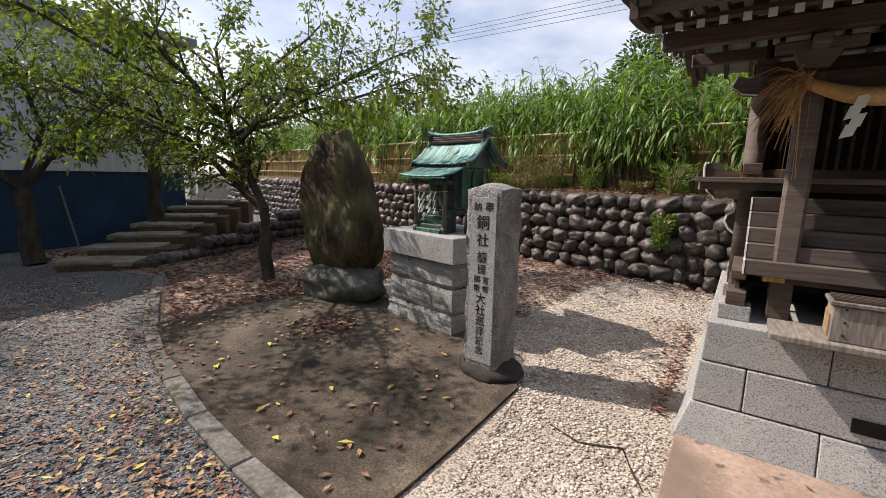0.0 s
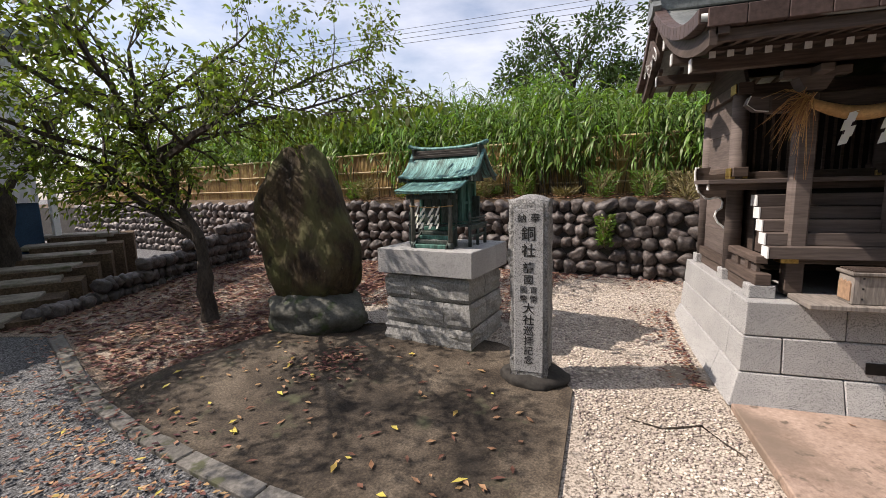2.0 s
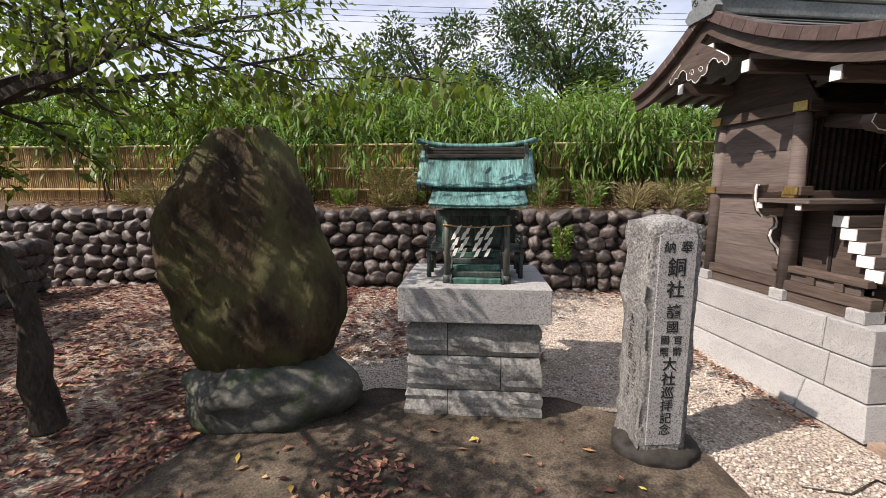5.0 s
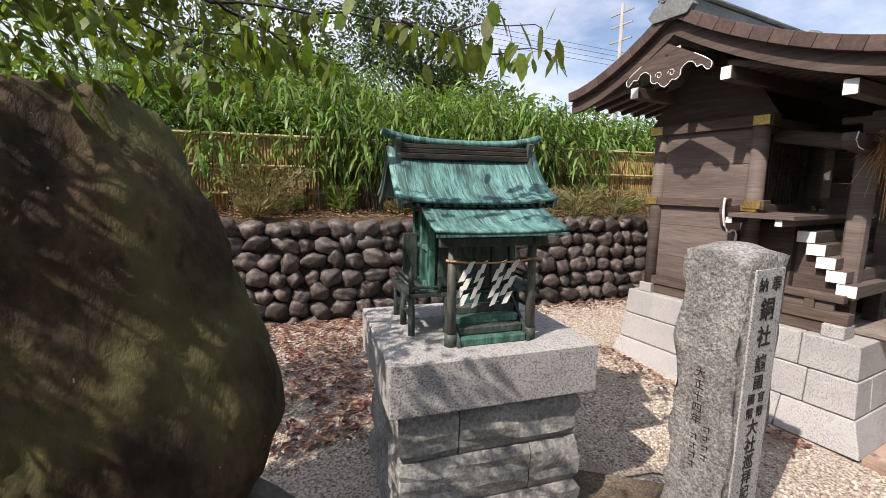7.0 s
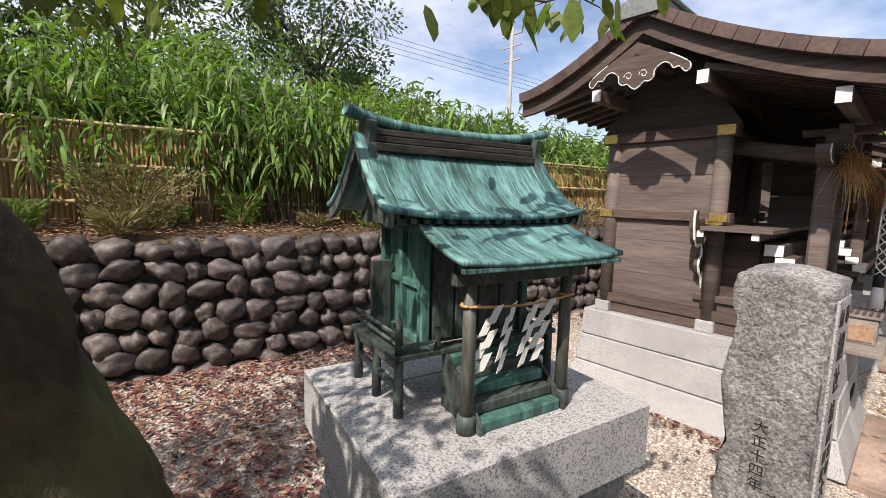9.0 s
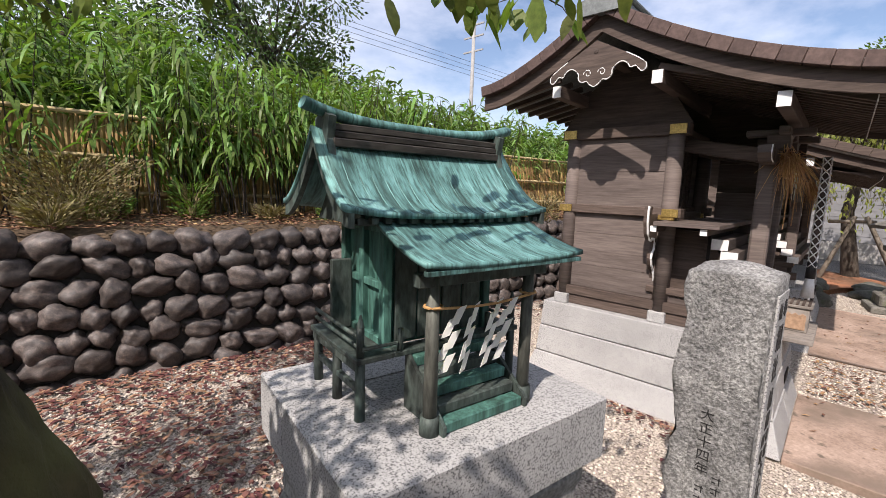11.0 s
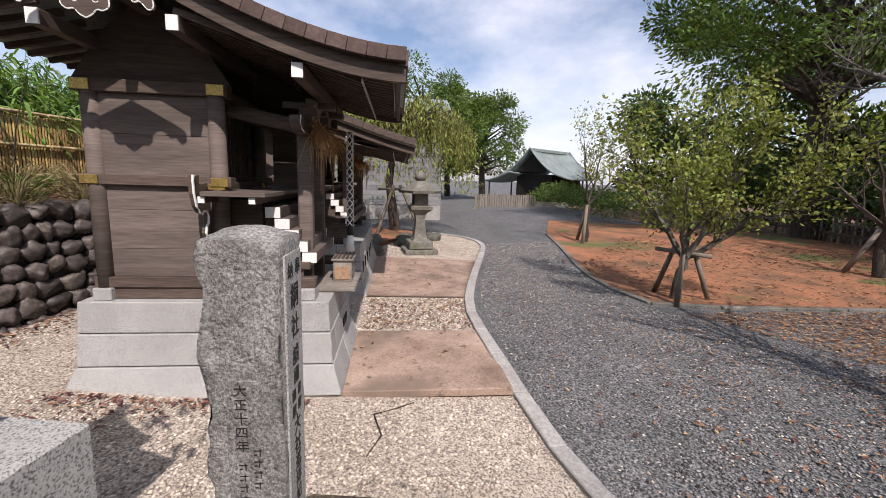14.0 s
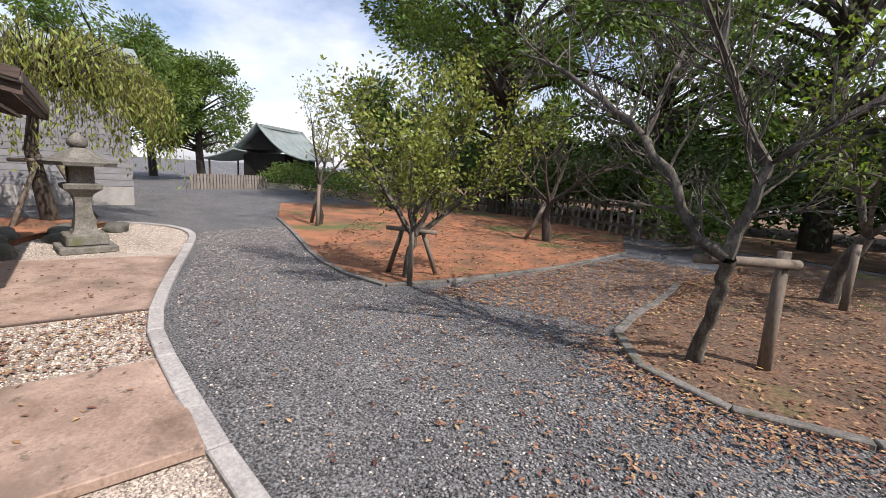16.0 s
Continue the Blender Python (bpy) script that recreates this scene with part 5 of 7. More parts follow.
            mesh_object("scroll", v, f, ROOF_COPPER, s)
        # gable pendant with scrolls
        g = [(0.0, 0.13), (0.30, -0.03), (0.31, -0.075), (0.285, -0.092), (0.265, -0.072), (0.245, -0.048), (0.215, -0.062), (0.20, -0.03), (0.165, -0.012), (0.135, -0.022), (0.105, -0.052), (0.11, -0.085), (0.08, -0.108), (0.05, -0.098), (0.03, -0.125), (0.0, -0.14)]
        for _ in range(2):
            g = [g[0]] + [(p[0] + (q[0] - p[0]) * w, p[1] + (q[1] - p[1]) * w) for p, q in zip(g, g[1:]) for w in (0.25, 0.75)] + [g[-1]]
        half = [(yr + a * 1.08, zr - 0.36 + b * 1.1) for a, b in g]
        full = half + [(2 * yr - a, b) for a, b in half[::-1][1:-1]]
        xg = xe + sx * 0.003
        part("gable_pendant", prism(full, 0, xg - 0.015, xg + 0.012), WOOD, s, "carved brown wood gable pendant with pale edges")
        low_edge = half[4:] + [(2 * yr - a, b) for a, b in half[::-1][1:-4]]
        rim = [((xg + sx * 0.012, a, b), 0.0045) for a, b in low_edge]
        v, f = tubes([rim], 5)
        mesh_object("pale_rim", v, f, WHITE, s)
        for cy in (-0.05, 0.05):
            v, f = tubes([[((xg + sx * 0.014, yr + cy + 0.03 * (1 - t / 9) * math.cos(t), zr - 0.425 + 0.03 * (1 - t / 9) * math.sin(t)), 0.0035) for t in np.linspace(0, 7, 14)]], 5)
            mesh_object("scroll", v, f, WHITE, s)
        part("pendant_boss", lathe([(0.028, 0), (0.024, 0.012), (0.010, 0.02)], 6), WOOD, s).matrix_local = Matrix.Translation((xg, yr, zr - 0.29)) @ Matrix.Rotation(radians(90) * sx, 4, "Y")
    return s, xl, xr


wooden_shrine((0, 0, 0), 1.30, "dark weathered wooden shrine, curved copper roof, granite base")
wooden_shrine((2.62, 0.0, 0), 2.85, "second dark wooden shrine with open porch on a granite base", rich=False, drop=0.27)


def offering_box(m):
    b = thing("offering_box", m, "small weathered wooden offering box with a slatted top", "offering box")
    part("body", box((-0.15, -0.075, 0.0), (0.15, 0.075, 0.17), 0.006), GREY_WOOD, b)
    part("lid", box((-0.165, -0.09, 0.17), (0.165, 0.09, 0.19), 0.004), GREY_WOOD, b)
    for k in range(5):
        part("slat", box((-0.15, -0.075 + 0.033 * k, 0.19), (0.15, -0.06 + 0.033 * k, 0.20)), WOOD, b)
    zig = [(-0.06, 0.02), (0.06, 0.02), (0.06, 0.12), (0.04, 0.135), (0.02, 0.12), (0.0, 0.135), (-0.02, 0.12), (-0.04, 0.135), (-0.06, 0.12)]
    part("end_panel", prism(zig, 0, -0.158, -0.15), SOFT_WOOD, b, "paler scalloped end panel")
    for y in (-0.065, 0.065):
        for z in (0.03, 0.09, 0.15):
            part("nail", box((-0.1, y * 1.17 - 0.002, z), (-0.09, y * 1.17 + 0.002, z + 0.01)), CABLE, b)


SOFT_WOOD = mat("pale_wood", ((0.3, (0.30, 0.19, 0.12)), (0.7, (0.42, 0.28, 0.18))), 4, rough=0.7, bump=0.2)
tagged(part("front_shelf", box((0.36, -0.06, 0.672), (1.02, 0.235, 0.702), 0.004), GREY_WOOD), "weathered grey plank shelf on the shrine base", "shelf")
offering_box(Matrix.Translation((0.70, 0.06, 0.702)) @ Matrix.Diagonal((0.85, 1, 1, 1)))


def straw_rope(x0, x1, y, z, label):
    """A straw rope sagging between two posts with tufts at its ends and paper streamers."""
    rng = np.random.default_rng(3)
    r = thing("straw_rope", Matrix.Translation((x0, y, z)), label, "rope")
    w = x1 - x0
    pts = [((w * k / 20, 0, -0.10 * math.sin(math.pi * k / 20)), 0.02 + 0.022 * math.sin(math.pi * k / 20)) for k in range(21)]
    v, f = tubes([pts], 8)
    mesh_object("rope_core", v, f, STRAW, r, True)
    for x, sx in ((0, -1), (w, 1)):
        strands = []
        for k in range(110):
            a = Vector((x - sx * rng.uniform(0, 0.06), rng.normal(0, 0.02), rng.normal(0, 0.02)))
            L = rng.uniform(0.10, 0.28)
            d = Vector((sx * rng.uniform(0.1, 0.9), rng.normal(-0.25, 0.35), rng.normal(-0.6, 0.4))).normalized()
            strands.append([(a, 0.0026), (a + d * L * 0.5, 0.0022), (a + d * L + Vector((0, 0, -0.35 * L)), 0.001)])
        for k in range(4):
            a = Vector((x + rng.uniform(-0.05, 0.05), -0.03, -0.03))
            strands.append([(a, 0.0025), (a + Vector((0.01, 0, -0.2)), 0.002), (a + Vector((rng.uniform(-0.03, 0.03), 0, -0.45)), 0.0014)])
        v, f = tubes(strands, 3)
        tagged(mesh_object("straw_tuft", v, f, STRAW, r), kind="stuff")
    for k in range(2 if w < 1.3 else 4):
        ob = part("paper_streamer", shide(4, 0.048, 0.05), PAPER, r, "white zigzag paper streamer")
        ob.matrix_local = Matrix.Translation((w * (0.35 + 0.3 * k) if w < 1.3 else w * (0.2 + 0.2 * k), -0.045, -0.10)) @ Matrix.Rotation(0.15, 4, "Z")


straw_rope(0.34, 0.96, 0.21, 1.90, "straw rope with ragged tufts hung between the porch posts")
straw_rope(3.02, 5.07, 0.21, 1.80, "straw rope with ragged tufts across the farther shrine porch")


def bell_rope(x, y, z1, z0):
    b = thing("bell_rope", Matrix.Translation((x, y, 0)), "hanging braided bell rope in white netting with a dark tassel", "bell rope")
    v, f = tubes([[((0, 0, z1), 0.018), ((0, 0, (z0 + z1) / 2), 0.022), ((0, 0, z0 + 0.15), 0.022)]], 8)
    mesh_object("rope_core", v, f, WOOD, b, True)
    for sgn in (-1, 1):
        for ph in range(3):
            path = [((0.026 * math.cos(sgn * t + ph * 2.09), 0.026 * math.sin(sgn * t + ph * 2.09), z1 - (z1 - z0 - 0.16) * t / 25), 0.005) for t in np.linspace(0, 25, 80)]
            v, f = tubes([path], 4)
            mesh_object("net_cord", v, f, WHITE, b)
    part("tassel_band", rod((0, 0, z0 + 0.08), (0, 0, z0 + 0.20), 0.03, 0.028, 10), CABLE, b, "", True)
    part("tassel", rod((0, 0, z0 - 0.06), (0, 0, z0 + 0.08), 0.04, 0.026, 10), WHITE, b, "", True)


bell_rope(0.80, 0.02, 1.92, 0.98)


# ---- loose ground cover ----
def inside(line_a, line_b, m=60):
    """Random points between two lines."""
    A, B = resample(line_a, m), resample(line_b, m)
    def pick(rng, n):
        u, v = rng.uniform(0, m - 1.001, n), rng.uniform(0, 1, n)
        i = u.astype(int)
        f = (u - i)[:, None]
        a, b = A[i] * (1 - f) + A[i + 1] * f, B[i] * (1 - f) + B[i + 1] * f
        return a + (b - a) * v[:, None]
    return pick


def pebbles(name, label, pts, size, material, seed, lift=0.0):
    """Angular stones lying on the ground, one joined sheet."""
    rng = np.random.default_rng(seed)
    n = len(pts)
    octa = np.array([(1, 0, 0), (0, 1, 0), (-1, 0, 0), (0, -1, 0), (0, 0, 0.7), (0, 0, -0.5)], float)
    tri = np.array([(0, 1, 4), (1, 2, 4), (2, 3, 4), (3, 0, 4), (1, 0, 5), (2, 1, 5), (3, 2, 5), (0, 3, 5)])
    s = size * rng.uniform(0.55, 1.35, (n, 1, 1))
    v = octa[None] * rng.uniform(0.6, 1.25, (n, 6, 3)) * s
    a = rng.uniform(0, 6.28, n)
    c, d = np.cos(a)[:, None], np.sin(a)[:, None]
    x, y = v[..., 0] * c - v[..., 1] * d, v[..., 0] * d + v[..., 1] * c
    z = np.array([gz(p[0], p[1]) for p in pts])[:, None] + v[..., 2] * 0.7 + lift + s[..., 0] * 0.15
    co = np.stack([x + pts[:, :1], y + pts[:, 1:2], z], -1).reshape(-1, 3)
    f = (tri[None] + (np.arange(n) * 6)[:, None, None]).reshape(-1, 3)
    return tagged(leaf_object(name, co, f, material), label, "gravel", kind="stuff")


def fallen(name, label, pts, size, material, seed, lift=0.02, base=None):
    """Curled fallen leaves lying flat."""
    rng = np.random.default_rng(seed)
    n = len(pts)
    a = rng.uniform(0, 6.28, n)
    dx, dy = np.cos(a), np.sin(a)
    L, W = size * rng.uniform(0.6, 1.4, n), size * rng.uniform(0.3, 0.6, n)
    z = np.array([(base or gz)(p[0], p[1]) for p in pts]) + lift + rng.uniform(0, 0.006, n)
    def at(l, w, h):
        return np.stack([pts[:, 0] + dx * l - dy * w, pts[:, 1] + dy * l + dx * w, z + h], -1)
    up = rng.uniform(0.1, 0.45, n) * W
    v = np.stack([at(-L / 2, 0, rng.uniform(0, 0.006, n)), at(0, W / 2, up), at(L / 2, 0, rng.uniform(0, 0.012, n)), at(0, -W / 2, up), at(0, 0, 0)], 1).reshape(-1, 3)
    k = np.arange(n)[:, None] * 5
    f = np.concatenate([k + np.array([[0, 1, 2, 4]]), k + np.array([[0, 4, 2, 3]])], 0)
    return tagged(leaf_object(name, v, f, material), label, "leaves", kind="stuff")


rg = np.random.default_rng(77)
pale_area = inside([(-3.9, 1.75), (-2.9, 1.3), (-1.0, 0.55), (-0.93, -0.1), (-0.86, -0.8), (-0.85, -1.3)] + EAST_CURB[2:], [(-3.9, wall_y(-4) - 0.05), (9.0, wall_y(9))], 130)
p = pale_area(rg, 42000)
p = p[~((p[:, 0] > 0) & (p[:, 0] < 1.3) & (p[:, 1] < 1.86)) & ~((p[:, 0] > 2.5) & (p[:, 0] < 5.5) & (p[:, 1] > -2.0 + 0.0) & (p[:, 1] < 1.9)) & ~((p[:, 0] < -1.7) & (p[:, 1] < 1.35))]
pebbles("pale_gravel", "cream and tan crushed stones", p, 0.013, PEBBLE_PALE, 1, 0.012)
q = np.stack([rg.uniform(-0.6, 5.5, 9000), rg.uniform(-1.32, 0.0, 9000)], 1)
q = q[((q[:, 0] < 0.0) & (q[:, 1] > -1.3)) | ((q[:, 0] > 1.3) & (q[:, 0] < 2.5))]
pebbles("pale_gravel", "cream crushed stones between the slabs", q, 0.014, PEBBLE_PALE, 2, 0.012)
road = inside([(-7, -0.6), (-4.3, -1.05), (-1.2, -1.65), (0.8, -1.4), (2.6, -1.5), (5, -2.1), (7.5, -2.6)], [(-7, -5), (-3, -4.6), (-1.2, -3.9), (-0.2, -4.6), (2.2, -3.6), (4.6, -3.7), (8, -4.5)], 90)
pebbles("grey_gravel", "grey crushed stones of the drive", road(rg, 42000), 0.0125, PEBBLE_GREY, 3, 0.0)
pebbles("grey_gravel", "pale chips among the grey gravel", road(rg, 6000), 0.011, PEBBLE_PALE, 33, 0.002)
litter = inside([(-9.2, -0.9), (-6.2, 0.0), (-5.3, -0.38), (-4.45, -0.75), (-4.15, 0.1), (-3.6, 1.5)], [(-10.0, wall_y(-10)), (-3.2, wall_y(-3.2) - 0.05)], 60)
fallen("fallen_leaves", "drift of brown fallen leaves under the plum tree", litter(rg, 13000), 0.08, LEAF_RED, 4, 0.016)
side = inside([(-3.6, 1.5), (-2.8, 1.5), (-1.5, 1.3)], [(-3.6, wall_y(-3.6)), (-1.0, wall_y(-1.0))], 30)
fallen("fallen_leaves", "brown leaves scattered over gravel behind the pedestal", side(rg, 3200), 0.06, LEAF_RED, 5, 0.03)
fallen("fallen_leaves", "brown leaves along the foot of the cobble wall", np.stack([(x := rg.uniform(-4, 2.5, 700)), wall_y(x) - 0.02 - rg.exponential(0.16, 700)], 1), 0.06, LEAF_RED, 15, 0.03)
west = inside([(-7.5, -0.6), (-5.0, -0.85), (-3.5, -1.3), (-1.6, -1.6)], [(-7.5, -3.5), (-4.5, -3.4), (-2.6, -2.8), (-1.0, -2.0)], 30)
fallen("fallen_leaves", "brown leaves scattered over grey gravel", west(rg, 1700), 0.05, LEAF_DRY, 6, 0.015)
fallen("yellow_leaves", "a few yellow leaves on the gravel", west(rg, 60), 0.06, LEAF_YELLOW, 7, 0.017)
fallen("fallen_leaves", "reddish leaves drifted along the old curb", west(rg, 700), 0.055, LEAF_RED, 20, 0.018)
kerb = resample(WEST_CURB, 300)
fallen("fallen_leaves", "reddish leaves lying along the old curb stones", kerb[rg.integers(0, 190, 240)] + np.stack([rg.normal(0, 0.15, 240), rg.normal(0, 0.15, 240)], 1), 0.055, LEAF_RED, 23, 0.04)
pad_in = inside([(-4.3, -0.8), (-2.5, -1.28), (-1.1, -1.4)], [(-3.9, 0.2), (-2.9, 0.5), (-1.2, 0.1)], 30)
fallen("fallen_leaves", "brown leaves lying on the stained pad", pad_in(rg, 100), 0.06, LEAF_DRY, 8, 0.042)
fallen("yellow_leaves", "yellow leaves lying on the stained pad", pad_in(rg, 22), 0.075, LEAF_YELLOW, 9, 0.042)
spill = np.stack([-2.9 + rg.normal(0, 0.16, 130), 0.02 + rg.normal(0, 0.16, 130)], 1)
fallen("fallen_leaves", "pile of reddish leaves beside the base boulder", spill, 0.06, LEAF_RED, 10, 0.045)
by_base = np.stack([-0.06 - rg.exponential(0.09, 260), rg.uniform(0.2, 1.9, 260)], 1)
fallen("fallen_leaves", "reddish leaves gathered along the shrine base", by_base, 0.05, LEAF_RED, 11, 0.03)
mid = inside([(1.3, -0.05), (2.45, -0.05)], [(1.3, -1.25), (2.45, -1.3)], 10)
fallen("fallen_leaves", "tan leaves on the gravel between the slabs", mid(rg, 420), 0.05, LEAF_DRY, 12, 0.03)
slabs = np.concatenate([np.stack([rg.uniform(0.05, 1.25, 26), rg.uniform(-1.2, -0.05, 26)], 1), np.stack([rg.uniform(2.6, 4.9, 70), rg.uniform(-1.25, -0.1, 70)], 1)])
fallen("fallen_leaves", "single brown leaves lying on the concrete slabs", slabs, 0.05, LEAF_DRY, 22, 0.026)
bed1 = inside(ORANGE_EDGE[2:], [(9, -7), (9, -9), (8, -11), (5, -12)], 40)
fallen("fallen_leaves", "brown leaves scattered on the clay bed", bed1(rg, 3600), 0.07, LEAF_DRY, 13, 0.03)
bed2 = inside(RIGHT_EDGE, [(0.2, -10), (-1, -10), (-3, -10), (-6, -9)], 40)
fallen("fallen_leaves", "brown leaves covering the clay bed", bed2(rg, 7000), 0.055, LEAF_DRY, 14, 0.025)
drive = inside([(-1.5, -2.2), (0.5, -2.6), (1.7, -3.6)], [(-2.5, -4.0), (-1.2, -3.85), (-0.2, -4.6), (1.6, -6.5)], 30)
fallen("fallen_leaves", "tan leaves blown over the grey drive", drive(rg, 560), 0.045, LEAF_DRY, 16, 0.015)
fallen("fallen_leaves", "single tan leaves scattered over the drive", road(rg, 650), 0.05, LEAF_DRY, 21, 0.014)
fork = inside([(1.75, -3.9), (1.75, -9.0)], [(-0.25, -4.7), (0.1, -7.0), (0.3, -9.0)], 30)
fallen("fallen_leaves", "brown leaves drifted over the side path", fork(rg, 6000), 0.05, LEAF_DRY, 18, 0.012)
rim = resample(RIGHT_EDGE[3:9], 400)
fallen("fallen_leaves", "tan leaves drifted against the edging stones", rim[rg.integers(0, 400, 1500)] + np.stack([rg.normal(0, 0.2, 1500), np.abs(rg.normal(0, 0.28, 1500))], 1), 0.044, LEAF_DRY, 19, 0.02)
v, f = tubes([[((-0.62, -0.22, gz(-0.6, -0.2) + 0.016), 0.004), ((-0.42, -0.30, gz(-0.4, -0.3) + 0.018), 0.006), ((-0.20, -0.24, gz(-0.2, -0.2) + 0.018), 0.006), ((-0.12, -0.40, gz(-0.1, -0.4) + 0.018), 0.005), ((-0.05, -0.52, gz(0, -0.5) + 0.016), 0.003)]], 6)
tagged(mesh_object("dead_twig", v, f, BARK, None, True), "dark dead twig lying on cream gravel", "twig")


# ---- trees ----
def grow(rng, p, d, L, r, depth, paths, tips, spread=0.7, lift=0.05, droop=0.0, kids=3):
    """Branch upward and outward, keeping each limb as a path of points and radii."""
    path, q, dd = [(p.copy(), r)], p.copy(), d.normalized()
    n = 4
    for k in range(n):
        dd = (dd + Vector(rng.normal(0, 0.13, 3)) + Vector((0, 0, lift - droop))).normalized()
        q = q + dd * (L / n)
        path.append((q.copy(), r * (1 - 0.6 * (k + 1) / n)))
    paths.append(path)
    if depth <= 1:
        tips.extend((a.copy(), dd.copy()) for a, _ in path[1:])
    if depth == 0:
        return
    for k in range(kids):
        i = int(rng.integers(1, n + 1))
        side = Vector(rng.normal(0, 1, 3))
        side -= dd * side.dot(dd)
        nd = (dd + side.normalized() * spread * rng.uniform(0.6, 1.4)).normalized()
        grow(rng, path[i][0], nd, L * rng.uniform(0.55, 0.8), path[i][1] * 0.65, depth - 1, paths, tips, spread, lift, droop, kids)


def tree(name, label, limbs, seed, depth, bark, leaf=None, per_tip=3, leaf_l=0.08, leaf_w=0.04, droop=0.0, kids=3, twig=0.5, spread=0.7, lift=0.05, hang=0.35, scatter=0.05, twig_r=0.02):
    """A tree from hand-placed main limbs, each a list of (x, y, z, radius); twigs grow from their outer parts."""
    rng = np.random.default_rng(seed)
    paths, tips = [], []
    base = Vector(limbs[0][0][:3])
    t = thing(name, Matrix.Translation(base), label, "tree")
    for limb in limbs:
        pts = [(Vector(a[:3]) - base, a[3]) for a in limb]
        fine = []
        for (a, ra), (b, rb) in zip(pts, pts[1:]):
            for k in range(3):
                u = k / 3
                fine.append((a.lerp(b, u) + Vector(rng.normal(0, min(ra, 0.03) * 0.5, 3)) * (k > 0), (ra + (rb - ra) * u) * rng.uniform(0.86, 1.2)))
        fine.append(pts[-1])
        paths.append(fine)
        if limb is limbs[0]:
            continue
        m = len(fine)
        for k in range(2, m):
            d = (fine[k][0] - fine[k - 1][0]).normalized()
            for _ in range(2 if k < m - 1 else 3):
                s = Vector(rng.normal(0, 1, 3))
                s -= d * s.dot(d)
                grow(rng, fine[k][0], (d * 0.6 + s.normalized() * 0.8 + Vector((0, 0, lift))).normalized(), twig * rng.uniform(0.7, 1.2), min(fine[k][1] * 0.6, twig_r), depth, paths, tips, spread, lift, droop, kids)
    v, f = tubes(paths[:1], 10)
    mesh_object("trunk", v, f, bark, t, True)
    for path in paths[1:len(limbs)]:
        v, f = tubes([path], 8)
        mesh_object("limb", v, f, bark, t, True)
    v, f = tubes(paths[len(limbs):], 4)
    tagged(mesh_object("twig_mass", v, f, bark, t), "fine bare twigs", kind="stuff")
    if leaf:
        spots = np.repeat(np.array([a for a, _ in tips]), per_tip, 0) + rng.normal(0, scatter, (len(tips) * per_tip, 3))
        dirs = np.repeat(np.array([d for _, d in tips]), per_tip, 0) + rng.normal(0, 0.7, (len(tips) * per_tip, 3))
        v, f = leaves(rng, spots, dirs, leaf_l, leaf_w, hang)
        tagged(leaf_object("crown", v, f, leaf, t), "", kind="stuff")
    return t


G = gz(-4.95, 0.72)
tree("plum_tree", "leaning dark-barked plum tree with thin green leaves over leaf litter",
     [[(-4.95, 0.72, G, 0.085), (-4.98, 0.74, 0.5, 0.07), (-5.06, 0.78, 0.92, 0.065)],
      [(-5.06, 0.78, 0.92, 0.06), (-5.3, 0.75, 1.35, 0.05), (-5.5, 0.7, 1.75, 0.045), (-5.55, 0.6, 2.3, 0.03), (-5.3, 0.4, 2.9, 0.015)],
      [(-5.06, 0.78, 0.92, 0.055), (-5.55, 0.72, 1.25, 0.045), (-6.1, 0.6, 1.6, 0.038), (-6.7, 0.4, 1.95, 0.025), (-7.4, 0.2, 2.3, 0.012)],
      [(-5.5, 0.7, 1.75, 0.04), (-4.7, 0.55, 2.05, 0.032), (-4.05, 0.45, 2.25, 0.010)],
      [(-5.3, 0.75, 1.35, 0.035), (-5.7, 0.3, 1.75, 0.026), (-6.0, -0.3, 2.0, 0.018), (-6.1, -0.9, 2.1, 0.008)],
      [(-5.55, 0.6, 2.1, 0.035), (-4.8, -0.2, 2.4, 0.024), (-4.3, -0.9, 2.7, 0.012)],
      [(-5.5, 0.7, 1.9, 0.035), (-4.9, 1.4, 2.25, 0.026), (-4.2, 1.9, 2.5, 0.018), (-3.5, 2.1, 2.7, 0.009)],
      [(-5.5, 0.7, 1.9, 0.04), (-4.95, 1.6, 2.5, 0.03), (-4.35, 2.2, 2.95, 0.018), (-3.7, 2.5, 3.2, 0.008)],
      [(-5.55, 0.6, 2.3, 0.03), (-5.2, 1.2, 2.9, 0.02), (-4.8, 1.6, 3.4, 0.008)],
      [(-5.6, 0.7, 1.8, 0.03), (-6.2, -0.3, 2.2, 0.024), (-6.6, -1.3, 2.5, 0.012)],
      [(-6.1, 0.6, 1.6, 0.03), (-6.4, 1.3, 2.1, 0.022), (-6.9, 1.9, 2.6, 0.011)],
      [(-5.55, 0.6, 2.1, 0.03), (-5.2, -0.6, 2.5, 0.02), (-4.9, -1.6, 2.8, 0.01)],
      [(-5.5, 0.6, 2.2, 0.03), (-5.9, 1.6, 2.6, 0.02), (-6.0, 2.6, 2.9, 0.01)]],
     41, 1, BARK, LEAF_PLUM, 5, 0.080, 0.036, 0.05, 3, 0.60, 0.75, 0.05, 0.55, 0.06)
spray = thing("plum_branch", Matrix(), "long plum twig with drooping leaves reaching over the stone pedestal", "branch")
sp, sv, sd = [], [], []
srng = np.random.default_rng(411)
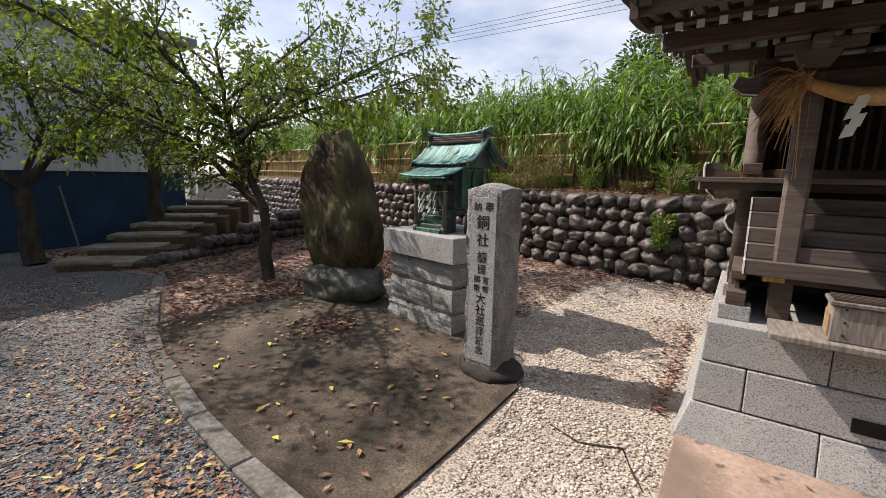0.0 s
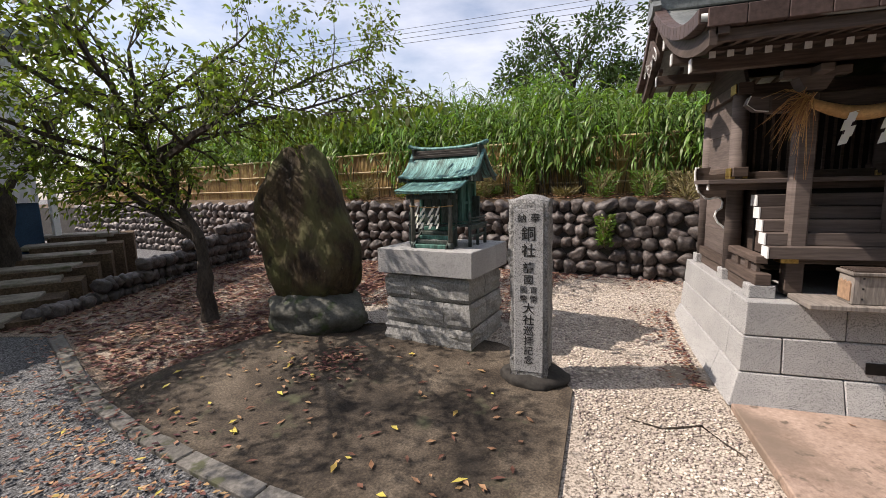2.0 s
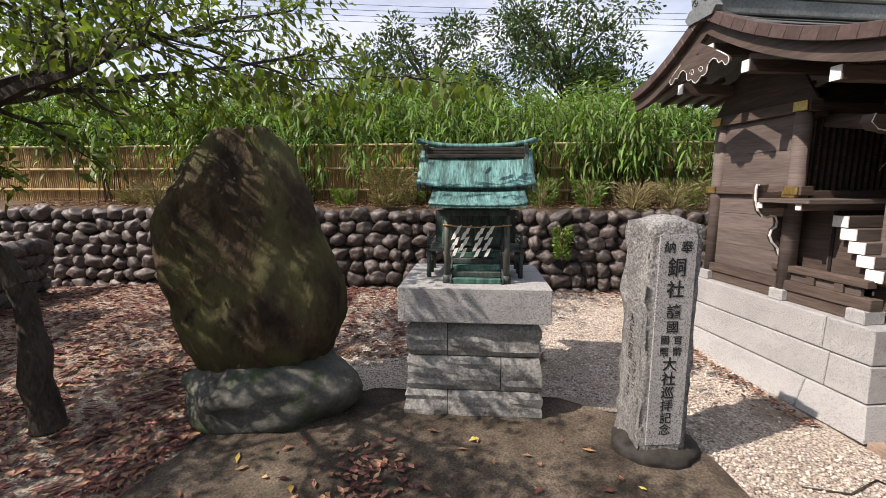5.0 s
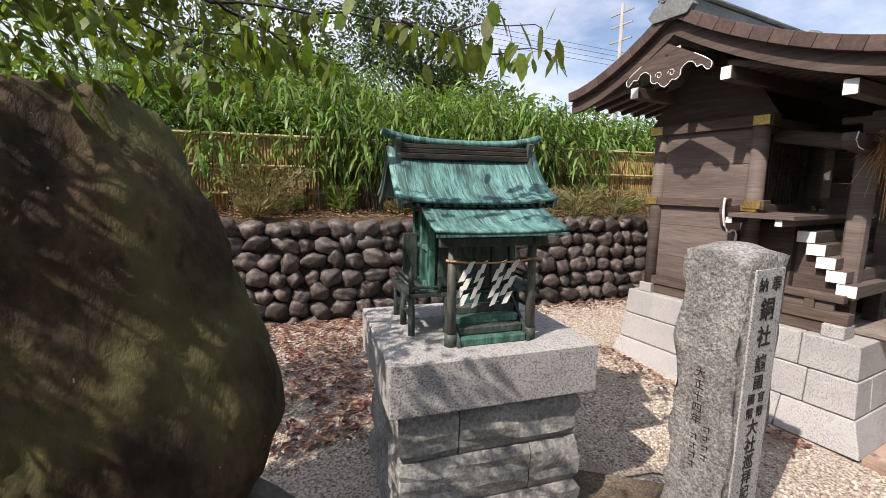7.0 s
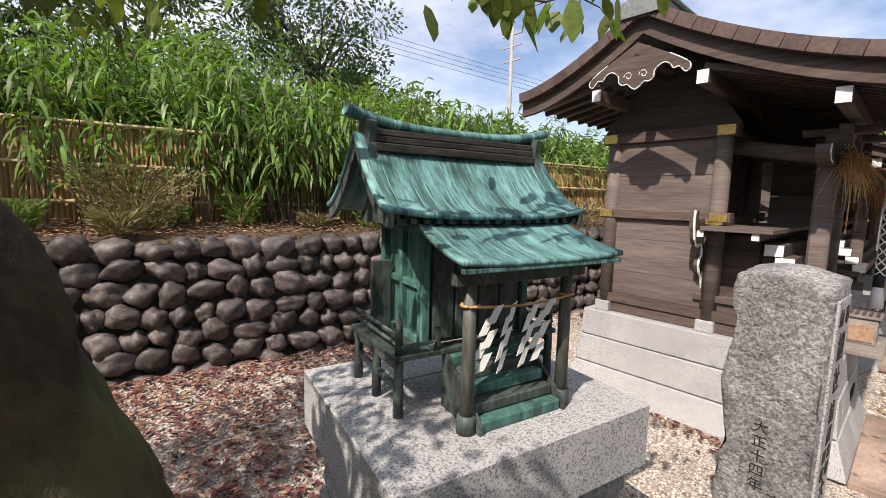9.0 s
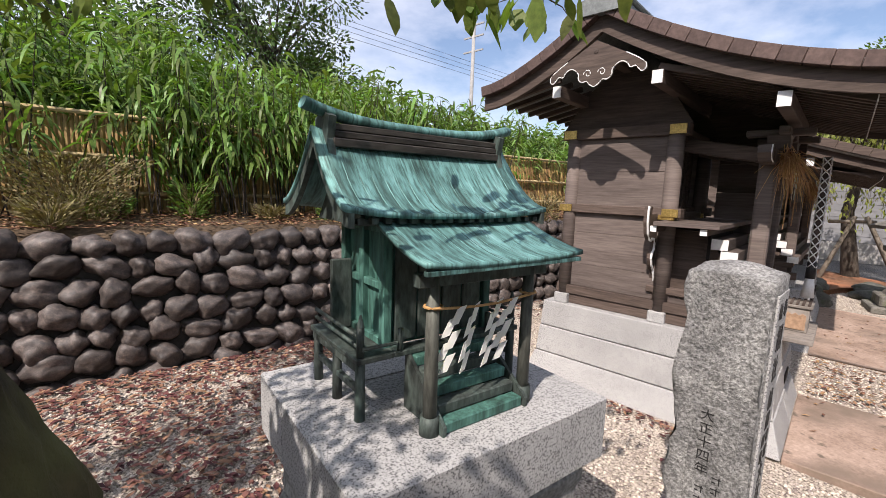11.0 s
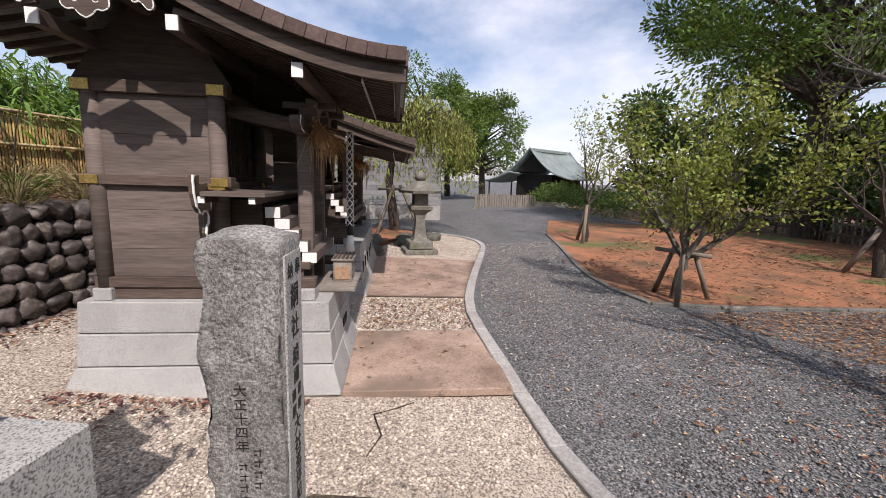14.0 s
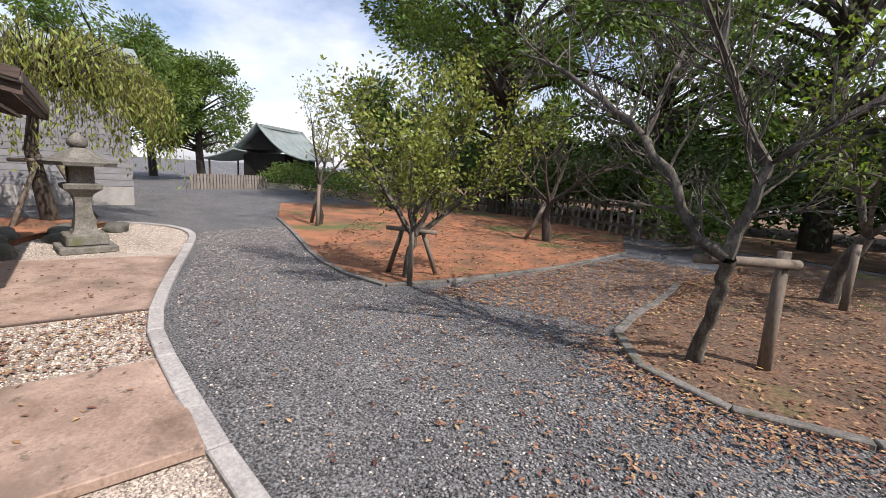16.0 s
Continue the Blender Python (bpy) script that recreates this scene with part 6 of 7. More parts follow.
for line in (((-4.0, 0.45, 2.3), (-3.3, 0.75, 2.17), (-2.66, 0.64, 2.17), (-2.28, 0.20, 2.10)), ((-4.0, 0.45, 2.3), (-3.5, 1.1, 2.15), (-3.05, 1.05, 1.98)),
             ((-4.2, 1.9, 2.5), (-3.4, 1.2, 2.2), (-2.85, 1.0, 2.13)), ((-3.3, 0.75, 2.17), (-3.1, 0.72, 2.08), (-2.85, 0.82, 2.05)), ((-4.0, 0.45, 2.3), (-3.75, 1.3, 2.2), (-3.35, 1.35, 2.02)), ((-2.66, 0.64, 2.17), (-2.3, 0.7, 2.14), (-2.0, 0.55, 2.16))):
    path = []
    for a, b in zip(line, line[1:]):
        path += [(Vector(a).lerp(Vector(b), u) + Vector(srng.normal(0, 0.008, 3))) for u in np.linspace(0, 1, 7)[:-1]]
    path = [(p0, 0.007 - 0.0055 * k / len(path)) for k, p0 in enumerate(path)]
    sp.append(path)
    for p0, _ in path[3:]:
        for k in range(4):
            end = p0 + Vector((srng.normal(0, 0.05), srng.normal(0, 0.05), srng.normal(-0.02, 0.02)))
            if k == 0:
                sp.append([(p0, 0.0015), (end, 0.001)])
            sv.append(end)
            sd.append((srng.normal(0, 0.45), srng.normal(0, 0.45), -0.9))
v, f = tubes(sp, 5)
mesh_object("twig", v, f, BARK, spray, True)
v, f = blades(srng, sv, sd, 0.085, 0.046, 0.25)
tagged(leaf_object("foliage", v, f, LEAF_PLUM, spray), kind="stuff")
tree("plum_tree", "dark plum trunk with forked limbs before the blue shed", [[(-8.3, -0.9, 0.0, 0.12), (-8.35, -0.9, 0.7, 0.10), (-8.4, -0.9, 1.1, 0.09)],
     [(-8.4, -0.9, 1.1, 0.07), (-8.1, -0.5, 1.7, 0.05), (-7.7, 0.0, 2.3, 0.03), (-7.3, 0.4, 2.9, 0.01)],
     [(-8.4, -0.9, 1.1, 0.07), (-8.3, -1.5, 1.6, 0.05), (-8.0, -2.2, 2.2, 0.03), (-7.6, -2.7, 2.8, 0.01)],
     [(-8.4, -0.9, 1.1, 0.06), (-8.4, -0.6, 2.0, 0.04), (-8.2, -0.9, 2.9, 0.015)]], 42, 1, BARK, LEAF_PLUM, 4, 0.09, 0.042, 0.05, 3, 0.6, 0.7, 0.05, 0.5, 0.06)
tree("plum_tree", "thick dark plum trunk beside the stone steps", [[(-9.0, 1.0, 0.1, 0.15), (-8.95, 1.0, 0.9, 0.12), (-8.9, 1.05, 1.5, 0.10)],
     [(-8.9, 1.05, 1.5, 0.06), (-8.5, 1.3, 2.1, 0.045), (-8.0, 1.5, 2.8, 0.02)], [(-8.9, 1.05, 1.5, 0.06), (-9.0, 0.7, 2.2, 0.04), (-8.8, 0.2, 2.9, 0.015)]], 43, 1, BARK, LEAF_PLUM, 4, 0.09, 0.042, 0.05, 3, 0.6)

# ---- shed, steps and low wall to the west ----
shed = thing("shed", Matrix.Translation((-9.7, -3.2, 0)), "corrugated shed, grey-white sheet above a dark blue plinth", "shed")
part("plinth", box((-3.0, -6, 0), (0.0, 5.1, 1.36), 0.01), BLUE_SHEET, shed, "dark blue sheet plinth")
v, f = [], []
for k, y in enumerate(np.arange(-6, 5.101, 0.04)):
    for z in (1.36, 3.9):
        v.append((0.03 + 0.012 * math.sin(k * math.pi / 2), y, z))
    if k:
        n = len(v)
        f.append((n - 4, n - 2, n - 1, n - 3))
tagged(mesh_object("corrugated_sheet", v, f, SIDING, shed), "grey-white corrugated sheet cladding")
part("frame", box((-3.0, -6, 1.36), (0.0, 5.1, 3.9)), SIDING, shed)
part("roof", box((-3.3, -6.3, 3.9), (0.35, 5.4, 4.05)), TILE_ROOF, shed)
part("corner_post", box((0.3, 5.05, 0.8), (0.38, 5.15, 1.95), 0.005), WHITE, shed, "white corner post")
part("hoe_handle", rod((0.35, 3.1, 0.05), (0.08, 3.0, 1.1), 0.018, 0.016, 8), STAKE, shed, "leaning wooden tool handle")
steps = tagged(new("garden_steps"), "shallow concrete plank steps climbing beside the cobbles", "steps", kind="structure")
for k in range(7):
    x, y, z = -7.5 - 0.34 * k, -0.3 + 0.45 * k, 0.0 + 0.115 * k
    part("step", box((x - 0.56, y - 0.26, z + 0.02), (x + 0.52, y + 0.22, z + 0.10), 0.012, None, Matrix.Rotation(radians(40 + 7 * (k % 3)), 4, "Z")), STEP, steps)
    part("step_soil", box((x - 0.6, y - 0.22, -0.15), (x + 0.6, y + 0.6, z + 0.06), 0.0, None, Matrix.Rotation(radians(52), 4, "Z")), BANK_SOIL, steps)
edge = tagged(new("step_cobbles"), "cobble edging stacked along the garden steps", "edging", kind="structure")
rng = np.random.default_rng(9)
for k in range(34):
    u = k / 33
    top = 0.2 + 0.95 * u
    for j in range(max(1, int(top / 0.19))):
        ob = new("cobble", STONES[int(rng.integers(9))])
        ob.parent = edge
        ob.matrix_world = Matrix.Translation((-7.0 - 0.5 * u + rng.normal(0, 0.015) + 0.03 * j, 0.15 + 3.9 * u, 0.06 + j * 0.175)) @ Matrix.Rotation(rng.uniform(-0.5, 0.5), 4, "Z") @ Matrix.Diagonal((0.22, 0.2, 0.2, 1))

# ---- dry bush and weeds on the bank ----
def tuft(name, label, c, r, h, n, material, seed, ll=0.05, lw=0.012):
    rng = np.random.default_rng(seed)
    a, u = rng.uniform(0, 6.28, n), rng.uniform(0, 1, n) ** 0.5
    z = rng.uniform(0.05, 1, n)
    spots = np.stack([c[0] + r * u * np.cos(a) * (0.45 + 0.6 * z), c[1] + r * u * np.sin(a) * (0.45 + 0.6 * z), c[2] + h * z], 1)
    dirs = np.stack([np.cos(a), np.sin(a), rng.uniform(0.2, 1.3, n)], 1)
    v, f = leaves(rng, spots, dirs, ll, lw, 0.1)
    t = thing(name, Matrix(), label, "plant")
    leaf_object("foliage", v, f, material, t)
    stems = []
    for k in range(40):
        b = rng.uniform(0, 6.28)
        stems.append([(np.array(c), 0.004), (np.array(c) + [r * 0.3 * math.cos(b), r * 0.3 * math.sin(b), h * 0.6], 0.003), (np.array(c) + [r * 0.8 * math.cos(b), r * 0.8 * math.sin(b), h], 0.0015)])
    v, f = tubes(stems, 3)
    tagged(mesh_object("stem_mass", v, f, DRY_GRASS, t), kind="stuff")


tuft("dry_bush", "dry pale seed-head bush on the bank before the fence", (-2.75, wall_y(-2.75) + 0.85, WALL_TOP + 0.04), 0.55, 0.55, 3400, DRY_GRASS, 51, 0.04, 0.014)
bank_pts = rg.uniform(0, 1, (5200, 2)) * [12.5, 1.0] + [-8.5, 0.28]
bank_pts[:, 1] += np.array([wall_y(a) for a in bank_pts[:, 0]])
fallen("fallen_leaves", "brown leaves strewn over the earth bank", bank_pts, 0.06, LEAF_DRY, 17, 0.035, lambda a, b: WALL_TOP + 0.02 + 0.10 * max(0.0, b - wall_y(a) - 0.5))
brng = np.random.default_rng(171)
for k in range(16):
    x = -6.8 + 0.62 * k + brng.uniform(-0.2, 0.2)
    tuft("weed", "low green and dry weeds on the earth bank", (x, wall_y(x) + brng.uniform(0.3, 1.15), WALL_TOP + 0.03), brng.uniform(0.15, 0.35), brng.uniform(0.15, 0.45), 420, LEAF_REED if k % 3 else DRY_GRASS, 700 + k, 0.09, 0.016)
tuft("weed", "green weed growing from the cobble wall", (-0.6, wall_y(-0.6) + 0.0, 0.55), 0.12, 0.45, 260, LEAF_REED, 52, 0.07, 0.04)
for k, x in enumerate((0.4, 0.9, 1.5, -6.2, 2.2)):
    tuft("weed", "dry weeds along the top of the cobble wall", (x, wall_y(x) + 0.3, WALL_TOP), 0.3, 0.4, 500, DRY_GRASS, 60 + k, 0.09, 0.012)


def hanging_reeds():
    """Reeds that lean out over the fence and hang in front of it."""
    rng = np.random.default_rng(61)
    stems, spots, dirs = [], [], []
    for k in range(180):
        c = (-7.6, -6.2, -4.7, -4.1, -3.3, -2.2, -1.7, -1.4, -0.9, -0.6, 0.0, 0.3, 0.5, 0.8, 1.2, 2.0)[int(rng.integers(16))]
        x = c + rng.normal(0, 0.28)
        y = fence_y(x) - rng.uniform(0.06, 0.35)
        b = np.array([x, y, WALL_TOP + 0.05])
        h = rng.uniform(0.9, 1.65)
        t = b + [rng.normal(0, 0.12), -rng.uniform(0.0, 0.25), h]
        stems.append([(b, 0.008), ((b + t) / 2 + [0, 0.05, 0], 0.007), (t, 0.003)])
        for u in np.linspace(0.45, 1.0, 13):
            a = rng.uniform(0, 6.28)
            spots.append(b + (t - b) * u)
            dirs.append((math.cos(a), math.sin(a) - 0.35, rng.uniform(-0.2, 0.9)))
    reed = tagged(new("leaning_reeds"), "reeds with dry brown stems leaning before the fence", "reeds", kind="stuff")
    v, f = tubes(stems, 4)
    mesh_object("stems", v, f, BARK, reed)
    v, f = blades(rng, spots, dirs, 0.27, 0.032, 0.85)
    leaf_object("blades", v, f, LEAF_REED, reed)


hanging_reeds()


# ---- stone lantern ----
def lantern(m):
    t = thing("stone_lantern", m, "old mossy stone lantern on a square plinth", "lantern")
    part("plinth", box((-0.34, -0.34, 0), (0.34, 0.34, 0.10), 0.015), STONE_OLD, t)
    part("base_block", box((-0.25, -0.25, 0.10), (0.25, 0.25, 0.27), 0.02), STONE_OLD, t)
    part("shaft", lathe([(0.24, 0.27), (0.19, 0.33), (0.145, 0.55), (0.13, 0.72), (0.16, 0.82), (0.20, 0.86)], 4, turn=radians(45)), STONE_OLD, t)
    part("platform", lathe([(0.20, 0.86), (0.31, 0.92), (0.32, 0.98), (0.25, 1.0)], 4, turn=radians(45)), STONE_OLD, t)
    bm = box((-0.145, -0.145, 1.0), (-0.085, 0.145, 1.25), 0.008)
    box((0.085, -0.145, 1.0), (0.145, 0.145, 1.25), 0.008, bm)
    box((-0.085, -0.145, 1.0), (0.085, -0.11, 1.06), 0.0, bm)
    box((-0.085, 0.11, 1.0), (0.085, 0.145, 1.06), 0.0, bm)
    box((-0.085, -0.145, 1.19), (0.085, 0.145, 1.25), 0.0, bm)
    part("fire_box", bm, STONE_OLD, t, "hollow fire box with open windows")
    part("roof", lathe([(0.44, 1.25), (0.46, 1.30), (0.30, 1.36), (0.17, 1.46), (0.10, 1.50)], 6, turn=radians(30)), STONE_OLD, t)
    part("finial", lathe([(0.08, 1.50), (0.12, 1.54), (0.125, 1.60), (0.08, 1.65), (0.02, 1.71)], 12), STONE_OLD, t, "", True)


lantern(Matrix.Translation((6.0, -0.85, 0.01)) @ Matrix.Rotation(radians(8), 4, "Z"))
for k, (x, y, s) in enumerate(((5.7, 0.1, 0.3), (6.3, 0.3, 0.36), (7.0, 0.2, 0.34), (7.5, -0.6, 0.3), (7.9, -1.3, 0.26), (6.9, -0.5, 0.22))):
    ob = tagged(part("garden_rock", blob(90 + k, s, s * 0.8, s * 0.5, 3, 0.16, 1.4, 0.6), MOSS_BASE, None, "", True), "dark rounded garden rock round the clay bed", "rock", "rocks round the clay bed")
    ob.matrix_world = Matrix.Translation((x, y, s * 0.27))
tagged(strip("clay_mound", [(5.7, 0.3), (7.2, -0.2), (8.6, -1.2)], [(6.2, 1.6), (8.5, 1.6), (9.8, 0.2)], 0.10, SOIL, 20, 10), "orange clay bed under the weeping tree", "planting bed")


# ---- weeping tree with props ----
def weeping_tree():
    rng = np.random.default_rng(71)
    b = Vector((9.2, -0.35, 0.05))
    t = thing("weeping_tree", Matrix.Translation(b), "weeping cherry tree with hanging yellow-green twigs propped by stakes", "tree")
    trunk = [(Vector((0, 0, 0)), 0.16), (Vector((-0.1, 0.1, 0.7)), 0.13), (Vector((0.1, 0.2, 1.4)), 0.11), (Vector((0, 0.1, 2.2)), 0.08), (Vector((0.1, 0, 2.9)), 0.04)]
    v, f = tubes([trunk], 9)
    mesh_object("trunk", v, f, BARK, t, True)
    strands, spots, dirs = [], [], []
    for k in range(420):
        a = rng.uniform(0, 6.28)
        r = 2.1 * rng.uniform(0.1, 1) ** 0.6
        top = 3.55 - 0.28 * r * r * 0.5 + rng.normal(0, 0.12)
        s = Vector((r * math.cos(a), r * math.sin(a), top))
        L = rng.uniform(0.6, 1.9) * (0.5 + 0.3 * r)
        e = s + Vector((0.25 * math.cos(a), 0.25 * math.sin(a), -L))
        m = s + Vector((0.2 * math.cos(a), 0.2 * math.sin(a), -L * 0.35))
        strands.append([(Vector((0.3 * math.cos(a), 0.3 * math.sin(a), 2.6 + rng.uniform(0, 0.4))), 0.012), (s, 0.007), (m, 0.004), (e, 0.002)])
        for u in np.linspace(0, 1, 26):
            q = s.lerp(m, u * 2) if u < 0.5 else m.lerp(e, u * 2 - 1)
            spots.append(q + Vector(rng.normal(0, 0.06, 3)))
            dirs.append((rng.normal(0, 0.6), rng.normal(0, 0.6), -0.7))
    v, f = tubes(strands, 3)
    tagged(mesh_object("twig_mass", v, f, BARK, t), "", kind="stuff")
    v, f = leaves(rng, spots, dirs, 0.11, 0.04, 0.3)
    tagged(leaf_object("crown", v, f, LEAF_WILLOW, t), "", kind="stuff")
    for k, (dx, dy) in enumerate(((-0.9, 0.5), (-0.7, -0.7), (0.6, -0.7))):
        st = tagged(part("prop_stake", rod((9.2 + dx, -0.35 + dy, 0.05), (9.2 + dx * 0.15, -0.35 + dy * 0.15, 1.35), 0.045, 0.04, 8), STAKE, None, "", True), "grey wooden prop stake leaning on the weeping tree", "stake", "props of the weeping tree")
    tagged(part("prop_bar", rod((8.5, 0.1, 1.25), (9.6, -0.6, 1.25), 0.035, 0.035, 8), STAKE, None, "", True), "grey wooden cross bar tied to the prop stakes", "stake")


weeping_tree()

# ---- storehouse with pale siding ----
STORE_SIDING = mat("grey_siding", ((0.3, (0.20, 0.205, 0.215)), (0.7, (0.27, 0.275, 0.285))), 2, ((0.3, (0.85, 0.85, 0.85)), (0.7, (1.08, 1.08, 1.08))), 12, 0.6, bump=0.1, stretch=(1, 0.3, 1), rand=0.06)
house = thing("storehouse", Matrix.Translation((13.2, -2.0, 0)), "storehouse with pale grey horizontal siding on a concrete footing", "storehouse")
part("footing", box((0, 0, 0), (7, 11, 0.55), 0.01), CURB, house, "white concrete footing")
part("core", box((0.03, 0.03, 0.55), (7, 11, 3.5)), STORE_SIDING, house)
for k in range(17):
    part("siding_board", box((-0.015, 0.0, 0.56 + k * 0.175), (0.02, 11, 0.725 + k * 0.175), 0.0, None, Matrix.Rotation(radians(-3), 4, "Y")), STORE_SIDING, house)
part("roof", prism([(-0.5, 3.5), (7.5, 3.5), (3.5, 5.0)], 1, -0.5, 11.5), TILE_ROOF, house)


# ---- far shrine hall ----
def far_hall():
    h = thing("shrine_hall", Matrix.Translation((26.0, -12.0, 0)) @ Matrix.Rotation(radians(-52), 4, "Z") @ Matrix.Diagonal((0.72, 0.72, 0.86, 1)), "distant shrine hall with green-grey curved roofs", "hall")
    # Body, panels and gables are near-black: shade under the roofs as colour.
    part("body", box((-2.6, 0, 0.3), (2.6, 4, 2.4), 0.02), SHADE_BLACK, h)
    part("platform", box((-2.9, -0.6, 0), (2.9, 4.2, 0.3), 0.02), STONE_OLD, h)
    for k in range(6):
        part("pillar", rod((-2.5 + k, -0.3, 0.3), (-2.5 + k, -0.3, 2.0), 0.09, 0.09, 8), WOOD, h)
        part("panel", box((-2.35 + k * 0.85, -0.03, 0.5), (-1.65 + k * 0.85, 0.0, 1.8)), SHADE_BLACK, h)
    prof = [(2.0 + (-1.4 - 2.0) * u, 2.1 + 2.1 * (1 - u) ** 1.6) for u in np.linspace(0, 1, 9)]
    part("front_roof", sheet_roof(prof, -3.6, 3.6, 0.12, 0, 0.25), TILE_ROOF, h, "", True)
    part("back_roof", sheet_roof([(4.0 - y, z) for y, z in prof], -3.6, 3.6, 0.12, 0, 0.25), TILE_ROOF, h, "", True)
    part("ridge", box((-3.0, 1.85, 4.15), (3.0, 2.15, 4.4), 0.03), TILE_ROOF, h)
    for sx in (-1, 1):
        part("gable", prism([(0.4, 2.6), (3.6, 2.6), (2.0, 4.0)], 0, sx * 3.0 - 0.05, sx * 3.0 + 0.05), SHADE_BLACK, h)
    low = [(3.4 + (6.4 - 3.4) * u, 1.75 + 0.75 * (1 - u) ** 1.5) for u in np.linspace(0, 1, 7)]
    part("porch_roof", sheet_roof(low, -4.6, -0.2, 0.1, 0, 0.12), TILE_ROOF, h, "", True)
    for x in (-4.2, -0.6):
        part("porch_pillar", rod((x, 6.1, 0), (x, 6.1, 1.75), 0.08, 0.08, 8), WOOD, h)


far_hall()
pf = thing("picket_fence", Matrix.Translation((22.5, -7.2, 0)) @ Matrix.Rotation(radians(-75), 4, "Z"), "low pale wooden picket fence before the far hall", "fence")
for k in range(26):
    part("picket", box((-2.4 + k * 0.16, -0.02, 0.0), (-2.29 + k * 0.16, 0.02, 0.75), 0.0), GREY_WOOD, pf)
for z in (0.2, 0.55):
    part("rail", box((-2.45, 0.02, z), (1.75, 0.05, z + 0.07)), GREY_WOOD, pf)


# ---- broad-leaved trees ----
def big_tree(x, y, h, r, seed, material, n=9000, size=0.28, trunk_r=0.3, low=0.35, label="tall dark evergreen tree with a broad uneven crown"):
    rng = np.random.default_rng(seed)
    t = thing("evergreen_tree", Matrix.Translation((x, y, 0)), label, "tree")
    v, f = tubes([[(Vector((0, 0, 0)), trunk_r), (Vector((0.1, 0.1, h * 0.25)), trunk_r * 0.8), (Vector((0.2, 0, h * 0.55)), trunk_r * 0.5), (Vector((0, 0.1, h * 0.85)), trunk_r * 0.15)]], 8)
    mesh_object("trunk", v, f, BARK, t, True)
    clumps, limbs = [], []
    for k in range(48):
        a, z = rng.uniform(0, 6.28), rng.uniform(low, 1.0)
        rr = r * math.sqrt(max(0.05, 1 - ((z - 0.62) / 0.5) ** 2)) * rng.uniform(0.45, 0.95)
        c = Vector((rr * math.cos(a), rr * math.sin(a), h * z - 0.05 * h))
        clumps.append((c, r * rng.uniform(0.16, 0.34)))
        s = Vector((0.1, 0, h * min(0.8, z * 0.7)))
        limbs.append([(s, trunk_r * 0.3), (s.lerp(c, 0.5) + Vector((0, 0, 0.1)), trunk_r * 0.18), (c, trunk_r * 0.05)])
    for path in limbs:
        v, f = tubes([path], 5)
        mesh_object("limb", v, f, BARK, t, True)
    spots, dirs = [], []
    for c, cr in clumps:
        m = n // 48
        d = rng.normal(0, 1, (m, 3))
        d /= np.linalg.norm(d, axis=1)[:, None]
        rad = cr * rng.uniform(0.05, 1.15, (m, 1)) ** 0.5
        spots.append(np.array(c) + d * rad * [1, 1, 0.62])
        dirs.append(d + [0, 0, 0.2])
    v, f = leaves(rng, np.concatenate(spots), np.concatenate(dirs), size, size * 0.5, 0.2)
    tagged(leaf_object("crown", v, f, material, t), "", kind="stuff")


big_tree(29.5, -2.2, 9.6, 4.8, 81, LEAF_MID, 20000, 0.22, 0.3, 0.4, "rounded green tree rising behind the storehouse")
big_tree(32, -7.3, 8.4, 3.6, 82, LEAF_MID, 16000, 0.22, 0.3, 0.3, "dark green tree beside the far hall")
big_tree(37, -5.0, 9.6, 3.4, 88, LEAF_DARK, 10000, 0.26, 0.3, 0.3, "tall dark tree beyond the far hall")
big_tree(9.6, -13.6, 13.5, 5.4, 83, LEAF_MID, 46000, 0.17, 0.4, 0.42)
big_tree(4.5, -16.0, 9.5, 4.2, 91, LEAF_MID, 14000, 0.19, 0.4, 0.34)
big_tree(0.0, -15.0, 8.5, 4.4, 84, LEAF_MID, 12000, 0.16, 0.35, 0.36)
big_tree(-5.5, -13.5, 8.5, 4.4, 85, LEAF_MID, 9000, 0.17, 0.35, 0.36, "tall green tree with hanging branches over the clay bed")
big_tree(14.0, -19, 8.5, 4.0, 86, LEAF_MID, 11000, 0.24, 0.3, 0.3, "green tree beyond the clay bed")
big_tree(22, -17, 7.0, 4.0, 87, LEAF_DARK, 7000, 0.32, 0.3, 0.25, "dark trees in the distance")
# Dark leaf masses added as a backdrop for the black shade under the trees.
scrub("understory", "evergreen undergrowth at the back of the garden, shade in its dark colour", (-12, -17, 0.05), (13, -12.0, 2.3), 30000, 0.17, 0.075, LEAF_DARK, 34, 0.6, lambda a, b: 1.0)
scrub("woods", "added backdrop of dark evergreen leaves for the shade behind the garden", (-20, -23, 0.05), (20, -18.5, 3.4), 18000, 0.5, 0.26, LEAF_DARK, 37, 0.35, lambda a, b: 1.0)
scrub("woods_edge", "added dark leaves for the shade low between the trees", (-20, -19.5, 0.05), (22, -17.5, 2.4), 20000, 0.4, 0.2, LEAF_DARK, 38, 0.5, lambda a, b: 1.0)
scrub("hedge", "clipped green shrubs along the drive", (13, -11, 0.05), (24, -8.5, 1.2), 6000, 0.16, 0.07, LEAF_MID, 35, 0.6, lambda a, b: 1.0)
scrub("shrub", "bushy dark green shrub at the edge of the woods", (0.6, -11.6, 0.05), (2.4, -10.4, 1.35), 2600, 0.15, 0.06, LEAF_MID, 36, 1.0, lambda a, b: 1.0)
big_tree(4.2, 15.5, 9.0, 3.6, 89, LEAF_DARK, 13000, 0.18, 0.25, 0.45, "dark pine rising behind the reed bank")
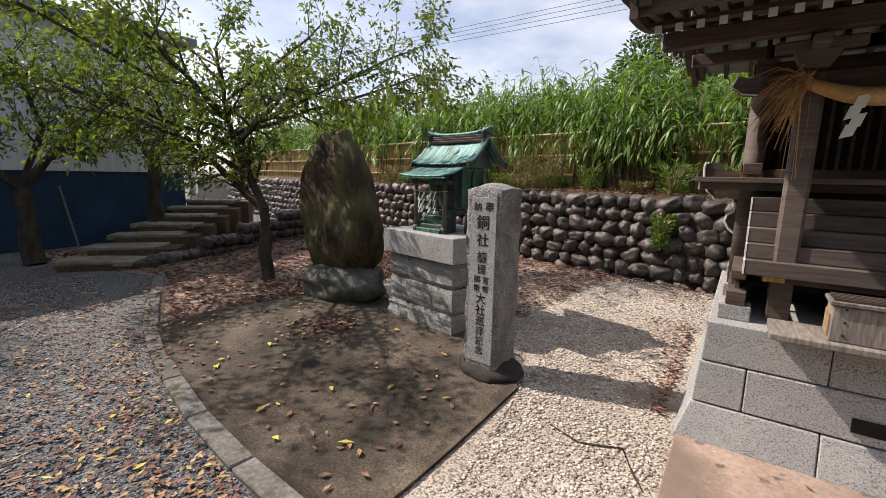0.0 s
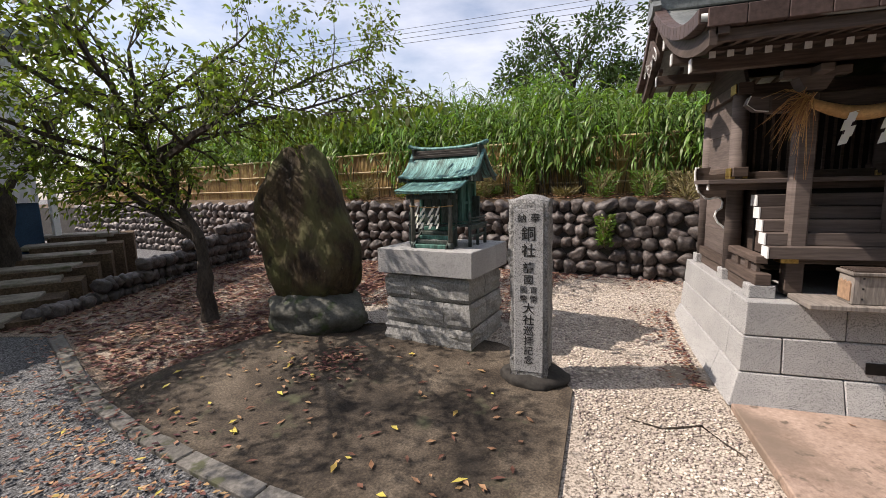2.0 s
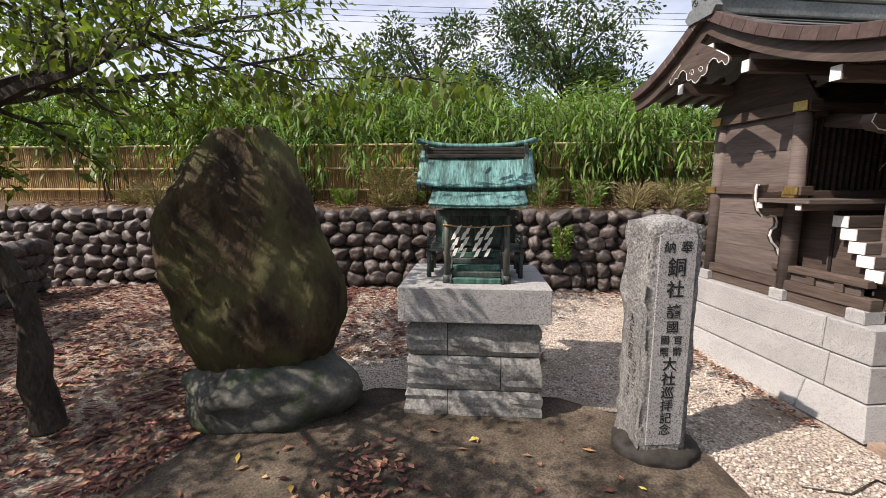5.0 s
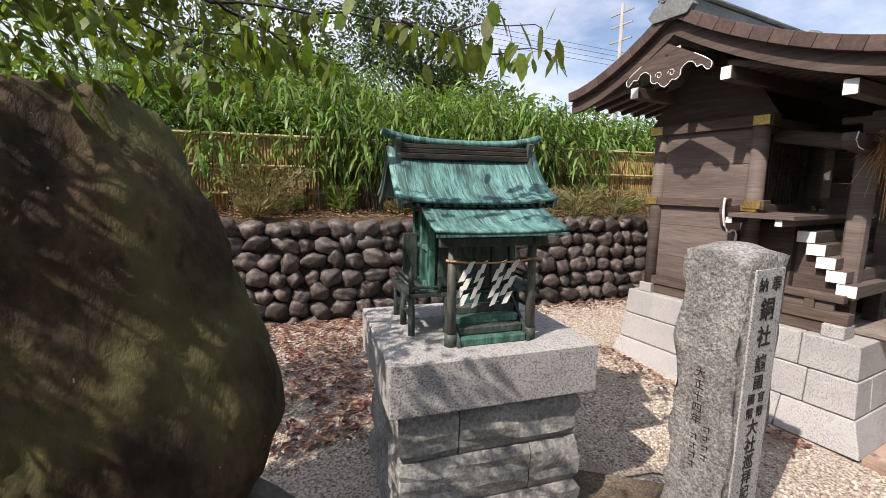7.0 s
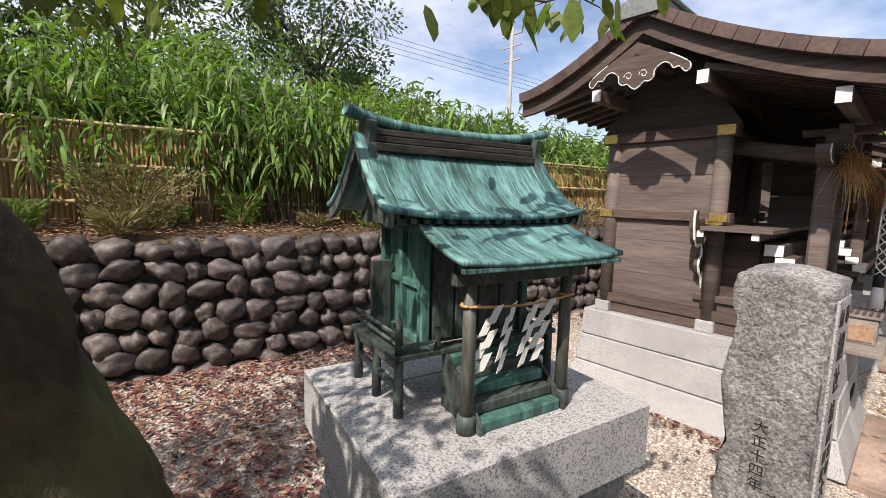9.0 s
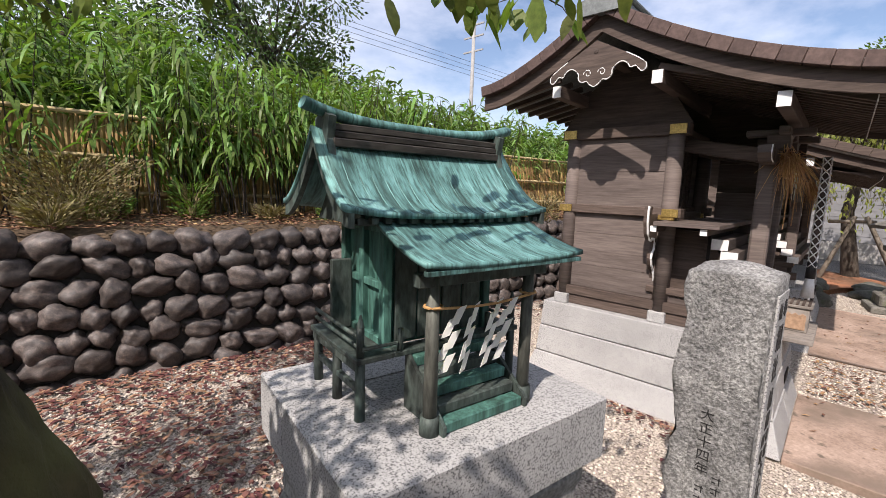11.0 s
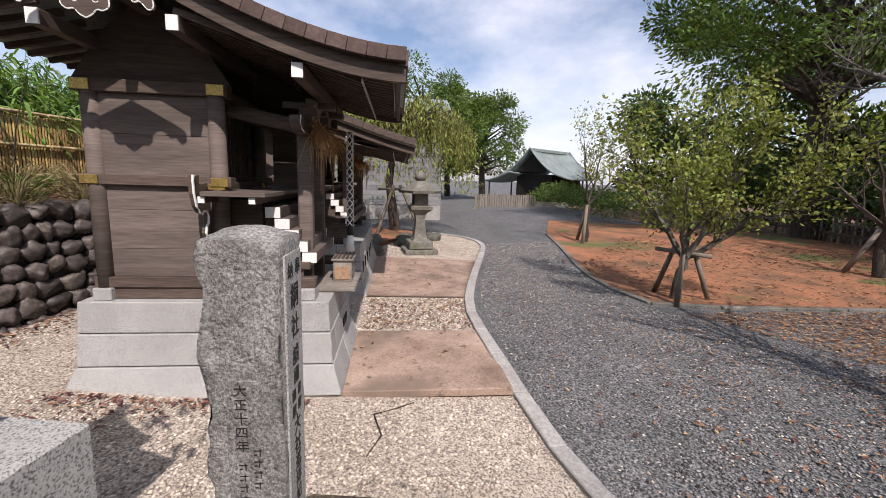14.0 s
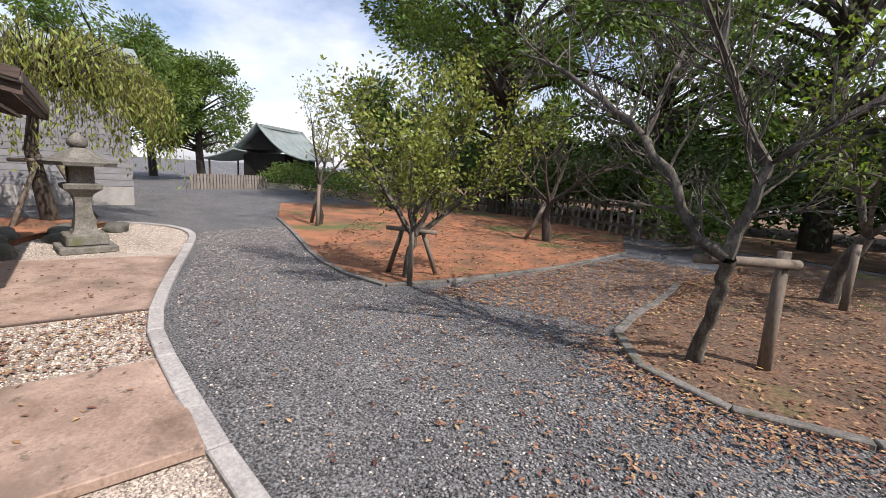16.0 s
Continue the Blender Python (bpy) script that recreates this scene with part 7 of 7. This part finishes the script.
big_tree(-1.5, 16, 8.2, 3.0, 90, LEAF_DARK, 10000, 0.18, 0.25, 0.45, "dark pine rising behind the reed bank")

# ---- plum trees in the clay beds ----
tree("plum_tree", "old leaning plum tree with grey lichened bark and bare twigs",
     [[(-1.05, -4.65, 0.06, 0.066), (-1.10, -4.55, 0.35, 0.05), (-1.22, -4.4, 0.75, 0.047), (-1.25, -4.3, 0.98, 0.052)],
      [(-1.25, -4.3, 0.98, 0.045), (-1.02, -4.32, 1.10, 0.042), (-0.82, -4.35, 1.45, 0.038), (-0.50, -4.4, 1.83, 0.033), (-0.05, -4.45, 2.18, 0.027), (0.55, -4.5, 2.55, 0.018), (1.1, -4.6, 2.8, 0.008)],
      [(-1.25, -4.3, 0.98, 0.05), (-1.30, -4.35, 1.27, 0.046), (-1.36, -4.4, 1.62, 0.042), (-1.15, -4.35, 2.05, 0.036), (-1.0, -4.3, 2.4, 0.026), (-1.0, -4.3, 2.9, 0.01)],
      [(-1.36, -4.4, 1.62, 0.032), (-1.75, -4.6, 2.0, 0.025), (-2.3, -4.9, 2.45, 0.018), (-2.8, -5.2, 2.7, 0.008)],
      [(-1.15, -4.35, 2.05, 0.025), (-1.0, -3.9, 2.6, 0.02), (-0.8, -3.5, 2.9, 0.01)],
      [(-0.50, -4.4, 1.83, 0.022), (-0.4, -4.9, 2.4, 0.018), (-0.3, -5.4, 2.8, 0.008)]],
     44, 2, BARK_GREY, None, 1, 0.05, 0.024, 0.0, 3, 0.55, 0.75, 0.06, 0.3, 0.05, 0.012)
tree("plum_tree", "young leafy plum tree tied to wooden stakes",
     [[(2.42, -4.2, 0.05, 0.07), (2.40, -4.2, 0.35, 0.055), (2.36, -4.22, 0.6, 0.05)],
      [(2.36, -4.22, 0.6, 0.04), (2.2, -4.35, 1.1, 0.03), (2.0, -4.5, 1.6, 0.02), (1.8, -4.6, 2.2, 0.008)],
      [(2.36, -4.22, 0.6, 0.04), (2.65, -4.0, 1.1, 0.03), (2.9, -3.8, 1.6, 0.02), (3.1, -3.7, 2.1, 0.008)],
      [(2.36, -4.22, 0.6, 0.035), (2.15, -4.7, 1.0, 0.028), (1.9, -5.2, 1.5, 0.015), (1.75, -5.5, 1.9, 0.006)],
      [(2.36, -4.22, 0.6, 0.035), (2.6, -4.4, 1.2, 0.028), (2.7, -4.6, 1.9, 0.015), (2.75, -4.6, 2.4, 0.006)],
      [(2.36, -4.22, 0.6, 0.03), (2.0, -3.9, 1.1, 0.02), (1.75, -3.7, 1.6, 0.008)]],
     45, 1, BARK_GREY, LEAF_WILLOW, 5, 0.065, 0.04, 0.0, 3, 0.5, 0.75, 0.1, 0.25, 0.06)
tree("plum_tree", "thin half-bare young tree in the clay bed",
     [[(8.0, -5.4, 0.03, 0.07), (8.0, -5.4, 0.6, 0.055), (8.0, -5.4, 1.0, 0.05)],
      [(8.0, -5.4, 1.0, 0.035), (7.8, -5.2, 1.7, 0.025), (7.7, -5.0, 2.7, 0.008)], [(8.0, -5.4, 1.0, 0.035), (8.3, -5.7, 1.7, 0.025), (8.5, -5.9, 2.6, 0.008)],
      [(8.0, -5.4, 1.0, 0.035), (7.9, -5.9, 1.6, 0.02), (7.7, -6.4, 2.3, 0.008)]], 46, 1, BARK, LEAF_WILLOW, 2, 0.08, 0.04, 0.0, 3, 0.6, 0.6, 0.15, 0.2, 0.06)
tree("plum_tree", "bare spreading plum tree with reddish twigs",
     [[(3.9, -9.2, 0.03, 0.11), (3.95, -9.2, 0.5, 0.09), (3.9, -9.2, 0.9, 0.08)],
      [(3.9, -9.2, 0.9, 0.05), (3.3, -9.3, 1.4, 0.035), (2.6, -9.5, 1.9, 0.015)], [(3.9, -9.2, 0.9, 0.05), (4.4, -9.0, 1.4, 0.035), (5.0, -8.8, 2.0, 0.015)],
      [(3.9, -9.2, 0.9, 0.05), (3.8, -8.8, 1.6, 0.03), (3.7, -8.4, 2.4, 0.012)], [(3.9, -9.2, 0.9, 0.05), (4.0, -9.7, 1.6, 0.03), (4.1, -10.2, 2.4, 0.012)]], 47, 2, BARK, None, kids=2, twig=0.7, lift=0.1)
tree("plum_tree", "leafy plum tree leaning beside a stake",
     [[(-1.3, -8.4, 0.05, 0.10), (-1.35, -8.3, 0.5, 0.085), (-1.55, -8.2, 1.0, 0.075)],
      [(-1.55, -8.2, 1.0, 0.05), (-1.3, -8.3, 1.7, 0.035), (-0.9, -8.4, 2.4, 0.015)], [(-1.55, -8.2, 1.0, 0.05), (-2.1, -8.1, 1.6, 0.035), (-2.7, -8.0, 2.3, 0.015)],
      [(-1.55, -8.2, 1.0, 0.05), (-1.6, -7.7, 1.7, 0.03), (-1.7, -7.2, 2.4, 0.012)]], 48, 1, BARK_GREY, LEAF_PLUM, 3, 0.09, 0.045, 0.0, 3, 0.8)


def stake(a, b, r, label="weathered round wooden stake supporting a plum tree"):
    tagged(part("tree_stake", rod(a, b, r, r * 0.93, 10), STAKE, None, "", True), label, "stake", "tree stakes")


stake((-1.44, -4.95, 0.0), (-1.43, -4.93, 1.02), 0.05)
stake((-1.52, -4.98, 0.93), (-1.05, -4.28, 0.95), 0.038, "weathered wooden cross bar tied to a plum tree")
for a, b in (((2.85, -4.15, 0), (2.55, -4.2, 0.75)), ((2.35, -4.65, 0), (2.4, -4.35, 0.78)), ((2.1, -4.0, 0), (2.3, -4.15, 0.78))):
    stake(a, b, 0.035)
stake((2.75, -4.05, 0.68), (2.1, -4.4, 0.68), 0.03, "weathered wooden cross bar tied to a plum tree")
for a, b in (((7.7, -5.2, 0), (7.95, -5.35, 1.0)), ((8.3, -5.3, 0), (8.05, -5.4, 1.0)), ((4.3, -8.9, 0), (3.95, -9.15, 0.9)), ((4.5, -9.2, 0), (4.05, -9.25, 0.9)), ((-1.5, -8.0, 0), (-1.5, -8.05, 0.9))):
    stake(a, b, 0.045)
# Darker sheet laid over the far gravel to stand in for tree shade.
tagged(strip("woods_floor", [(-20, -12.2), (4, -12.6), (8, -13.6), (13, -10.5), (24, -11)], [(-20, -40), (40, -40)], 0.012, LITTER, 40, 10), "added dark leaf mould under the woods, its colour standing in for shade", "ground")
gf2 = thing("garden_fence", Matrix.Translation((6.5, -13.2, 0)) @ Matrix.Rotation(radians(-10), 4, "Z"), "dark wooden lattice fence at the back of the garden", "fence")
for k in range(40):
    part("picket", box((-5 + k * 0.25, -0.02, 0.0), (-4.93 + k * 0.25, 0.02, 1.0)), GREY_WOOD if k % 3 else WOOD, gf2)
for z in (0.25, 0.8):
    part("rail", box((-5.0, 0.02, z), (5.0, 0.06, z + 0.08)), WOOD, gf2)

# ---- wires ----
def wire(a, b, sag, r=0.012):
    pts = [(Vector(a).lerp(Vector(b), k / 24) - Vector((0, 0, sag * math.sin(math.pi * k / 24))), r) for k in range(25)]
    v, f = tubes([pts], 4)
    tagged(mesh_object("power_line", v, f, CABLE), "black overhead power line", "cable", "power lines")


for k in range(4):
    wire((-60, 22 + 0.5 * k, 11 + 0.35 * k), (34, 21 + 0.4 * k, 10.2 + 0.5 * k), 0.8)
pole = thing("utility_pole", Matrix.Translation((22, 21, 0)), "grey concrete utility pole with crossarms", "utility pole")
part("pole", rod((0, 0, 0), (0, 0, 14), 0.17, 0.12, 10), POLE, pole, "", True)
for z in (11.6, 12.6, 13.4):
    part("crossarm", box((-0.05, -0.9, z), (0.05, 0.9, z + 0.1)), POLE, pole)
